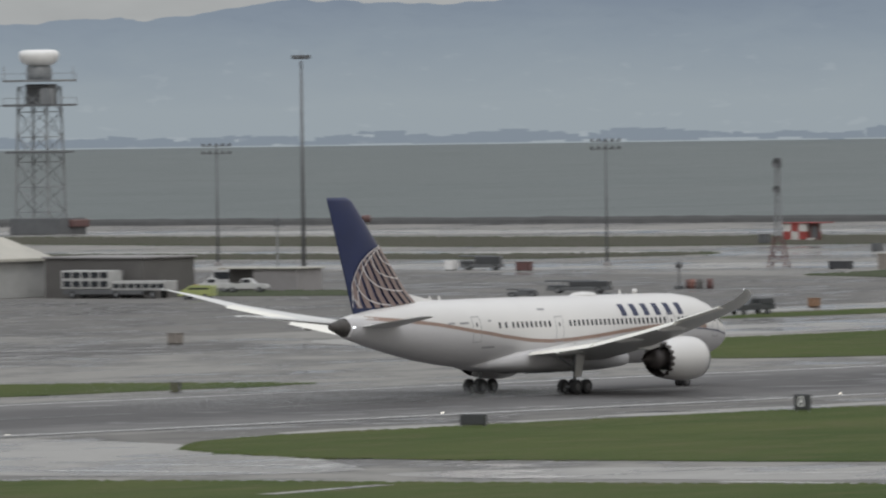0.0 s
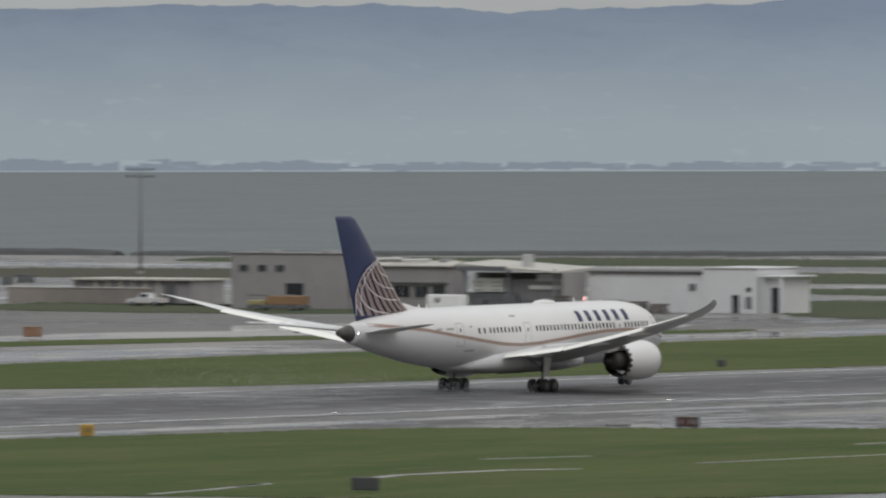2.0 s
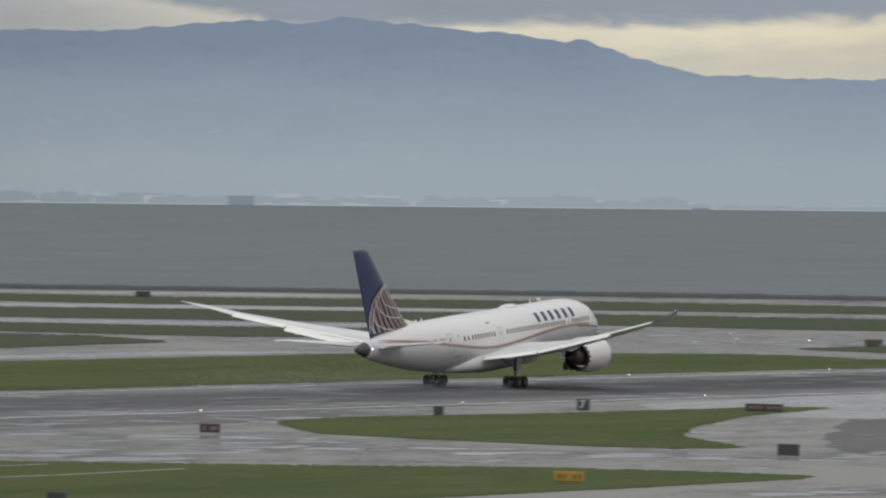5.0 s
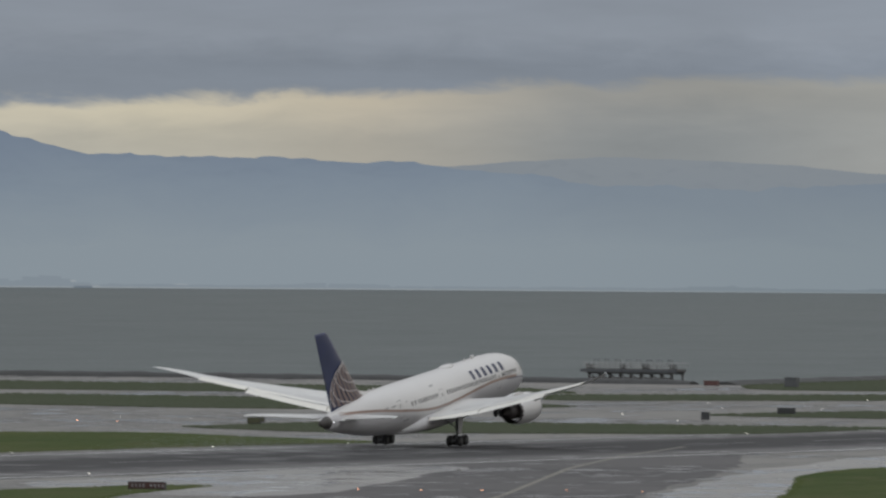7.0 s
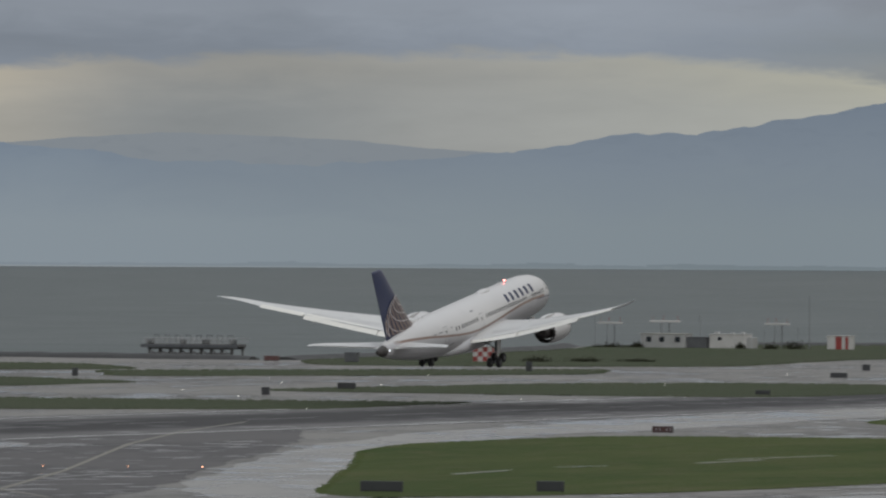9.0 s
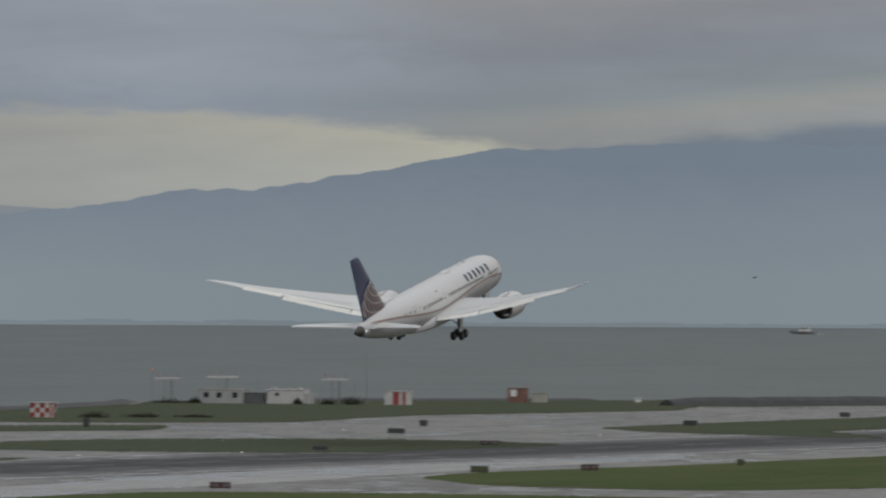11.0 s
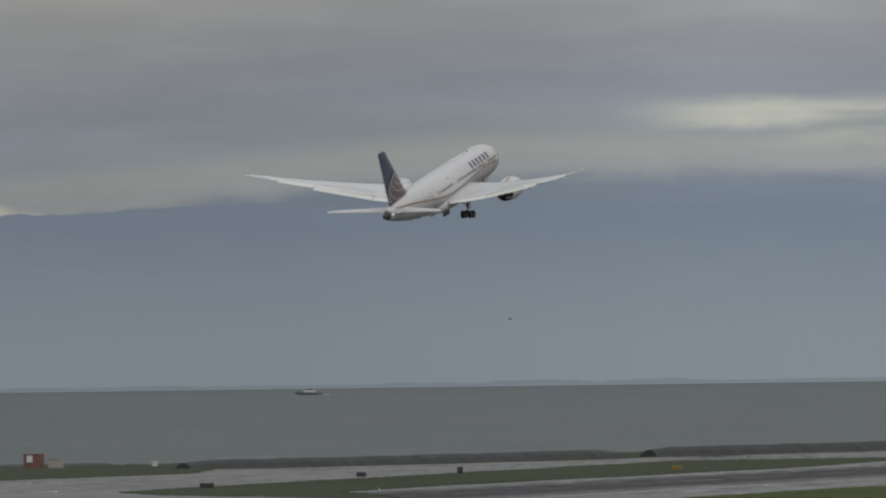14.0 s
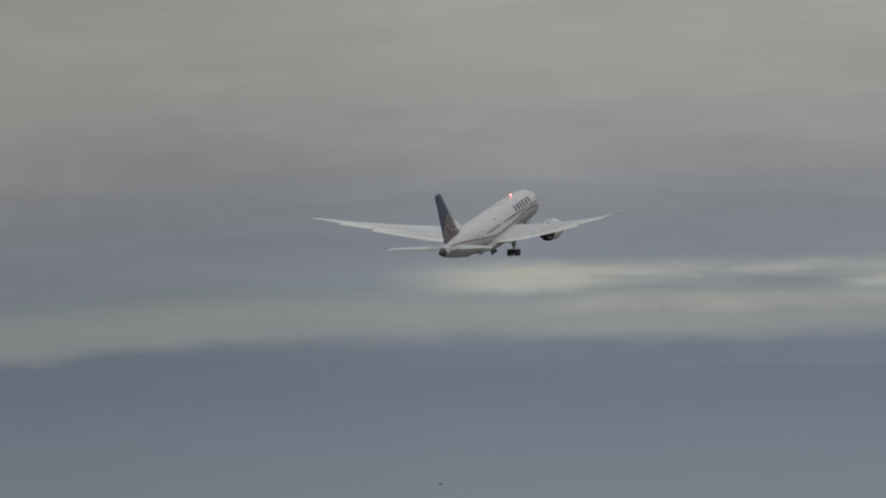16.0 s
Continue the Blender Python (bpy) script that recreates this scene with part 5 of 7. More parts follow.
        # cabin windows in groups between the doors
        for a, b in ((6.0, 10.3), (12.4, 26.2), (29.2, 34.4), (35.4, 36.3)):
            k = int(round((b - a) / 0.62)) + 1
            for i in range(k):
                s = a + (b - a) * i / max(1, k - 1)
                bm = bmesh.new()
                decal(bm, s - 0.15, s + 0.15, 5.36, 5.86, side, 1, 1, 0.02)
                part("cabin_window", bm, M_WINDOW, p)
        for s, dz in ((4.4, 4.05), (11.4, 4.05), (27.8, 4.05), (39.4, 4.3)):
            bm = bmesh.new()
            for q in ((s - 0.56, s - 0.50, dz, dz + 2.15), (s + 0.50, s + 0.56, dz, dz + 2.15), (s - 0.56, s + 0.56, dz + 2.10, dz + 2.16), (s - 0.56, s + 0.56, dz, dz + 0.06)):
                decal(bm, *q, side, 1, 6, 0.015)
            d = part("cabin_door", bm, M_SEAM, p, "white cabin door with grey outline")
            bm = bmesh.new()
            decal(bm, s - 0.10, s + 0.10, dz + 1.30, dz + 1.65, side, 1, 1, 0.02)
            part("door_window", bm, M_WINDOW, d)
        # title, kept as plain upright bars of its size and colour
        for i in range(6):
            s0 = 9.15 + i * 1.66
            bm = bmesh.new()
            decal(bm, s0 + 0.22, s0 + 0.98, 6.05, 7.05, side, 2, 4, 0.016)
            part("title_bar", bm, M_TITLE, p, "slate-blue plain bar of the title")
        # small unreadable lines of lettering
        for s0, s1, z in ((37.0, 38.6, 3.75), (40.4, 41.6, 5.9), (42.2, 43.0, 5.95), (37.4, 37.8, 5.95), (29.2, 30.2, 6.75)):
            bm = bmesh.new()
            decal(bm, s0, s1, z, z + 0.16, side, 3, 1, 0.016)
            part("lettering_bar", bm, M_SEAM, p, "grey bar of small lettering")
        bm = bmesh.new()   # flight deck panes
        for a, b in ((1.9, 2.7), (2.8, 3.6)):
            decal(bm, a, b, lambda s: 5.05 + (s - 1.9) * 0.20, lambda s: 5.55 + (s - 1.9) * 0.34, side, 3, 3, 0.02)
        part("flight_deck_window", bm, M_WINDOW, p, "dark flight deck side windows")
    bm = bmesh.new()
    turned(bm, [(GEAR_X - 18.6, 0.05), (GEAR_X - 19.2, 0.55), (GEAR_X - 20.4, 0.70), (GEAR_X - 21.6, 0.55), (GEAR_X - 22.4, 0.05)], 20, "x", (0, 0, 0))
    for v in bm.verts:
        v.co.z = 8.22 + v.co.z * 0.55
    part("antenna_dome", bm, M_HULL, p, "white antenna dome on the roof", True)
    for s in (15.0, 41.0, 42.3):
        bm = bmesh.new()
        zt = 8.24 if s < 40 else 8.16
        rings = [[Vector((GEAR_X - s - 0.25, y, zt)) for y in (-0.03, 0.03)] + [Vector((GEAR_X - s + 0.25, y, zt)) for y in (0.03, -0.03)],
                 [Vector((GEAR_X - s - 0.22, y, zt + 0.42)) for y in (-0.015, 0.015)] + [Vector((GEAR_X - s - 0.02, y, zt + 0.42)) for y in (0.015, -0.015)]]
        loft(bm, rings)
        part("blade_antenna", bm, M_HULL, p, "small white blade antenna")
    bm = bmesh.new()   # rotating beacon: a hooded red lamp that sweeps round
    turned(bm, [(8.24, 0.24), (8.30, 0.22), (8.36, 0.10)], 12, "z", (GEAR_X - 12.9, 0, 0))
    part("beacon_base", bm, M_HULL, p, "white round beacon base", True)
    bm = bmesh.new()
    n = 12
    rings = [[Vector((x, r * math.cos(2 * math.pi * i / n), r * math.sin(2 * math.pi * i / n))) for i in range(n)] for x, r in ((0.24, 0.165), (0.24, 0.19), (-0.18, 0.19), (-0.20, 0.02), (-0.12, 0.02), (-0.12, 0.165), (0.24, 0.165))]
    loft(bm, rings, caps=False)
    beacon = part("beacon", bm, M_HULL, p, "white rotating hood of the red beacon", True)
    beacon.location = (GEAR_X - 12.9, 0, 8.52)
    bm = bmesh.new()
    loft(bm, [[Vector((x, 0.15 * math.cos(2 * math.pi * i / n), 0.15 * math.sin(2 * math.pi * i / n))) for i in range(n)] for x in (-0.10, -0.02)])
    part("lamp", bm, M_BEACON, beacon, "lit red anti-collision lamp")
    for s in (-1, 1):
        bm = bmesh.new()
        turned(bm, [(-0.08, 0.02), (-0.04, 0.06), (0.04, 0.06), (0.08, 0.02)], 8, "x", (GEAR_X - 54.0, s * 0.76, 6.2))
        part("tail_lamp", bm, M_NAV, p, "small lit white tail lamp")
    return p, wings, engines, gears, beacon


AIRLINER, WINGS, ENGINES, GEARS, BEACON = build_airliner()

# ---------------------------------------------------------------- towers and masts


def build_radar_tower():
    t = thing("radar_tower", "grey steel lattice radar tower with white bowl radome", "tower", m=pose(1546, 1322, 0, 0, 0, 12))
    legs = ((-3.4, -3.4), (3.4, -3.4), (3.4, 3.4), (-3.4, 3.4))
    k = 0.82
    for x, y in legs:
        part("leg", rods(((x, y, 0), (x * k, y * k, 26.5), 0.19, 8)), M_STEEL, t)
    levels = [0, 4.0, 8.5, 13.0, 17.5, 22.0, 26.5]
    for a, b in zip(levels, levels[1:]):
        fa, fb = 1 - (1 - k) * a / 26.5, 1 - (1 - k) * b / 26.5
        for (x0, y0), (x1, y1) in zip(legs, legs[1:] + legs[:1]):
            part("cross_brace", rods(((x0 * fa, y0 * fa, a), (x1 * fb, y1 * fb, b), 0.08, 6)), M_STEEL, t)
            part("cross_brace", rods(((x1 * fa, y1 * fa, a), (x0 * fb, y0 * fb, b), 0.08, 6)), M_STEEL, t)
            part("girt", rods(((x0 * fb, y0 * fb, b), (x1 * fb, y1 * fb, b), 0.10, 6)), M_STEEL, t)
    part("lower_platform", rounded(0.05, (-4.8, 4.2, -4.6, 4.6, 14.6, 14.95)), M_DARK_STEEL, t, "dark steel grating platform")
    part("upper_platform", rounded(0.05, (-5.2, 4.6, -5.2, 5.0, 23.0, 23.4)), M_DARK_STEEL, t, "dark steel grating platform")
    part("equipment_cabin", rounded(0.05, (-2.4, 1.2, -3.0, 1.5, 23.4, 27.0)), M_DARK_STEEL, t, "dark equipment cabin under the radome")
    part("side_cabinet", rounded(0.05, (-4.7, -3.0, -4.8, -2.6, 23.4, 26.2)), M_STEEL, t)
    part("top_deck", rounded(0.05, (-4.9, 5.0, -4.9, 4.9, 27.4, 27.8)), M_STEEL, t)
    bm = bmesh.new()
    for z in (24.5, 28.9):
        c = [(-5.0, -5.0, z), (4.6, -5.0, z), (4.6, 4.8, z), (-5.0, 4.8, z)]
        for a, b in zip(c, c[1:] + c[:1]):
            rod(bm, a, b, 0.05, 6)
        for a in c:
            rod(bm, (a[0], a[1], z - 1.1), a, 0.05, 6)
    part("guard_rail", bm, M_STEEL, t, "thin steel guard rails")
    bm = bmesh.new()
    turned(bm, [(30.3, 1.6), (30.5, 2.5), (31.0, 3.2), (31.8, 3.55), (32.4, 3.62), (32.9, 3.4), (33.15, 2.6), (33.2, 0.2)], 32, "z")
    part("radome", bm, M_WHITE, t, "white bowl-shaped radome", True)
    bm = bmesh.new()
    turned(bm, [(27.8, 2.2), (28.6, 2.3), (29.6, 2.3), (30.1, 2.2), (30.6, 1.4)], 24, "z")
    part("radome_collar", bm, M_STEEL, t, "grey collar under the radome", True)
    for x, y, h in ((5.2, -4.2, 30.2), (4.6, 4.6, 31.0), (-5.2, 4.4, 30.4)):
        part("whip_antenna", rods(((x, y, 27.6), (x, y, h), 0.05, 6), ((x - 0.5, y, h - 0.9), (x + 0.5, y, h - 0.9), 0.04, 6)), M_STEEL, t)
    part("base_hut", rounded(0.06, (-5.5, 5.0, -6.5, 3.5, 0, 2.9)), M_DARK_STEEL, t, "dark equipment hut at the tower's foot")
    part("red_tank", rounded(0.2, (-1.5, 5.2, -7.2, -6.0, 1.2, 2.6)), M_DULL_RED, t, "faded red equipment box")


def build_high_mast(x, y, h, head):
    t = thing("light_mast", "tall grey steel floodlight mast with lamp head", "light mast", "floodlight masts", pose(x, y, 0, 0, 0, 30))
    part("base", rounded(0.05, (-0.5, 0.5, -0.5, 0.5, 0, 0.5)), M_GREY_WALL, t)
    part("pole", rods(((0, 0, 0.4), (0, 0, h - 0.6), 0.30 if h > 20 else 0.20, 12, 0.16 if h > 20 else 0.11)), M_DARK_STEEL, t, "", True)
    if head == "ring":
        part("lamp_ring", rods(((-1.2, 0, h - 0.2), (1.2, 0, h - 0.2), 0.10, 8), ((0, -1.2, h - 0.2), (0, 1.2, h - 0.2), 0.10, 8)), M_DARK_STEEL, t)
        for i in range(6):
            a = i * math.pi / 3
            part("floodlight", rounded(0.04, (1.1 * math.cos(a) - 0.28, 1.1 * math.cos(a) + 0.28, 1.1 * math.sin(a) - 0.28, 1.1 * math.sin(a) + 0.28, h - 0.15, h + 0.28)), M_DARK_STEEL, t)
        part("lightning_rod", rods(((0, 0, h - 0.4), (0, 0, h + 1.0), 0.03, 6)), M_STEEL, t)
    else:
        for z in (h - 1.25, h - 0.15):
            part("cross_arm", rods(((0, -2.1, z), (0, 2.1, z), 0.055, 8)), M_DARK_STEEL, t)
            for i in range(5):
                yy = -1.95 + i * 0.975
                part("floodlight", rounded(0.04, (-0.40, 0.1, yy - 0.17, yy + 0.17, z - 0.05, z + 0.40)), M_BLACK, t)
        part("riser", rods(((0, 0, h - 1.4), (0, 0, h + 0.1), 0.09, 8)), M_STEEL, t)


def lattice(h, w0, w1, step, r):
    bm = bmesh.new()
    n = max(2, int(h / step))
    cs = ((-1, -1), (1, -1), (1, 1), (-1, 1))
    for a, b in cs:
        rod(bm, (a * w0, b * w0, 0), (a * w1, b * w1, h), r, 6)
    for i in range(n):
        za, zb = h * i / n, h * (i + 1) / n
        wa, wb = w0 + (w1 - w0) * i / n, w0 + (w1 - w0) * (i + 1) / n
        for (a, b), (c, d) in zip(cs, cs[1:] + cs[:1]):
            rod(bm, (a * wa, b * wa, za), (c * wb, d * wb, zb), r * 0.6, 5)
            rod(bm, (a * wb, b * wb, zb), (c * wb, d * wb, zb), r * 0.6, 5)
    return bm


def build_antenna_tower():
    t = thing("antenna_tower", "slim lattice antenna tower with red base", "tower", m=pose(1261.5, 943.7, 0, 0, 0, 20))
    part("red_base", lattice(4.2, 1.25, 0.55, 1.1, 0.09), M_DULL_RED, t, "faded red lattice base")
    up = part("mast", lattice(9.6, 0.42, 0.30, 0.8, 0.06), M_STEEL, t, "grey lattice mast")
    up.location = (0, 0, 4.2)
    for z, r in ((14.4, 0.62), (10.8, 0.55)):
        bm = bmesh.new()
        turned(bm, [(-0.1, 0.05), (-0.3, r * 0.8), (-0.42, r), (-0.36, r), (-0.2, r * 0.7), (0.0, 0.05)], 16, "x", (-0.25, 0, z))
        part("dish", bm, M_DARK_STEEL, t, "dark round dish antenna")
    part("antenna_head", rounded(0.05, (-0.4, 0.4, -0.45, 0.45, 13.8, 15.2)), M_DARK_STEEL, t)
    part("lightning_rod", rods(((0, 0, 15.1), (0, 0, 16.2), 0.03, 6)), M_STEEL, t)


build_radar_tower()
build_high_mast(1243, 1014, 30.2, "ring")
for x, y, h in ((1272, 982, 17.8), (1274, 1055.5, 17.6), (1473, 1055.5, 16.8)):
    build_high_mast(x, y, h, "bars")
build_antenna_tower()


def build_windsock():
    t = thing("windsock", "faded red windsock on a thin white pole", "windsock", m=pose(1356, 1093.5, 0))
    part("pole", rods(((0, 0, 0), (0, 0, 5.6), 0.10, 8)), M_BEIGE, t)
    bm = bmesh.new()
    turned(bm, [(0.0, 0.62), (-0.8, 0.54), (-1.8, 0.42), (-1.81, 0.38), (-0.8, 0.50), (0.0, 0.57)], 14, "x", (0.3, 0, 5.5))
    part("sock", bm, M_DULL_RED, t, "faded red wind cone")


build_windsock()
p = thing("service_pole", "grey steel service pole beside the apron", "pole", m=pose(1264, 1036, 0))
part("pole", rods(((0, 0, 0), (0, 0, 7.6), 0.16, 8, 0.10)), M_STEEL, p)
part("transformer", rounded(0.04, (-0.35, 0.35, -0.35, 0.35, 5.9, 7.0)), M_DARK_STEEL, p)

# ---------------------------------------------------------------- huts


def checker_hut(x, y, yaw, lx, ly, h, cols, rows, odd=1, porch=0.0):
    t = thing("checkered_hut", "equipment hut painted in red and white checks", "hut", "checkered huts", pose(x, y, 0, 0, 0, yaw))
    part("body", rounded(0.02, (-lx / 2 + 0.03, lx / 2 - 0.03, -ly / 2 + 0.03, ly / 2 - 0.03, 0.0, h)), M_HUT_PALE, t)
    part("roof", rounded(0.03, (-lx / 2 - 0.15, lx / 2 + 0.15, -ly / 2 - 0.15 - porch, ly / 2 + 0.15, h, h + 0.14)), M_RED if porch else M_HUT_PALE, t)
    for i in range(cols):
        for j in range(rows):
            if (i + j) % 2 == odd:
                y0 = -ly / 2 + ly * i / cols
                part("red_panel", boxes((-lx / 2 - 0.02, -lx / 2 + 0.05, y0 + 0.02, y0 + ly / cols - 0.02, 0.1 + (h - 0.1) * j / rows, 0.1 + (h - 0.1) * (j + 1) / rows)), M_RED, t, "red painted panel")
    n = 3
    for i in range(n):
        for j in range(rows):
            if (i + j) % 2 == 0:
                x0 = -lx / 2 + lx * i / n
                part("red_panel", boxes((x0 + 0.02, x0 + lx / n - 0.02, -ly / 2 - 0.02, -ly / 2 + 0.05, 0.1 + (h - 0.1) * j / rows, 0.1 + (h - 0.1) * (j + 1) / rows)), M_RED, t, "red painted panel")
    if porch:
        part("porch_wall", rounded(0.02, (-lx / 2 + 0.5, -lx / 2 + 0.7, -ly / 2 - porch, -ly / 2 - 0.03, 0, h)), M_DULL_RED, t, "dull red porch wall")
        part("doorway", boxes((-lx / 2 + 0.42, -lx / 2 + 0.49, -ly / 2 - porch * 0.85, -ly / 2 - porch * 0.35, 0.4, h - 0.5)), M_DARK_STEEL, t, "dark doorway under the porch")
        part("porch_step", boxes((-lx / 2, -lx / 2 + 0.49, -ly / 2 - porch * 0.6, -ly / 2 - 0.03, 0, 0.35)), M_HUT_PALE, t)
        part("post", rods(((-lx / 2 + 0.1, -ly / 2 - porch, 0), (-lx / 2 + 0.1, -ly / 2 - porch, h), 0.06, 6)), M_DULL_RED, t)


checker_hut(1470.6, 1095.3, 0, 4.0, 4.7, 2.7, 3, 2, 0, 2.2)
checker_hut(1760.5, 752.6, 0, 2.6, 3.6, 2.5, 4, 3)


def box_hut(name, x, y, yaw, lx, ly, h, material, label, category, door=True, roof=None):
    t = thing(name, label, category, m=pose(x, y, 0, 0, 0, yaw))
    part("body", rounded(0.04, (-lx / 2, lx / 2, -ly / 2, ly / 2, 0, h)), material, t)
    part("roof", rounded(0.03, (-lx / 2 - 0.12, lx / 2 + 0.12, -ly / 2 - 0.12, ly / 2 + 0.12, h, h + 0.12)), roof or material, t)
    if door:
        d = part("door", rounded(0.01, (-lx / 2 - 0.05, -lx / 2 + 0.02, -0.9, 0.1, 0.05, 2.0)), M_DARK_STEEL, t, "dark metal door")
        part("handle", rods(((-lx / 2 - 0.10, -0.15, 1.0), (-lx / 2 - 0.10, -0.15, 1.15), 0.02, 6)), M_STEEL, d)
    return t


s = box_hut("white_shelter", 1962, 788.9, 0, 3.0, 7.4, 2.6, M_HUT_PALE, "long white equipment shelter near the shore, greyed by painted haze", "shelter", False)
part("window", boxes((-1.56, -1.48, 1.2, 2.0, 1.5, 2.1)), M_CAR_GLASS, s, "small dark window")
part("lean_to", rounded(0.03, (-1.3, 1.3, -4.9, -3.75, 0.0, 2.1)), M_HUT_GREY, s, "grey lean-to at the end")
for y, hh in ((-2.6, 0.35), (-0.4, 0.25), (2.7, 0.4)):
    part("roof_vent", rounded(0.03, (-0.4, 0.4, y - 0.4, y + 0.4, 2.72, 2.72 + hh)), M_HUT_GREY, s)
box_hut("dark_generator", 1961, 795, 0, 2.4, 4.0, 2.0, M_DARK_STEEL, "dark generator box beside the shelter", "generator", False)
h = box_hut("grey_hut", 1961, 801.5, 0, 3.6, 9.0, 2.6, M_HUT_GREY, "pale grey equipment hut near the shore", "hut", False, M_BEIGE)
for y in (-3.0, 0.2, 2.8):
    part("window", boxes((-1.86, -1.78, y - 0.5, y + 0.5, 1.1, 2.1)), M_CAR_GLASS, h, "dark small window")
s = box_hut("striped_shed", 1962, 766.8, 0, 3.0, 4.3, 2.5, M_HUT_PALE, "shed in broad red and white stripes", "shed", False)
for y0, y1 in ((-0.75, 0.45), (-2.1, -1.5)):
    part("red_stripe", boxes((-1.54, -1.46, y0, y1, 0.05, 2.45)), M_RED, s, "broad red stripe")
s = box_hut("red_hut", 2011, 761.5, 0, 2.6, 3.2, 2.7, M_DUSTY_RED, "dusty red hut with a white panel", "hut", False)
part("white_panel", boxes((-1.54, -1.46, -0.3, 0.9, 1.2, 2.5)), M_WHITE, s, "white square panel")
box_hut("low_cabinet", 2012.5, 757.6, 0, 1.2, 2.8, 1.8, M_BEIGE, "low beige cabinet beside the red hut", "cabinet", False)
box_hut("white_cabinet", 2030, 744, 0, 0.8, 0.9, 0.8, M_WHITE, "small white cabinet in the grass", "cabinet", False)


def tee_antenna(x, y, h, w):
    t = thing("antenna_array", "pale cross-bar antenna on thin posts", "antenna", "cross-bar antennas", pose(x, y, 0))
    for s in (-0.9, 0.6):
        part("post", rods(((0, s, 0), (0, s, h), 0.09, 8)), M_DARK_STEEL if s < 0 else M_STEEL, t)
    part("cross_bar", rounded(0.04, (-0.2, 0.2, -w / 2, w / 2, h - 0.36, h)), M_HUT_PALE, t, "pale grey horizontal antenna bar")
    part("brace", rods(((0, -0.9, 0.2), (0, 0.6, h - 0.5), 0.03, 6), ((0, 0.6, 0.2), (0, -0.9, h - 0.5), 0.03, 6)), M_STEEL, t)
    for s in (-w / 2 + 0.5, 0.3, w / 2 - 0.6):
        part("element", rods(((0, s, h), (0, s, h + 0.9), 0.04, 6)), M_RED, t, "thin red antenna element")


tee_antenna(1966, 815, 4.7, 5.0)
tee_antenna(1964, 803, 5.1, 6.2)
tee_antenna(1962, 779.5, 4.8, 5.0)
for x, y, hh in ((1968, 797.5, 6.2), (1967, 805.2, 5.4), (1965, 776.6, 4.2), (1966, 783.8, 3.6)):
    p = thing("whip_mast", "thin grey whip mast among the shore huts", "mast", "whip masts", pose(x, y, 0))
    part("pole", rods(((0, 0, 0), (0, 0, hh), 0.07, 6, 0.03)), M_STEEL, p)
    part("stub_arm", rods(((0, -0.6, hh * 0.8), (0, 0.6, hh * 0.8), 0.03, 6)), M_STEEL, p)
p = thing("obstruction_light_post", "thin post with a lit red obstruction light", "light post", m=pose(1967, 818.5, 0))
part("pole", rods(((0, 0, 0), (0, 0, 6.0), 0.06, 6)), M_STEEL, p)
bm = bmesh.new()
turned(bm, [(6.0, 0.10), (6.25, 0.12), (6.4, 0.04)], 10, "z")
part("red_lamp", bm, M_OBSTRUCTION, p, "lit red lamp")
p = thing("thin_mast", "thin grey mast beside the shore huts", "mast", m=pose(1960, 772.3, 0))
part("pole", rods(((0, 0, 0), (0, 0, 10), 0.12, 8, 0.05)), M_STEEL, p)
for i, (x, y, w, hh) in enumerate(((1958, 774.5, 4.4, 1.6), (1957, 779.0, 2.4, 0.9), (1956, 784.5, 1.6, 1.0), (1958, 811.5, 6.0, 0.8), (1959, 806.5, 2.4, 1.0), (1765, 745, 4.5, 0.9), (1772, 739, 5.0, 0.7), (1778, 732, 6.0, 0.5))):
    b = thing("shrub", "low dark scrub on the grassy bank", "shrub", "bank shrubs", pose(x, y, 0))
    bm = bmesh.new()
    rnd = random.Random(i)
    for k in range(420):
        c = Vector((rnd.gauss(0, w * 0.16), rnd.gauss(0, w * 0.26), abs(rnd.gauss(0, hh * 0.42))))
        q = Euler((rnd.uniform(0, 6), rnd.uniform(0, 6), rnd.uniform(0, 6))).to_quaternion()
        v = [bm.verts.new(c + q @ Vector(o)) for o in ((-0.22, 0, 0), (0, -0.08, 0.02), (0.22, 0, 0), (0, 0.08, 0.02))]
        bm.faces.new(v)
    part("leaves", bm, M_SCRUB, b)
    part("stem", rods(((0, -0.3, 0), (0, -0.2, hh * 0.6), 0.05, 5), ((0, 0.3, 0), (0, 0.4, hh * 0.5), 0.05, 5)), M_DARK_WALL, b)


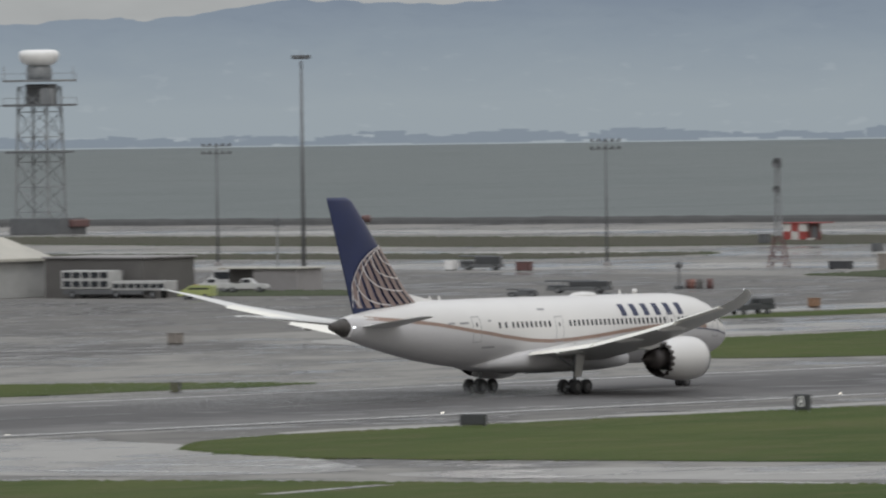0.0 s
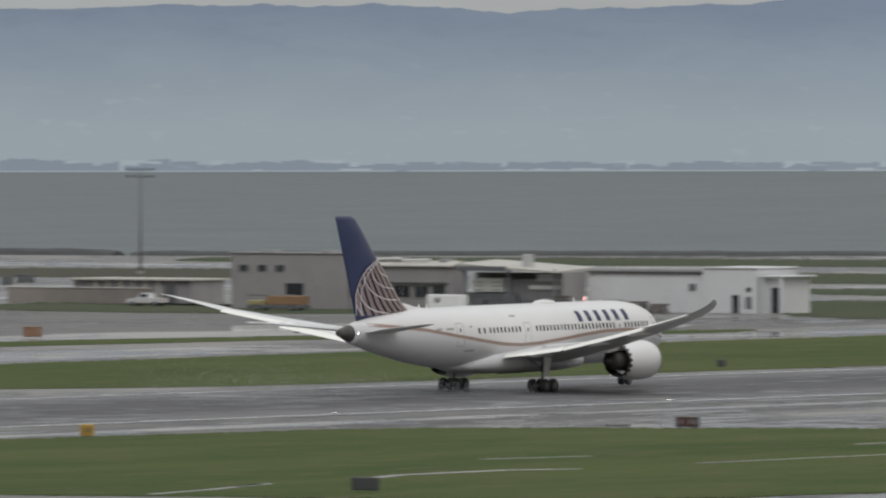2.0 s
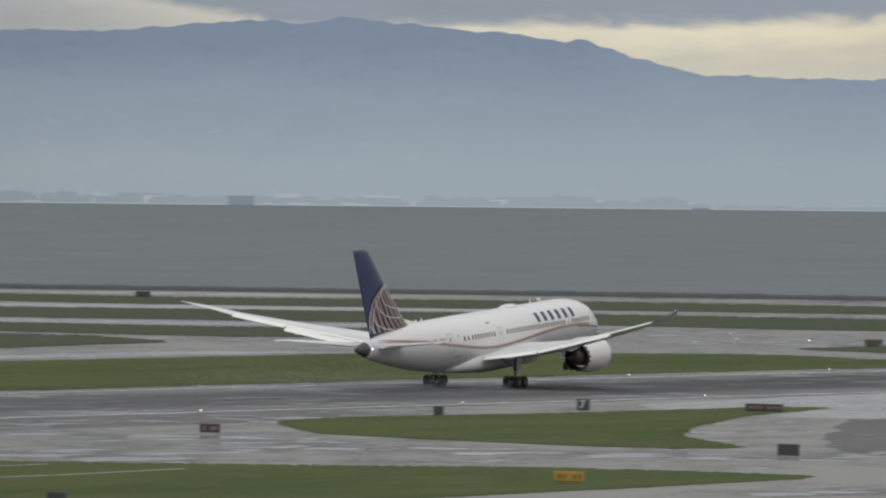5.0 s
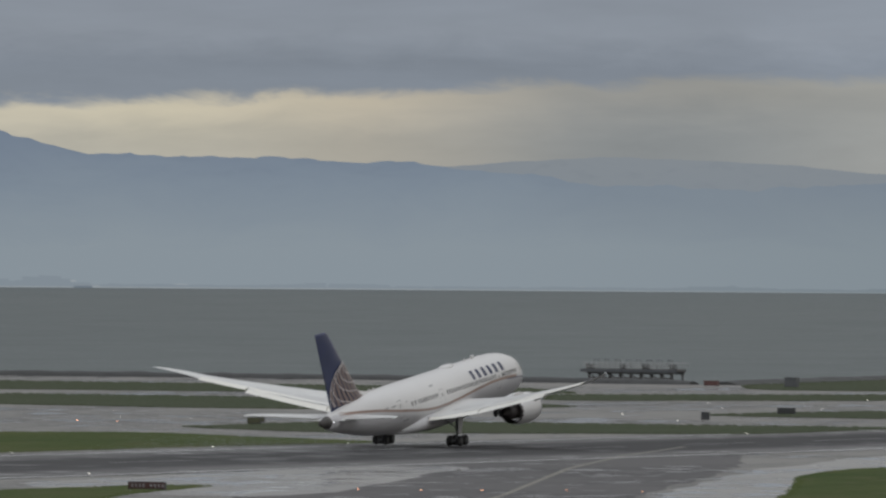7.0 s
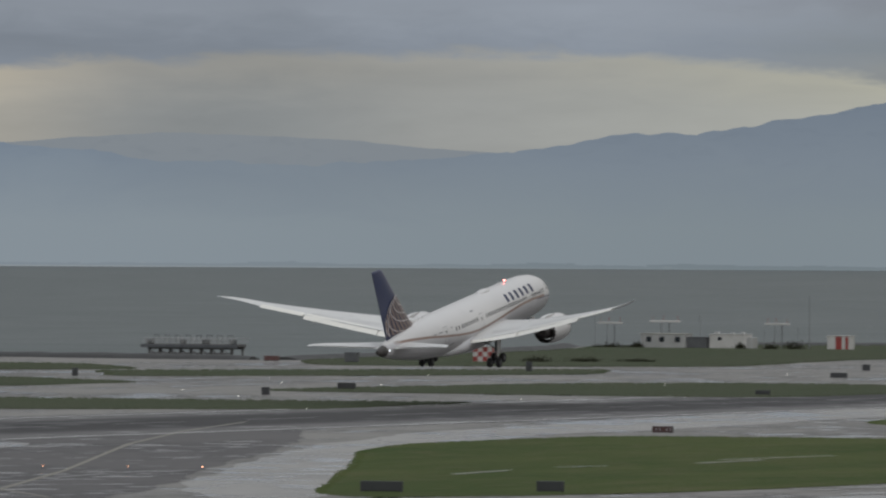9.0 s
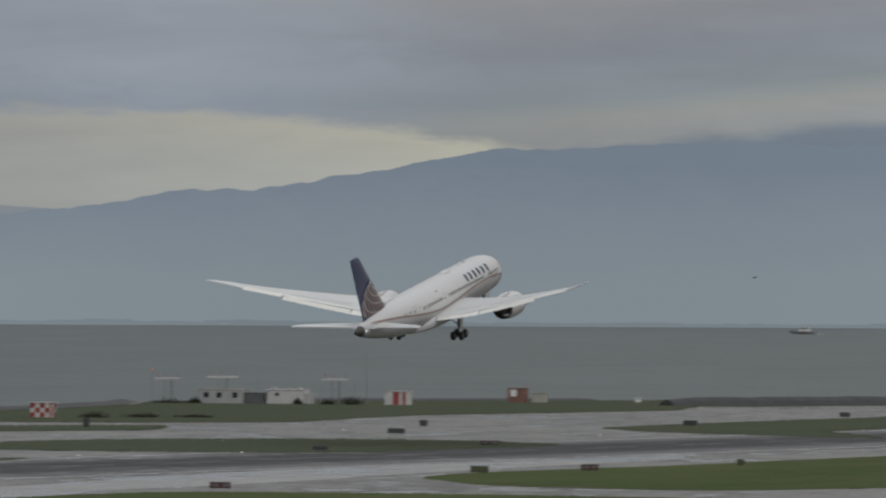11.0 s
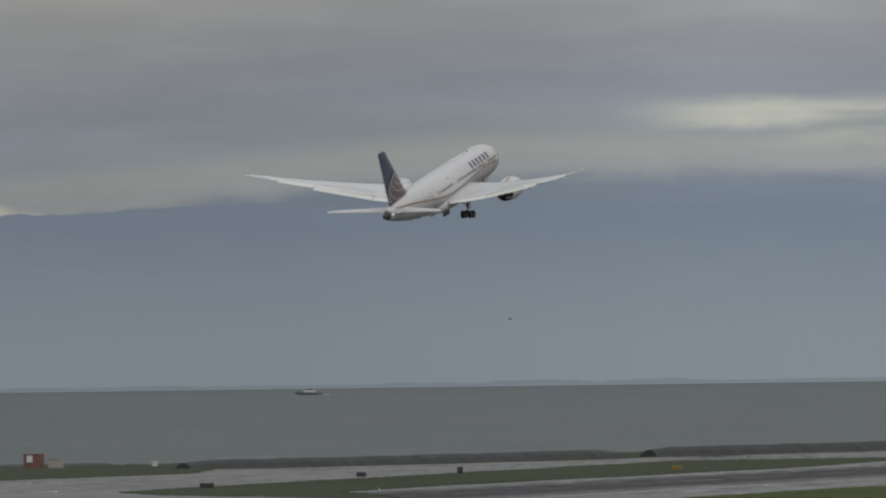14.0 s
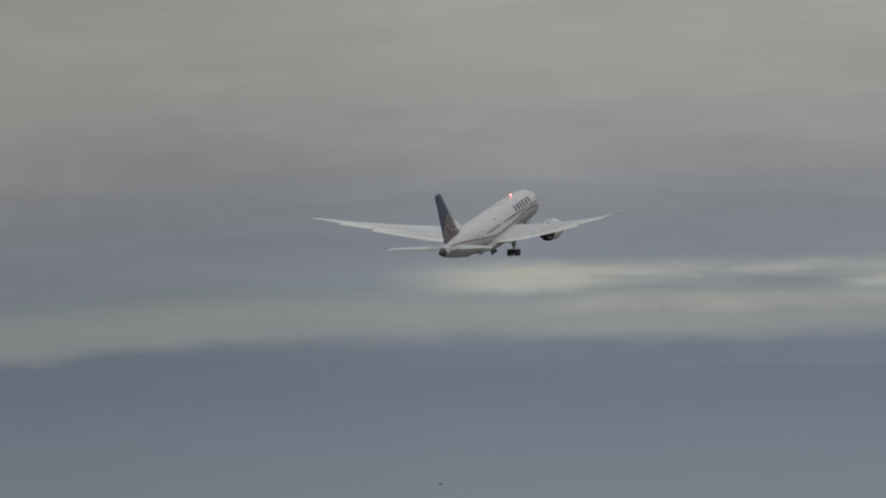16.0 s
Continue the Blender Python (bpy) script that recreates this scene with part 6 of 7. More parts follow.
def build_light_pier():
    """Platform on piles in the bay that carries approach lights."""
    t = thing("approach_light_pier", "grey timber platform on piles carrying approach lights", "pier", m=pose(1820.8, 834.2, -0.6, 0, 0, 0))
    part("deck", rounded(0.05, (-3.0, 3.0, -8.4, 8.4, 1.75, 2.25)), M_DARK_WALL, t, "weathered dark deck")
    part("fascia", boxes((-3.1, -3.0, -9.4, 9.4, 1.65, 2.2)), M_DARK_STEEL, t, "dark fascia board along the deck")
    for x in (-2.6, 2.3):
        part("beam", boxes((x, x + 0.3, -8.3, 8.3, 1.35, 1.75)), M_DARK_WALL, t)
    part("lower_walkway", boxes((-2.9, -1.6, -7.6, 7.6, 0.55, 0.75)), M_DARK_WALL, t)
    for i in range(9):
        y = -8.0 + i * 2.0
        for x in (-2.4, 2.4):
            part("pile", rods(((x, y, -0.3), (x, y, 1.6), 0.2, 8)), M_DARK_WALL, t)
        if i < 8:
            part("brace", rods(((-2.5, y, 0.1), (-2.5, y + 2.0, 1.5), 0.08, 6)), M_DARK_WALL, t)
    for i in range(18):
        part("rail_post", rods(((-2.9, -8.2 + i * 0.965, 2.2), (-2.9, -8.2 + i * 0.965, 3.35), 0.06, 6)), M_HUT_GREY, t)
    for z in (2.55, 2.8, 3.05, 3.35):
        part("rail", rods(((-2.9, -9.0, z), (-2.9, 9.0, z), 0.05, 6)), M_HUT_GREY, t, "pale guard rail")
    for z in (2.7, 3.3):
        part("rail", rods(((2.9, -9.0, z), (2.9, 9.0, z), 0.05, 6)), M_HUT_GREY, t, "pale guard rail")
    for y, w in ((-8.3, 0.6), (-3.0, 0.7), (1.5, 0.5), (7.9, 0.7)):
        part("control_box", rounded(0.04, (-2.6, -2.0, y - w, y + w, 2.25, 3.15)), M_DARK_STEEL, t, "weathered control box")
    for i in range(8):
        y = -7.4 + i * 2.05
        for d in (-0.45, 0.45):
            part("light_stand", rods(((-1.5, y + d, 2.2), (-1.5, y + d, 3.8), 0.06, 6)), M_STEEL, t)
        part("lamp_bar", rounded(0.03, (-1.7, -1.3, y - 0.6, y + 0.6, 3.75, 3.92)), M_STEEL, t)


build_light_pier()

# ---------------------------------------------------------------- service buildings on the far apron


def wall_windows(b, x, rows):
    for y0, y1, z0, z1 in rows:
        w = part("window", boxes((x - 0.02, x + 0.10, y0, y1, z0, z1)), M_CAR_GLASS, b, "dark window")
        part("window_frame", boxes((x - 0.07, x, y0 - 0.10, y1 + 0.10, z1, z1 + 0.10), (x - 0.07, x, y0 - 0.10, y1 + 0.10, z0 - 0.12, z0), (x - 0.07, x, y0 - 0.10, y0, z0, z1), (x - 0.07, x, y1, y1 + 0.10, z0, z1),
                                   (x - 0.05, x, (y0 + y1) / 2 - 0.04, (y0 + y1) / 2 + 0.04, z0, z1)), M_GREY_WALL, w)


def build_main_block():
    b = thing("service_building", "grey flat-roofed airfield service building with dark windows", "building")
    part("tall_wall", rounded(0.06, (1225, 1229, 844.2, 863, 0, 7.3)), M_GREY_WALL, b, "grey stucco wall")
    part("low_wall", rounded(0.06, (1225.3, 1228.6, 827.8, 844.1, 0, 5.7)), M_GREY_WALL, b, "grey stucco wall")
    part("roof", rounded(0.05, (1224.8, 1229.2, 844.0, 863.2, 7.3, 7.5)), M_GREY_WALL, b)
    bm = bmesh.new()
    rings = [[Vector((x, y, z)) for x, z in ((1224.9, 5.72), (1228.9, 5.72), (1228.9, 6.35), (1227.0, 6.5), (1224.9, 5.9))] for y in (827.5, 844.1)]
    loft(bm, rings)
    part("sloped_roof", bm, M_BEIGE, b, "pale wet sloping roof")
    wall_windows(b, 1225, [(860.3, 861.7, 4.9, 5.8), (857.3, 858.7, 4.9, 5.8), (854.4, 855.8, 4.9, 5.8)])
    wall_windows(b, 1225.3, [(841.9, 844.0, 1.7, 3.2), (837.9, 841.1, 1.7, 3.2), (834.5, 837.2, 1.7, 3.2), (831.6, 833.8, 1.7, 3.2), (829.0, 830.9, 1.9, 3.3)])
    d = part("roller_door", boxes((1224.93, 1225.05, 851.4, 854.2, 0.9, 3.4)), M_CAR_GLASS, b, "dark roller door")
    part("canopy_strip", boxes((1224.9, 1225.3, 828.6, 844.1, 3.55, 3.68)), M_DARK_WALL, b)
    for y0, y1, z in ((836.5, 841.6, 6.75), (832.0, 836.3, 6.62)):
        part("roof_duct", rods(((1226.2, y0, z), (1226.2, y1, z - 0.08), 0.16, 8)), M_HUT_PALE, b, "pale roof duct")
    for y, w in ((858, 2.2), (848.5, 1.6), (839, 4.6), (830, 1.2)):
        part("roof_unit", rounded(0.05, (1226.2, 1228.3, y - w / 2, y + w / 2, 6.1 if y < 843 else 7.45, 6.75 if y < 843 else 7.75)), M_GREY_WALL, b, "grey rooftop plant box")


def build_canopy():
    b = thing("open_hangar", "open-fronted maintenance shed with a pale overhanging roof", "hangar")
    bm = bmesh.new()
    rings = [[Vector((x, y, z)) for y, z in ((822.9, 6.0 + k), (807.4, 5.1 + k), (807.4, 5.35 + k), (822.9, 6.3 + k))] for x, k in ((1219, 0.0), (1228.5, 0.45))]
    loft(bm, rings)
    part("roof", bm, M_BEIGE, b, "pale sloping roof")
    part("roof_vent", rounded(0.04, (1221.4, 1222.6, 813.2, 814.3, 5.6, 7.5)), M_HUT_GREY, b, "grey roof vent box")
    # back wall coloured dark for the shade inside the shed
    part("back_wall", boxes((1223, 1223.5, 807.7, 822.6, 0, 5.1)), M_DARK_WALL, b)
    part("side_wall", boxes((1220.5, 1225.9, 807.3, 807.6, 0, 5.2)), M_GREY_WALL, b)
    part("inner_block", rounded(0.05, (1220.8, 1222.9, 808, 816.2, 0.9, 4.3)), M_DARK_STUCCO, b, "dark grey block inside the shed")
    part("upper_panel", boxes((1220.6, 1220.78, 808.1, 811.4, 4.05, 5.0)), M_HUT_GREY, b, "pale panel under the eaves")
    part("light_strip", boxes((1220.6, 1220.78, 808.1, 812.6, 3.0, 3.5)), M_HUT_PALE, b, "white strip along the block")
    for y0, y1 in ((808.3, 810.6), (813.1, 814.2)):
        part("low_panel", rounded(0.03, (1220.5, 1220.9, y0, y1, 0.1, 0.88)), M_HUT_PALE, b, "white low panel")
    part("fascia", boxes((1218.75, 1218.97, 815.2, 822.9, 5.35, 5.95)), M_DARK_STEEL, b, "dark roof fascia")
    part("dark_bay", rounded(0.04, (1220.6, 1222.9, 814.5, 822.4, 0, 2.5)), M_DARK_STEEL, b, "dark bay below the office")
    o = part("white_office", rounded(0.05, (1220.4, 1222.9, 816.6, 821.3, 2.6, 4.4)), M_HUT_PALE, b, "white box office under the roof")
    for y0, y1 in ((817.0, 818.3), (819.8, 821.0)):
        for z0 in (2.8, 3.3, 3.8):
            part("slat", boxes((1220.34, 1220.39, y0, y1, z0, z0 + 0.12)), M_GREY_WALL, o)
    for y in (822.2, 815.4, 808.2):
        part("post", boxes((1220, 1220.35, y, y + 0.35, 0, 5.6)), M_STEEL, b)
    for i in range(5):
        y = 809.0 + i * 2.5
        part("stored_crate", rounded(0.05, (1219.6, 1220.3, y, y + 2.0, 0, 1.2 + 0.5 * ((i * 7) % 3))), M_DARK_STEEL, b, "dark stored equipment")


def build_white_hall():
    b = thing("white_hall", "long white windowless hall with a scalloped roof edge", "building")
    part("wall", rounded(0.05, (1226, 1236, 789.2, 806.9, 0, 5.2)), M_HALL, b, "white painted wall")
    part("roof", rounded(0.05, (1225.7, 1236.3, 789.0, 807.2, 5.2, 5.4)), M_DARK_WALL, b)
    for i in range(23):
        y = 789.2 + i * 0.78
        part("roof_scallop", boxes((1225.75, 1225.97, y, y + 0.42, 4.95, 5.2)), M_DARK_WALL, b)
    part("vent", rounded(0.03, (1225.85, 1226.05, 790.4, 791.4, 2.9, 3.8)), M_DARK_STEEL, b, "round dark wall vent")
    w = thing("white_annex", "white flat-roofed annex beside the hall", "building")
    part("wall", rounded(0.05, (1225.4, 1235, 780.6, 789.0, 0, 5.8)), M_HALL, w, "white painted wall")
    part("roof", rounded(0.04, (1225.2, 1235.2, 780.4, 788.9, 5.8, 6.0)), M_HALL, w)
    part("door", boxes((1225.3, 1225.5, 783.4, 784.4, 0.1, 2.4)), M_CAR_GLASS, w, "dark door")
    part("small_window", boxes((1225.3, 1225.5, 781.6, 782.2, 2.8, 3.4)), M_CAR_GLASS, w)
    part("vent", boxes((1225.3, 1225.5, 781.5, 782.3, 0.6, 2.2)), M_DARK_STEEL, w)
    a = thing("white_porch", "white open porch with corner posts", "porch")
    part("wall", rounded(0.04, (1226, 1233, 777.4, 780.4, 0, 4.7)), M_HALL, a)
    part("roof", rounded(0.04, (1225.2, 1233.4, 776.6, 780.3, 4.7, 4.95)), M_HALL, a)
    for y in (776.8, 779.6):
        part("post", boxes((1225.3, 1225.7, y, y + 0.4, 0, 4.7)), M_HALL, a)
    part("dark_doorway", boxes((1225.9, 1226.1, 777.6, 778.8, 0.1, 3.4)), M_CAR_GLASS, a, "dark glazed doorway")


def build_low_blocks():
    b = thing("boundary_wall", "long tan block wall along the apron", "wall")
    part("wall", rounded(0.04, (1245, 1245.6, 890.9, 914.5, 0, 2.1)), M_TAN, b)
    part("coping", rounded(0.02, (1244.9, 1245.7, 890.8, 914.6, 2.1, 2.22)), M_BEIGE, b)
    c = thing("low_building", "low grey building with a flat pale roof", "building")
    part("wall", rounded(0.05, (1250, 1258, 887.4, 907, 0, 3.1)), M_GREY_WALL, c)
    part("roof", rounded(0.05, (1249.4, 1258.6, 887.0, 907.4, 3.1, 3.4)), M_BEIGE, c, "pale flat roof")
    part("door", boxes((1249.9, 1250.1, 889.8, 891.6, 0, 2.6)), M_DARK_STEEL, c, "dark doorway")
    for i in range(6):
        y = 903 - i * 2.1
        part("pilaster", boxes((1249.75, 1250.05, y, y + 0.4, 0, 3.1)), M_BEIGE, c)
    d = thing("dark_depot", "dark brown flat-roofed depot wall beside the apron", "building")
    part("wall", rounded(0.05, (1078, 1088, 905.2, 921.3, 0, 4.9)), M_DARK_WALL, d)
    part("roof", rounded(0.05, (1077.7, 1088.3, 904.9, 921.6, 4.9, 5.15)), M_GREY_WALL, d)
    e = thing("corner_building", "grey building with a pale hipped roof", "building")
    part("wall", rounded(0.05, (1071, 1082, 924.7, 942, 0, 4.6)), M_HUT_GREY, e)
    bm = bmesh.new()
    rings = [[Vector((x, y, 4.6)) for x, y in ((1070, 923.9), (1083, 923.9), (1083, 943), (1070, 943))], [Vector((x, y, 4.95)) for x, y in ((1070, 923.9), (1083, 923.9), (1083, 943), (1070, 943))], [Vector((x, y, 7.6)) for x, y in ((1075, 929), (1079, 929), (1079, 938), (1075, 938))]]
    loft(bm, rings)
    part("roof", bm, M_BEIGE, e, "pale hipped roof")
    part("wall_column", boxes((1070.7, 1071.1, 926.5, 927.6, 0, 4.5)), M_STEEL, e)
    f = thing("low_shed", "low grey shed with a pale flat roof", "shed")
    part("wall", rounded(0.04, (1118, 1123, 913.1, 920.5, 0, 2.75)), M_GREY_WALL, f)
    part("roof", rounded(0.03, (1117.7, 1123.3, 912.8, 926, 2.75, 2.95)), M_BEIGE, f)
    part("dark_bay", rounded(0.04, (1119.5, 1123, 920.6, 925.7, 0, 2.7)), M_DARK_WALL, f)


build_main_block()
build_canopy()
build_white_hall()
build_low_blocks()
c = thing("white_container", "white box container with a small dark vent", "container", m=pose(1205, 815, 0))
part("body", rounded(0.04, (-0.9, 0.9, -2.7, 2.5, 0.0, 2.5)), M_WHITE, c)
part("vent", boxes((-0.94, -0.88, 0.5, 1.2, 1.5, 2.1)), M_DARK_STEEL, c)
for i, (x, y, w, hgt) in enumerate(((1216, 804.6, 2.0, 2.3), (1217, 800.9, 3.0, 1.5), (1218, 798.0, 2.8, 1.8), (1219, 795.0, 3.1, 1.6), (1220, 792.2, 2.4, 1.3))):
    p = thing("pallet_stack", "brown stacked pallets and drums beside the hall", "pallets", "stacks by the hall", pose(x, y, 0))
    n = 5
    for k in range(n):
        a, z = 0.07 * ((i * 3 + k * 5) % 4), hgt * k / n
        part("pallet", boxes((-0.7, 0.7, -w / 2 + a, w / 2 - 0.09 * k + a / 2, z + hgt / n * 0.2, z + hgt / n * 0.97), (-0.65, -0.5, -w / 2 + a + 0.05, -w / 2 + a + 0.25, z, z + hgt / n * 0.2), (-0.65, -0.5, w / 2 - 0.35 - 0.09 * k, w / 2 - 0.15 - 0.09 * k, z, z + hgt / n * 0.2), (0.5, 0.65, -0.1, 0.1, z, z + hgt / n * 0.2)), M_PALLET if (i + k) % 3 else M_DARK_WALL, p)


# ---------------------------------------------------------------- vehicles


def road_wheel(parent, x, y, r=0.38, w=0.26):
    bm = bmesh.new()
    rings = [[Vector((x + rr * math.cos(2 * math.pi * i / 18), y + d, r + rr * math.sin(2 * math.pi * i / 18))) for i in range(18)] for d, rr in ((-w / 2, r * 0.6), (-w / 2, r * 0.92), (0, r), (w / 2, r * 0.92), (w / 2, r * 0.6))]
    loft(bm, rings)
    t = part("wheel", bm, M_RUBBER, parent)
    part("rim", boxes((x - r * 0.4, x + r * 0.4, y - w / 2 - 0.01, y + w / 2 + 0.01, r * 0.6, r * 1.4)), M_STEEL, t)


def pickup(x, y, yaw, paint, label, loaded=False):
    t = thing("pickup_truck", label, "pickup truck", "", pose(x, y, 0, 0, 0, yaw))
    bm = bmesh.new()
    side = [(-2.8, 0.55), (-2.8, 1.12), (-0.75, 1.15), (1.15, 1.15), (2.55, 1.05), (2.75, 0.9), (2.75, 0.5)]
    loft(bm, [[Vector((a, s, b)) for a, b in side] for s in (-0.95, 0.95)])
    part("body", bm, paint, t)
    bm = bmesh.new()
    cab = [(-0.75, 1.14), (-0.62, 1.78), (0.45, 1.82), (1.2, 1.14)]
    loft(bm, [[Vector((a, s * (0.92 if b < 1.3 else 0.78), b)) for a, b in cab] for s in (-1, 1)])
    part("cab", bm, paint, t)
    for s in (-1, 1):
        part("side_window", boxes((-0.5, 0.55, s * 0.875 - 0.03, s * 0.875 + 0.03, 1.25, 1.68)), M_CAR_GLASS, t)
        for a in (-1.75, 1.75):
            road_wheel(t, a, s * 0.84)
        part("tail_lamp", boxes((-2.83, -2.78, s * 0.8 - 0.1, s * 0.8 + 0.1, 0.8, 1.08)), M_RED, t)
        part("headlamp", boxes((2.70, 2.78, s * 0.72 - 0.14, s * 0.72 + 0.14, 0.72, 0.92)), M_WHITE, t)
    part("bumper", rounded(0.03, (2.68, 2.88, -0.95, 0.95, 0.42, 0.62)), M_STEEL, t)
    if loaded:
        part("bed_cover", rounded(0.1, (-2.75, -0.8, -0.92, 0.92, 1.12, 1.85)), paint, t, "dark bed cover")
    return t


def van(x, y, yaw, paint, label, length=5.0, height=2.1, category="van"):
    t = thing("van", label, category, "", pose(x, y, 0, 0, 0, yaw))
    bm = bmesh.new()
    L = length / 2
    side = [(-L, 0.45), (-L, height - 0.15), (-L + 0.15, height), (L - 1.5, height), (L - 0.6, 1.2), (L, 1.0), (L, 0.45)]
    loft(bm, [[Vector((a, s, b)) for a, b in side] for s in (-0.95, 0.95)])
    part("body", bm, paint, t)
    for s in (-1, 1):
        part("side_glass", boxes((-L + 0.4, L - 1.35, s * 0.95 - 0.02, s * 0.95 + 0.02, 1.25, height - 0.3)), M_CAR_GLASS, t)
        for a in (-L + 0.95, L - 0.95):
            road_wheel(t, a, s * 0.84)
    part("bumper", rounded(0.03, (L - 0.05, L + 0.12, -0.9, 0.9, 0.42, 0.65)), M_DARK_STEEL, t)
    part("roof_bar", boxes((L - 2.2, L - 2.0, -0.6, 0.6, height, height + 0.14)), M_SIGN_YELLOW, t)
    return t


pickup(1007.3, 757.5, 168, M_CAR_DARK, "dark pickup truck driving on the wet apron road", True)
pickup(1231, 881, 95, M_VAN_WHITE, "white pickup truck parked by the low building")
pickup(1108, 919, 124, M_VAN_WHITE, "white pickup truck parked beside the shed")
pickup(1107, 912.4, 300, M_VAN_WHITE, "white pickup truck parked beside the shed")
van(1070.7, 890.4, 110, M_LIME, "lime-yellow airfield van on the apron", 4.4, 1.75)
van(1128, 933, 95, M_VAN_WHITE, "white van parked beside the shed", 5.6, 2.5)


def build_mobile_stairs():
    t = thing("mobile_lounge", "pale grey boxy passenger transporter with rows of windows", "bus", m=pose(1075.6, 908.9, 0, 0, 0, 96))
    part("chassis", rounded(0.05, (-6, 6, -1.3, 1.3, 0.5, 1.2)), M_DARK_STEEL, t)
    part("cabin", rounded(0.08, (-1.2, 6.2, -1.4, 1.4, 1.2, 3.5)), M_HUT_GREY, t, "pale two-level cabin")
    part("rear_body", rounded(0.06, (-9.5, -1.3, -1.3, 1.3, 1.0, 2.2)), M_HUT_GREY, t)
    for s in (-1, 1):
        for i in range(5):
            x = -0.8 + i * 1.38
            for z in (1.45, 2.55):
                part("window", boxes((x, x + 1.1, s * 1.41 - 0.02, s * 1.41 + 0.02, z, z + 0.75)), M_CAR_GLASS, t)
        for i in range(7):
            x = -9.2 + i * 1.12
            part("window", boxes((x, x + 0.9, s * 1.31 - 0.02, s * 1.31 + 0.02, 1.3, 1.85)), M_CAR_GLASS, t)
        for x in (-7.5, -2.0, 4.6):
            road_wheel(t, x, s * 1.2, 0.5, 0.32)


build_mobile_stairs()


def machine(x, y, yaw, lx, ly, h, paint, label, category="machine", paint_2=None):
    t = thing("service_machine", label, category, "", pose(x, y, 0, 0, 0, yaw))
    part("chassis", rounded(0.05, (-lx / 2, lx / 2, -ly / 2, ly / 2, 0.35, 0.8)), M_DARK_STEEL, t)
    part("body", rounded(0.08, (-lx / 2 + 0.2, lx * 0.15, -ly / 2 + 0.1, ly / 2 - 0.1, 0.8, h)), paint, t)
    part("hopper", rounded(0.08, (lx * 0.2, lx / 2 - 0.1, -ly / 2 + 0.1, ly / 2 - 0.1, 0.8, h * 0.7)), paint_2 or paint, t)
    part("boom", rods(((-lx * 0.3, 0, h), (lx * 0.55, 0, h * 1.05), 0.12, 8)), M_DARK_STEEL, t)
    for s in (-1, 1):
        for a in (-lx * 0.32, lx * 0.32):
            road_wheel(t, a, s * (ly / 2 - 0.1), 0.42, 0.3)


machine(1213, 847, 95, 8.4, 2.4, 2.0, M_LOADER, "worn yellow loader parked by the service building", "loader", M_LOADER_HOOD)
machine(1242, 981, 118, 6.0, 2.3, 1.9, M_CAR_DARK, "dark tanker truck on the apron", "truck")
machine(1107, 859, 118, 8.0, 2.4, 1.5, M_CAR_DARK, "dark trailer unit parked on the apron", "trailer")
machine(1079, 846, 118, 3.6, 1.8, 1.1, M_DARK_STEEL, "dark tow tractor on the apron", "tractor")
m = thing("sensor_mast", "slim dark weather mast with a round head", "mast", m=pose(1130, 861, 0))
part("base", rounded(0.04, (-0.4, 0.4, -0.5, 0.5, 0, 0.4)), M_DARK_STEEL, m)
part("pole", rods(((0, 0, 0.3), (0, 0, 2.9), 0.11, 8)), M_DARK_STEEL, m)
bm = bmesh.new()
turned(bm, [(2.55, 0.12), (2.7, 0.42), (3.1, 0.46), (3.4, 0.34), (3.5, 0.08)], 12, "z")
part("head", bm, M_DARK_STEEL, m, "dark round sensor head", True)
for x, y, r, h, paint in ((1131, 860.2, 0.42, 1.15, M_DULL_RED), (1130.5, 859.3, 0.42, 1.2, M_DUSTY_RED), (1131, 858.5, 0.40, 1.0, M_DULL_RED), (1130, 857.7, 0.38, 1.2, M_DARK_WALL), (1131, 856.9, 0.42, 1.25, M_DULL_RED)):
    d = thing("drum", "dull red and brown steel drum on the apron", "drum", "drums by the mast", pose(x, y, 0))
    bm = bmesh.new()
    turned(bm, [(0.0, r * 0.9), (0.03, r), (h * 0.33, r), (h * 0.35, r * 1.05), (h * 0.37, r), (h * 0.65, r), (h * 0.67, r * 1.05), (h * 0.69, r), (h - 0.03, r), (h, r * 0.9)], 14, "z")
    part("shell", bm, paint, d, "", True)
    part("bung", rods(((r * 0.5, 0, h - 0.01), (r * 0.5, 0, h + 0.05), 0.07, 8)), M_DARK_STEEL, d)
machine(1086, 875, 118, 3.8, 1.8, 2.0, M_DULL_RED, "red wheeled fire cart on the apron", "cart")
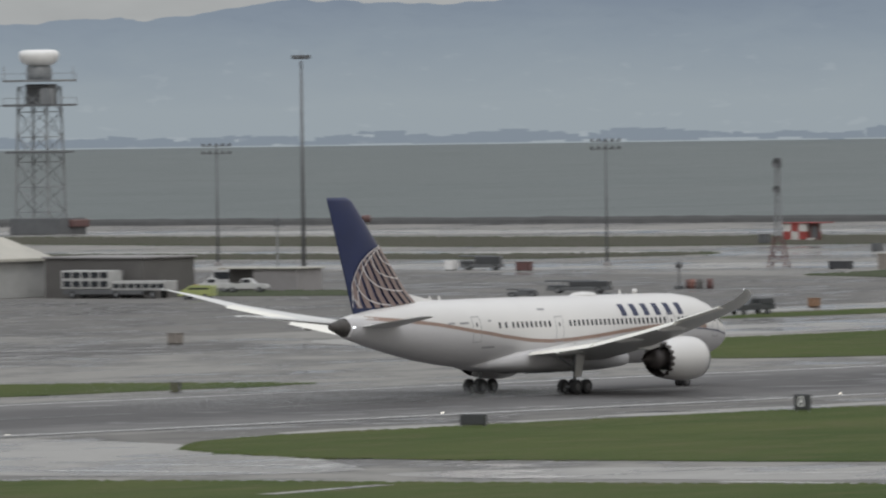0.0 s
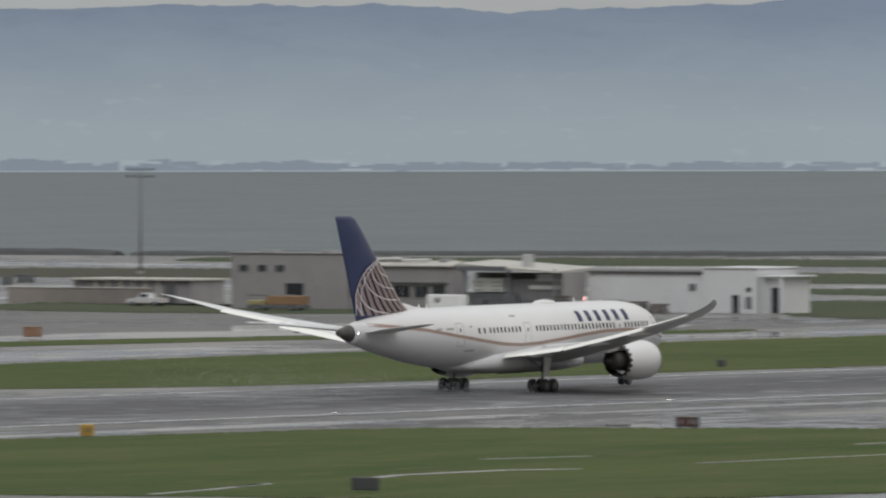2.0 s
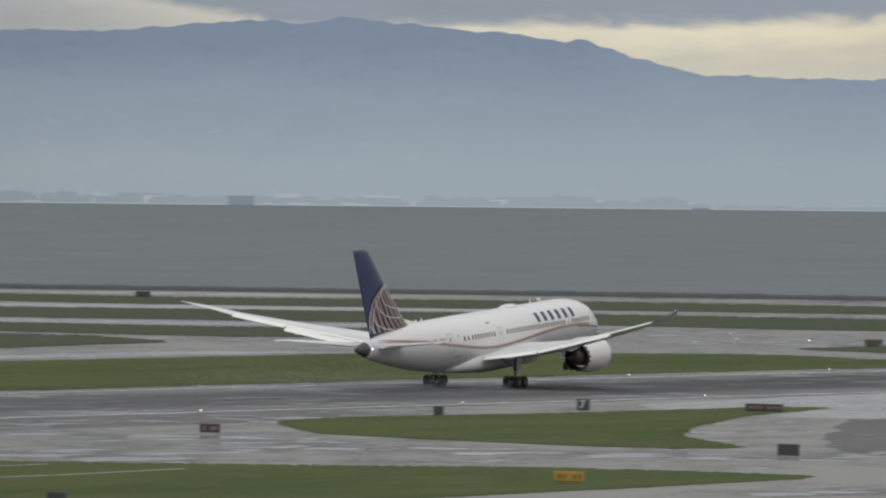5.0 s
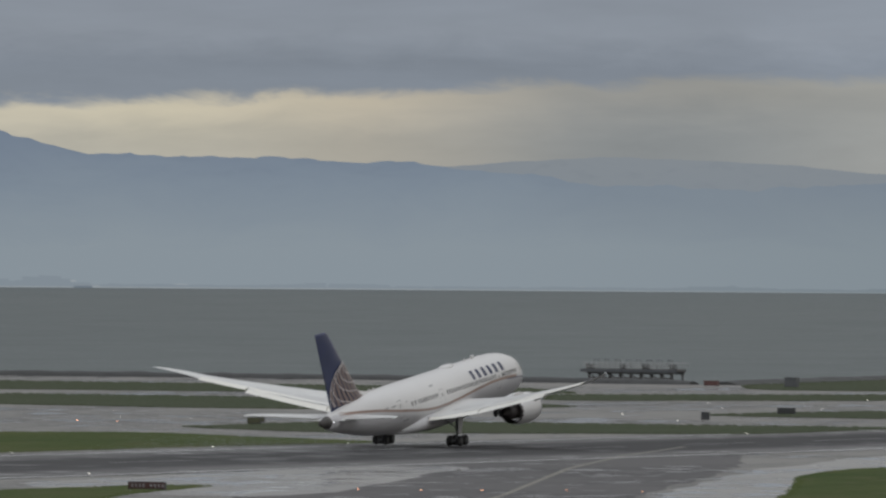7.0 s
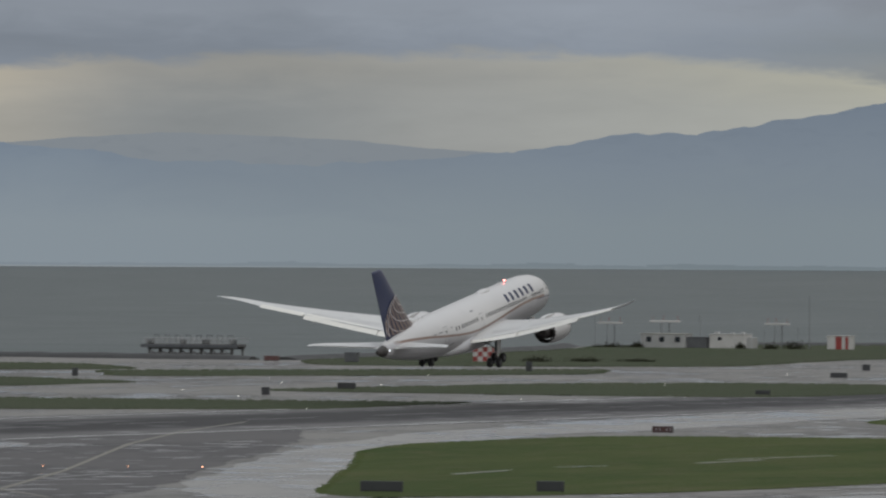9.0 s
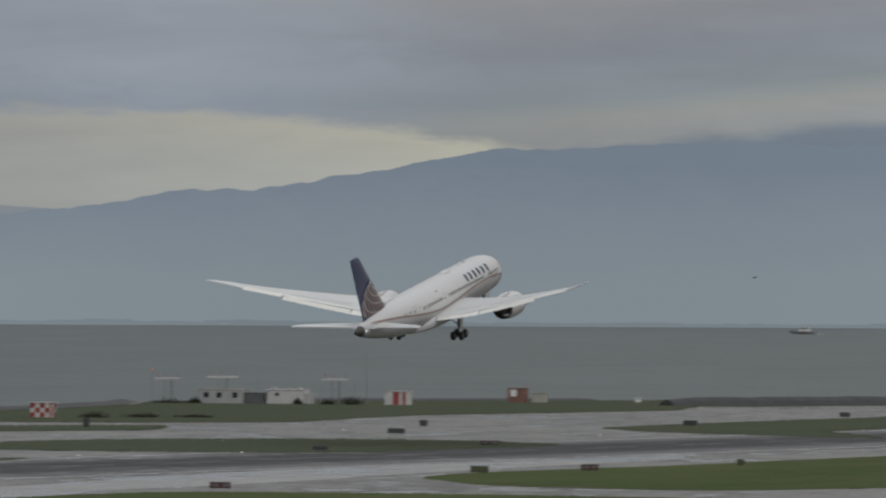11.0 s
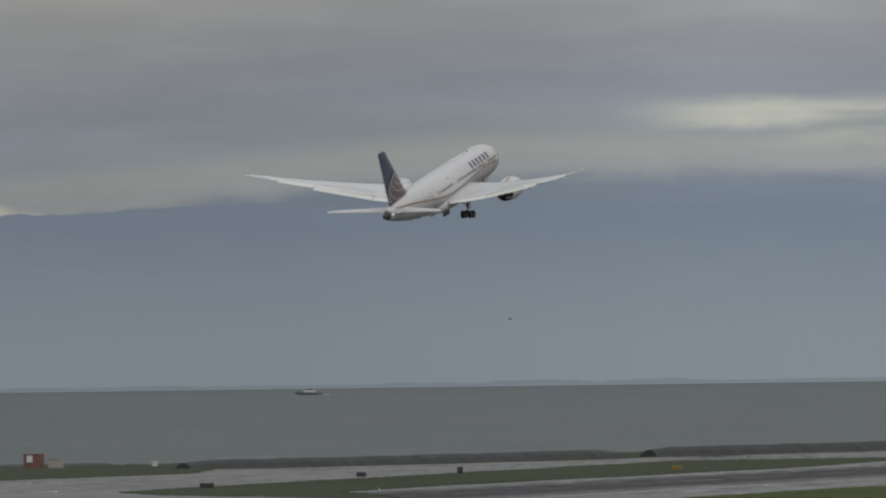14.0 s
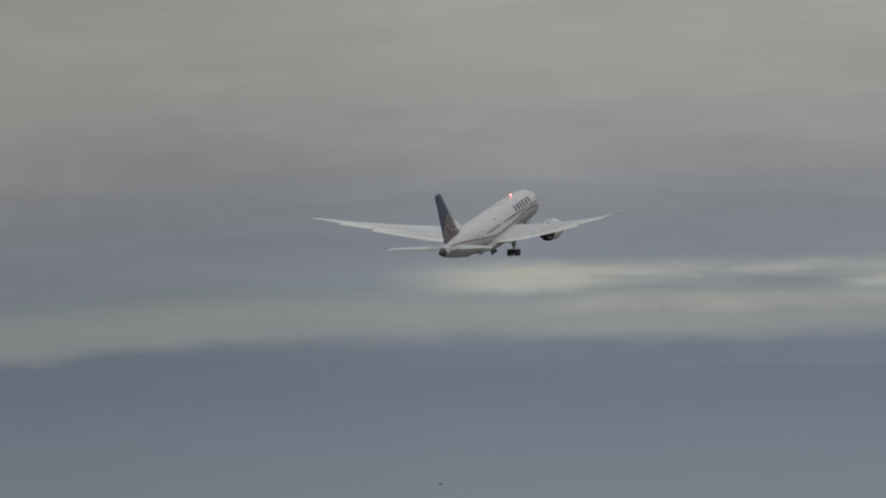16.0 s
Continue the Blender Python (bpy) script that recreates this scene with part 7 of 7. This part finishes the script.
for x, y, w, hgt, m, lab in ((1246, 921.5, 3.4, 1.05, M_CAR_DARK, "dark storage box beside the apron"), (1392, 1019, 2.6, 1.1, M_DARK_STEEL, "dark low box in the grass"), (1282, 935, 2.6, 1.4, M_VAN_WHITE, "white low trailer beside the apron"),
                             (1040, 773, 1.0, 1.0, M_ORANGE, "orange equipment box beside the road"), (1060, 775, 1.9, 1.1, M_ORANGE, "orange equipment box beside the road"), (885, 739, 1.2, 1.1, M_TAN, "dull tan box beside the pavement"),
                             (1240, 985, 1.4, 1.3, M_WHITE, "small white cabinet beside the apron"), (1375, 1010, 1.5, 1.1, M_DARK_STEEL, "small dark cabinet in the grass"), (1440, 1080, 1.6, 1.4, M_DARK_STEEL, "small dark cabinet beside the hut"), (1235, 968, 2.2, 1.2, M_DULL_RED, "red equipment box on the apron"), (1742, 784, 2.4, 0.8, M_DULL_RED, "dull red box on the shore"), (1737, 767, 2.2, 1.6, M_DARK_STEEL, "dark cabinet on the shore")):
    t = thing("equipment_box", lab, "box", "", pose(x, y, 0))
    part("body", rounded(0.05, (-0.6, 0.6, -w / 2, w / 2, 0.08, hgt)), m, t)
    part("lid", rounded(0.03, (-0.66, 0.66, -w / 2 - 0.05, w / 2 + 0.05, hgt, hgt + 0.09)), m, t)
    part("skid", boxes((-0.5, 0.5, -w / 2 + 0.1, -w / 2 + 0.3, 0, 0.08), (-0.5, 0.5, w / 2 - 0.3, w / 2 - 0.1, 0, 0.08)), M_DARK_STEEL, t)



def barrier(a, b):
    """A low white concrete barrier with an orange marker at its end."""
    a, b = Vector((*a, 0)), Vector((*b, 0))
    d = b - a
    t = thing("road_barrier", "low white concrete barrier with an orange end marker", "barrier", "apron barriers", pose(a.x, a.y, 0, 0, 0, math.degrees(math.atan2(d.y, d.x))))
    n = max(3, int(d.length / 3.2))
    for i in range(n):
        bm = bmesh.new()
        x0, x1 = d.length * i / n + 0.03, d.length * (i + 1) / n - 0.03
        loft(bm, [[Vector((x, y, z)) for y, z in ((-0.30, 0), (-0.28, 0.14), (-0.12, 0.34), (-0.09, 0.78), (0.09, 0.78), (0.12, 0.34), (0.28, 0.14), (0.30, 0))] for x in (x0, x1)])
        part("barrier_block", bm, M_HUT_GREY, t)
    part("end_marker", rounded(0.04, (-1.1, -0.1, -0.35, 0.35, 0, 0.95)), M_ORANGE, t, "orange end marker")


barrier((968.6, 766.2), (983, 763))
barrier((1118.5, 762.2), (1093, 770))
w = thing("low_windsock", "red wind cone on a low stand in the grass", "windsock", m=pose(1543.7, 933.5, 0, 0, 0, 20))
part("stand", rods(((0, 0, 0), (0, 0, 0.9), 0.06, 8)), M_STEEL, w)
bm = bmesh.new()
turned(bm, [(0.6, 0.34), (-0.2, 0.28), (-1.2, 0.18), (-1.22, 0.14), (-0.2, 0.24), (0.6, 0.30)], 14, "x", (0, 0, 1.0))
part("sock", bm, M_RED, w, "faded red wind cone")

# ---------------------------------------------------------------- airfield signs and lamps
LABELS = {"black": "black distance marker with a white numeral", "dark": "dark unlit airfield sign seen edge-on beside the pavement", "yellow": "yellow airfield direction sign beside the runway",
          "red": "red airfield holding sign on dark housing", "olive": "olive-backed airfield sign in the turf"}
FACES = {"black": M_BLACK, "dark": M_BLACK, "yellow": M_SIGN_YELLOW, "red": M_SIGN_RED, "olive": M_OLIVE}


def airfield_sign(x, y, w, h, kind, char=""):
    t = thing("airfield_sign", LABELS[kind], "sign", "airfield signs", pose(x, y, 0, 0, 0, 0))
    z0 = 0.18
    part("housing", rounded(0.03, (-0.10, 0.18, -w / 2, w / 2, z0, z0 + h)), M_SIGN_YELLOW if kind == "yellow" else M_BLACK, t)
    part("face", rounded(0.01, (-0.125, -0.095, -w / 2 + 0.06, w / 2 - 0.06, z0 + 0.07, z0 + h - 0.07)), FACES[kind], t)
    for s in (-w / 2 + 0.15, w / 2 - 0.15):
        part("leg", rods(((0.04, s, 0), (0.04, s, z0 + 0.05), 0.05, 6)), M_STEEL, t)
    if char:
        cu = bpy.data.curves.new("numeral", "FONT")
        cu.body, cu.size, cu.align_x, cu.align_y, cu.extrude = char, h * 0.98, "CENTER", "CENTER", 0.006
        ob = new("numeral", cu)
        cu.materials.append(M_WHITE)
        ob.parent = t
        ob.matrix_local = Matrix.Translation((-0.14, 0, z0 + h / 2)) @ Euler((radians(90), 0, radians(-90))).to_matrix().to_4x4() @ Matrix.Diagonal((1.15, 1.0, 1.0, 1.0))
        tagged(ob, "white numeral")
    elif kind in ("red", "yellow"):
        n = max(2, int(w / 0.45))
        for i in range(n):
            if i == n // 2 and n > 3:
                continue
            y0 = -w / 2 + 0.2 + i * (w - 0.4) / n
            part("lettering_bar", boxes((-0.135, -0.12, y0, y0 + 0.16, z0 + h * 0.28, z0 + h * 0.72)), M_SEAM if kind == "red" else M_BLACK, t)


for row in ((714, 532, 1.55, 1.25, "black", "8"), (989, 526, 1.3, 1.15, "black", "7"), (1457, 493, 1.2, 1.2, "black", "5"), (676, 535, 2.5, 0.85, "dark"), (740, 618, 1.0, 0.95, "olive"), (735, 532, 1.25, 0.95, "yellow"),
            (640.5, 440, 2.2, 0.9, "dark"), (782, 505, 2.2, 0.85, "red"), (884.2, 508.4, 2.0, 0.8, "red"), (698, 414, 1.5, 1.0, "dark"), (968, 621, 0.9, 0.7, "dark"), (961, 527, 1.0, 0.85, "dark"),
            (1001, 512, 4.2, 0.75, "red"), (859, 437, 2.0, 1.0, "dark"), (1345, 672, 2.0, 0.85, "olive"), (778, 415, 2.6, 0.8, "yellow"), (861, 688, 1.3, 0.85, "dark"), (838, 668, 2.1, 0.75, "dark"),
            (1650, 962, 2.8, 0.9, "dark"), (1477, 653, 2.8, 0.85, "dark"), (949, 416, 4.2, 0.95, "dark"), (958, 403, 2.7, 0.95, "dark"), (1215, 497, 2.6, 0.75, "red"), (1328, 508, 2.4, 0.8, "olive"),
            (1349, 501, 2.3, 0.75, "red"), (1624, 635, 2.8, 0.8, "dark"), (1738, 628, 2.4, 0.8, "dark"), (1531, 584, 2.8, 0.6, "red"), (1472, 587, 2.2, 0.6, "dark"), (1460, 488, 2.4, 1.0, "dark"),
            (1420, 640, 1.2, 1.1, "dark"), (1716, 952, 2.0, 0.8, "dark"), (1655, 700, 1.0, 1.5, "dark"), (1560, 735, 0.9, 1.2, "dark"), (1355, 676, 1.1, 0.7, "olive"), (1700, 660, 1.3, 1.0, "dark"), (1850, 640, 1.8, 0.8, "dark"),
            (1395, 497, 1.0, 0.8, "olive"), (1880, 632, 1.0, 1.2, "dark"), (1905, 600, 1.5, 0.7, "yellow")):
    airfield_sign(*row)


def edge_lamp(x, y, m):
    t = thing("edge_lamp", "small lit runway lamp on a short stem", "lamp", "runway lamps", pose(x, y, 0))
    part("stem", rods(((0, 0, 0), (0, 0, 0.30), 0.04, 6)), M_STEEL, t)
    bm = bmesh.new()
    turned(bm, [(0.28, 0.03), (0.31, 0.045), (0.36, 0.045), (0.39, 0.015)], 8, "z")
    part("lens", bm, m, t, "glowing lens")
    return t


lamp = edge_lamp(440, 559.4, M_LAMP_WHITE)
for i in range(1, 13):
    copy_thing(lamp, pose(440 + i * 51.2, 559.4 - i * 1.1, 0))
for x, y in ((925, 606), (1050, 605), (1100, 604), (1143, 602), (1194, 602), (1226, 600), (1322, 590), (1404, 595), (1438, 585), (1541, 630), (1510, 662), (1511, 668), (1596, 692), (1409, 726), (1372, 706), (1368, 693),
             (1447, 665), (1402, 636), (1552, 699), (1510, 678), (1620, 600), (1700, 585), (1640, 650), (1700, 640)):
    copy_thing(lamp, pose(x, y, 0))
amber = edge_lamp(1009, 492.5, M_LAMP_AMBER)
tagged(amber, "small lit amber guard lamp in the pavement", "lamp", "guard lamps")
for x, y in ((1012, 487), (1014.5, 481.5), (1018.5, 474), (1021, 467), (825, 404.5), (1340, 690), (1342, 697)):
    copy_thing(amber, pose(x, y, 0))

# ---------------------------------------------------------------- boat and birds


def build_boat():
    t = thing("motor_boat", "white motor cruiser under way on the bay", "boat")
    bm = bmesh.new()
    rings = []
    for x, w, z0, z1 in ((-5.2, 1.5, -0.2, 0.9), (-2, 1.7, -0.3, 0.9), (2, 1.5, -0.3, 1.05), (4.2, 0.8, -0.1, 1.3), (5.6, 0.05, 0.5, 1.5)):
        rings.append([Vector((x, -w, z1)), Vector((x, -w * 0.6, z0)), Vector((x, w * 0.6, z0)), Vector((x, w, z1))])
    loft(bm, rings)
    part("hull", bm, M_STEEL, t, "grey hull")
    part("cabin", rounded(0.1, (-2.6, 2.2, -1.2, 1.2, 0.9, 1.9)), M_HUT_PALE, t, "white cabin")
    part("wheelhouse", rounded(0.1, (-1.6, 1.0, -0.9, 0.9, 1.9, 2.8)), M_HUT_PALE, t)
    part("cabin_glass", boxes((-1.4, 1.05, -0.93, 0.93, 2.1, 2.55)), M_CAR_GLASS, t)
    part("mast", rods(((-0.5, 0, 2.8), (-0.5, 0, 4.2), 0.05, 6)), M_STEEL, t)
    bm = bmesh.new()
    for s in (-1, 1):
        q = [bm.verts.new(p) for p in ((5.4, 0, 0.06), (-8, s * 2.6, 0.05), (-8, s * 1.4, 0.10))]
        bm.faces.new(q)
    part("bow_wave", bm, M_WHITE, t, "white wake beside the hull")
    return t


def build_bird():
    t = thing("gull", "dark gull flying over the bay", "bird")
    bm = bmesh.new()
    turned(bm, [(-0.3, 0.02), (-0.15, 0.07), (0.05, 0.09), (0.22, 0.05), (0.3, 0.01)], 8, "x")
    part("body", bm, M_DARK_STEEL, t)
    for s in (-1, 1):
        bm = bmesh.new()
        loft(bm, [[Vector((0.1, 0, 0.03)), Vector((-0.1, 0, 0.03)), Vector((-0.1, 0, 0.0))], [Vector((0.08, s * 0.35, 0.16)), Vector((-0.08, s * 0.35, 0.16)), Vector((-0.08, s * 0.35, 0.14))], [Vector((-0.05, s * 0.7, 0.06)), Vector((-0.08, s * 0.7, 0.06)), Vector((-0.08, s * 0.7, 0.05))]])
        part("wing", bm, M_DARK_STEEL, t)
    return t


def build_spray():
    """Fine water thrown up behind the main wheels, as tiny rigid drops."""
    rnd = random.Random(21)
    vs, fs = [], []
    for i in range(16000):
        back = 1.5 + rnd.random() ** 1.3 * 48
        lane = rnd.choice((-4.9, 4.9))
        y = lane + rnd.gauss(0, 0.5 + back * 0.07)
        z = abs(rnd.gauss(0, 0.25 + back * 0.03))
        r = rnd.uniform(0.010, 0.024)
        n = len(vs)
        x = -0.5 - back
        vs.extend(((x - r, y - r, z), (x + r, y - r, z), (x, y + r, z), (x, y, z + 1.7 * r)))
        fs.extend(((n, n + 1, n + 3), (n + 1, n + 2, n + 3), (n + 2, n, n + 3), (n, n + 2, n + 1)))
    me = bpy.data.meshes.new("wheel_spray")
    me.from_pydata(vs, [], fs)
    me.materials.append(M_SPRAY)
    return tagged(new("wheel_spray", me), "fine white water spray thrown up behind the wheels", "spray", "", "stuff")


SPRAY = build_spray()
BOAT, GULL = build_boat(), build_bird()

# ---------------------------------------------------------------- what moves
FLIGHT = [  # seconds, x, y, z, nose-down turn, heading
    (0, 750.08, 587.74, -0.10, 0.35, 2.21),
    (0.5, 781.31, 587.50, -0.11, 0.27, 2.02),
    (1, 812.76, 587.32, -0.12, 0.20, 1.92),
    (1.5, 844.66, 587.21, -0.14, 0.00, 1.94),
    (2, 876.69, 587.16, -0.15, -0.34, 1.86),
    (2.5, 909.74, 587.19, -0.15, -0.78, 1.76),
    (3, 942.78, 587.27, -0.15, -1.50, 1.69),
    (3.2, 956.68, 587.33, -0.15, -1.74, 1.65),
    (5.3, 1102.36, 588.53, -0.10, -4.08, 1.42),
    (5.5, 1116.71, 588.70, -0.10, -4.30, 1.36),
    (6, 1152.69, 589.19, -0.05, -5.27, 1.23),
    (6.5, 1189.41, 589.74, 0.00, -6.20, 0.95),
    (7, 1226.34, 590.28, 0.32, -7.21, 0.73),
    (7.5, 1263.51, 590.73, 1.00, -7.89, 0.54),
    (8, 1301.07, 591.38, 1.96, -8.34, 0.35),
    (8.2, 1316.27, 591.58, 2.54, -8.58, 0.31),
    (10.3, 1480.48, 594.70, 11.32, -10.51, -0.29),
    (10.5, 1496.53, 595.25, 12.27, -10.65, -0.32),
    (11, 1537.25, 596.13, 15.46, -11.00, -0.39),
    (11.5, 1578.45, 597.33, 19.30, -11.44, -0.47),
    (12, 1620.16, 598.82, 23.62, -11.80, -0.53),
    (12.5, 1662.41, 600.55, 28.26, -12.12, -0.59),
    (13, 1705.28, 602.37, 33.11, -12.35, -0.64),
    (13.5, 1748.92, 603.89, 38.26, -12.40, -0.69),
    (14, 1793.16, 605.62, 44.02, -12.40, -0.73),
    (14.5, 1838.00, 607.62, 49.80, -12.40, -0.77),
    (15, 1883.61, 609.43, 56.03, -12.40, -0.80),
    (15.5, 1929.87, 611.45, 61.89, -12.40, -0.82),
    (16, 1976.87, 613.49, 68.29, -12.40, -0.84),
]
FLEX = [(0, -1.0), (3, -0.5), (5.5, 0.8), (7.7, 2.2), (11, 2.3), (13.3, 1.8), (16, 1.2)]   # seconds, degrees of wing bend


def motions():
    walk(AIRLINER, [(t, pose(x, y, z, 0, ry, rz)) for t, x, y, z, ry, rz in FLIGHT])
    for w, s in zip(WINGS, (-1, 1)):
        at = w.location.copy()
        walk(w, [(t, pose(at.x, at.y, at.z, s * a, 0, 0)) for t, a in FLEX])

    for e in ENGINES:   # the engines ride up with the bending wings
        walk(e, [(t, pose(0, 0, 0.125 * (a + 1.0))) for t, a in FLEX])
    # the gear legs stretch as the wheels leave the ground, the bogies tilt, then level before the belly doors open
    stretch = ((0, 0.10), (2, 0.15), (3.2, 0.15), (5.5, 0.10), (6.5, 0), (7.3, -0.15), (10.6, -0.15), (11.4, 0.12), (16, 0.12))
    tilt = ((0, 0.35), (1.5, 0), (3, -1.5), (5.5, -4.3), (6.5, -6.2), (7.0, -3.0), (7.6, 18), (10.6, 18), (11.4, -10), (16, -10))
    fold = ((0, 0), (11.5, 0), (12.4, 80), (16, 80))
    for (g, b, d), s in zip(GEARS, (-1, 1)):
        walk(g, [(t, pose(0, 0, z)) for t, z in stretch])
        times, lifts = zip(*stretch)
        walk(b, [(t, pose(0, s * 4.9, 0.64 + float(np.interp(t, times, lifts)), 0, -a, 0)) for t, a in tilt])
        walk(d, [(t, pose(0, s * 0.85, 1.84, -s * a, 0, 0)) for t, a in fold])
    spin = 360 / 1.42   # degrees a second
    walk(BEACON, [(0.2 * i, pose(GEAR_X - 12.9, 0, 8.52, 0, 0, 214 - spin * (0.2 * i - 3.2))) for i in range(81)])
    trail = [(t, x, y) for t, x, y, z, ry, rz in FLIGHT if t <= 6.5]
    x0, y0 = trail[-1][1:]
    walk(SPRAY, [(t, pose(x, y, 0, 0, 0, -1.5)) for t, x, y in trail] + [(t, pose(x0 + d, y0, z, 0, 0, -1.5)) for t, d, z in ((7.0, 24, -0.3), (7.5, 36, -1.2), (8.2, 42, -3.0), (9.5, 44, -9.0), (16, 44, -9.0))])

    def on_bearing(az, far, z, turn):
        return Matrix.Translation((*(bearing(az) * far).xy, z)) @ pose(0, 0, 0, 0, 0, RUNWAY_BEARING - az + turn)
    walk(BOAT, [(t, on_bearing(19.39 - 0.0165 * t, 4430, -0.6, 90)) for t in (0, 8, 16)])
    walk(GULL, [(t, on_bearing(14.47 + 0.408 * t, 1500, z, -90)) for t, z in ((0, 31.0), (8, 25.5), (11.7, 24.7), (12.5, 26.1), (13.3, 26.95), (14.5, 27.0), (15.2, 26.8), (15.5, 26.3), (16, 26.7))])


motions()
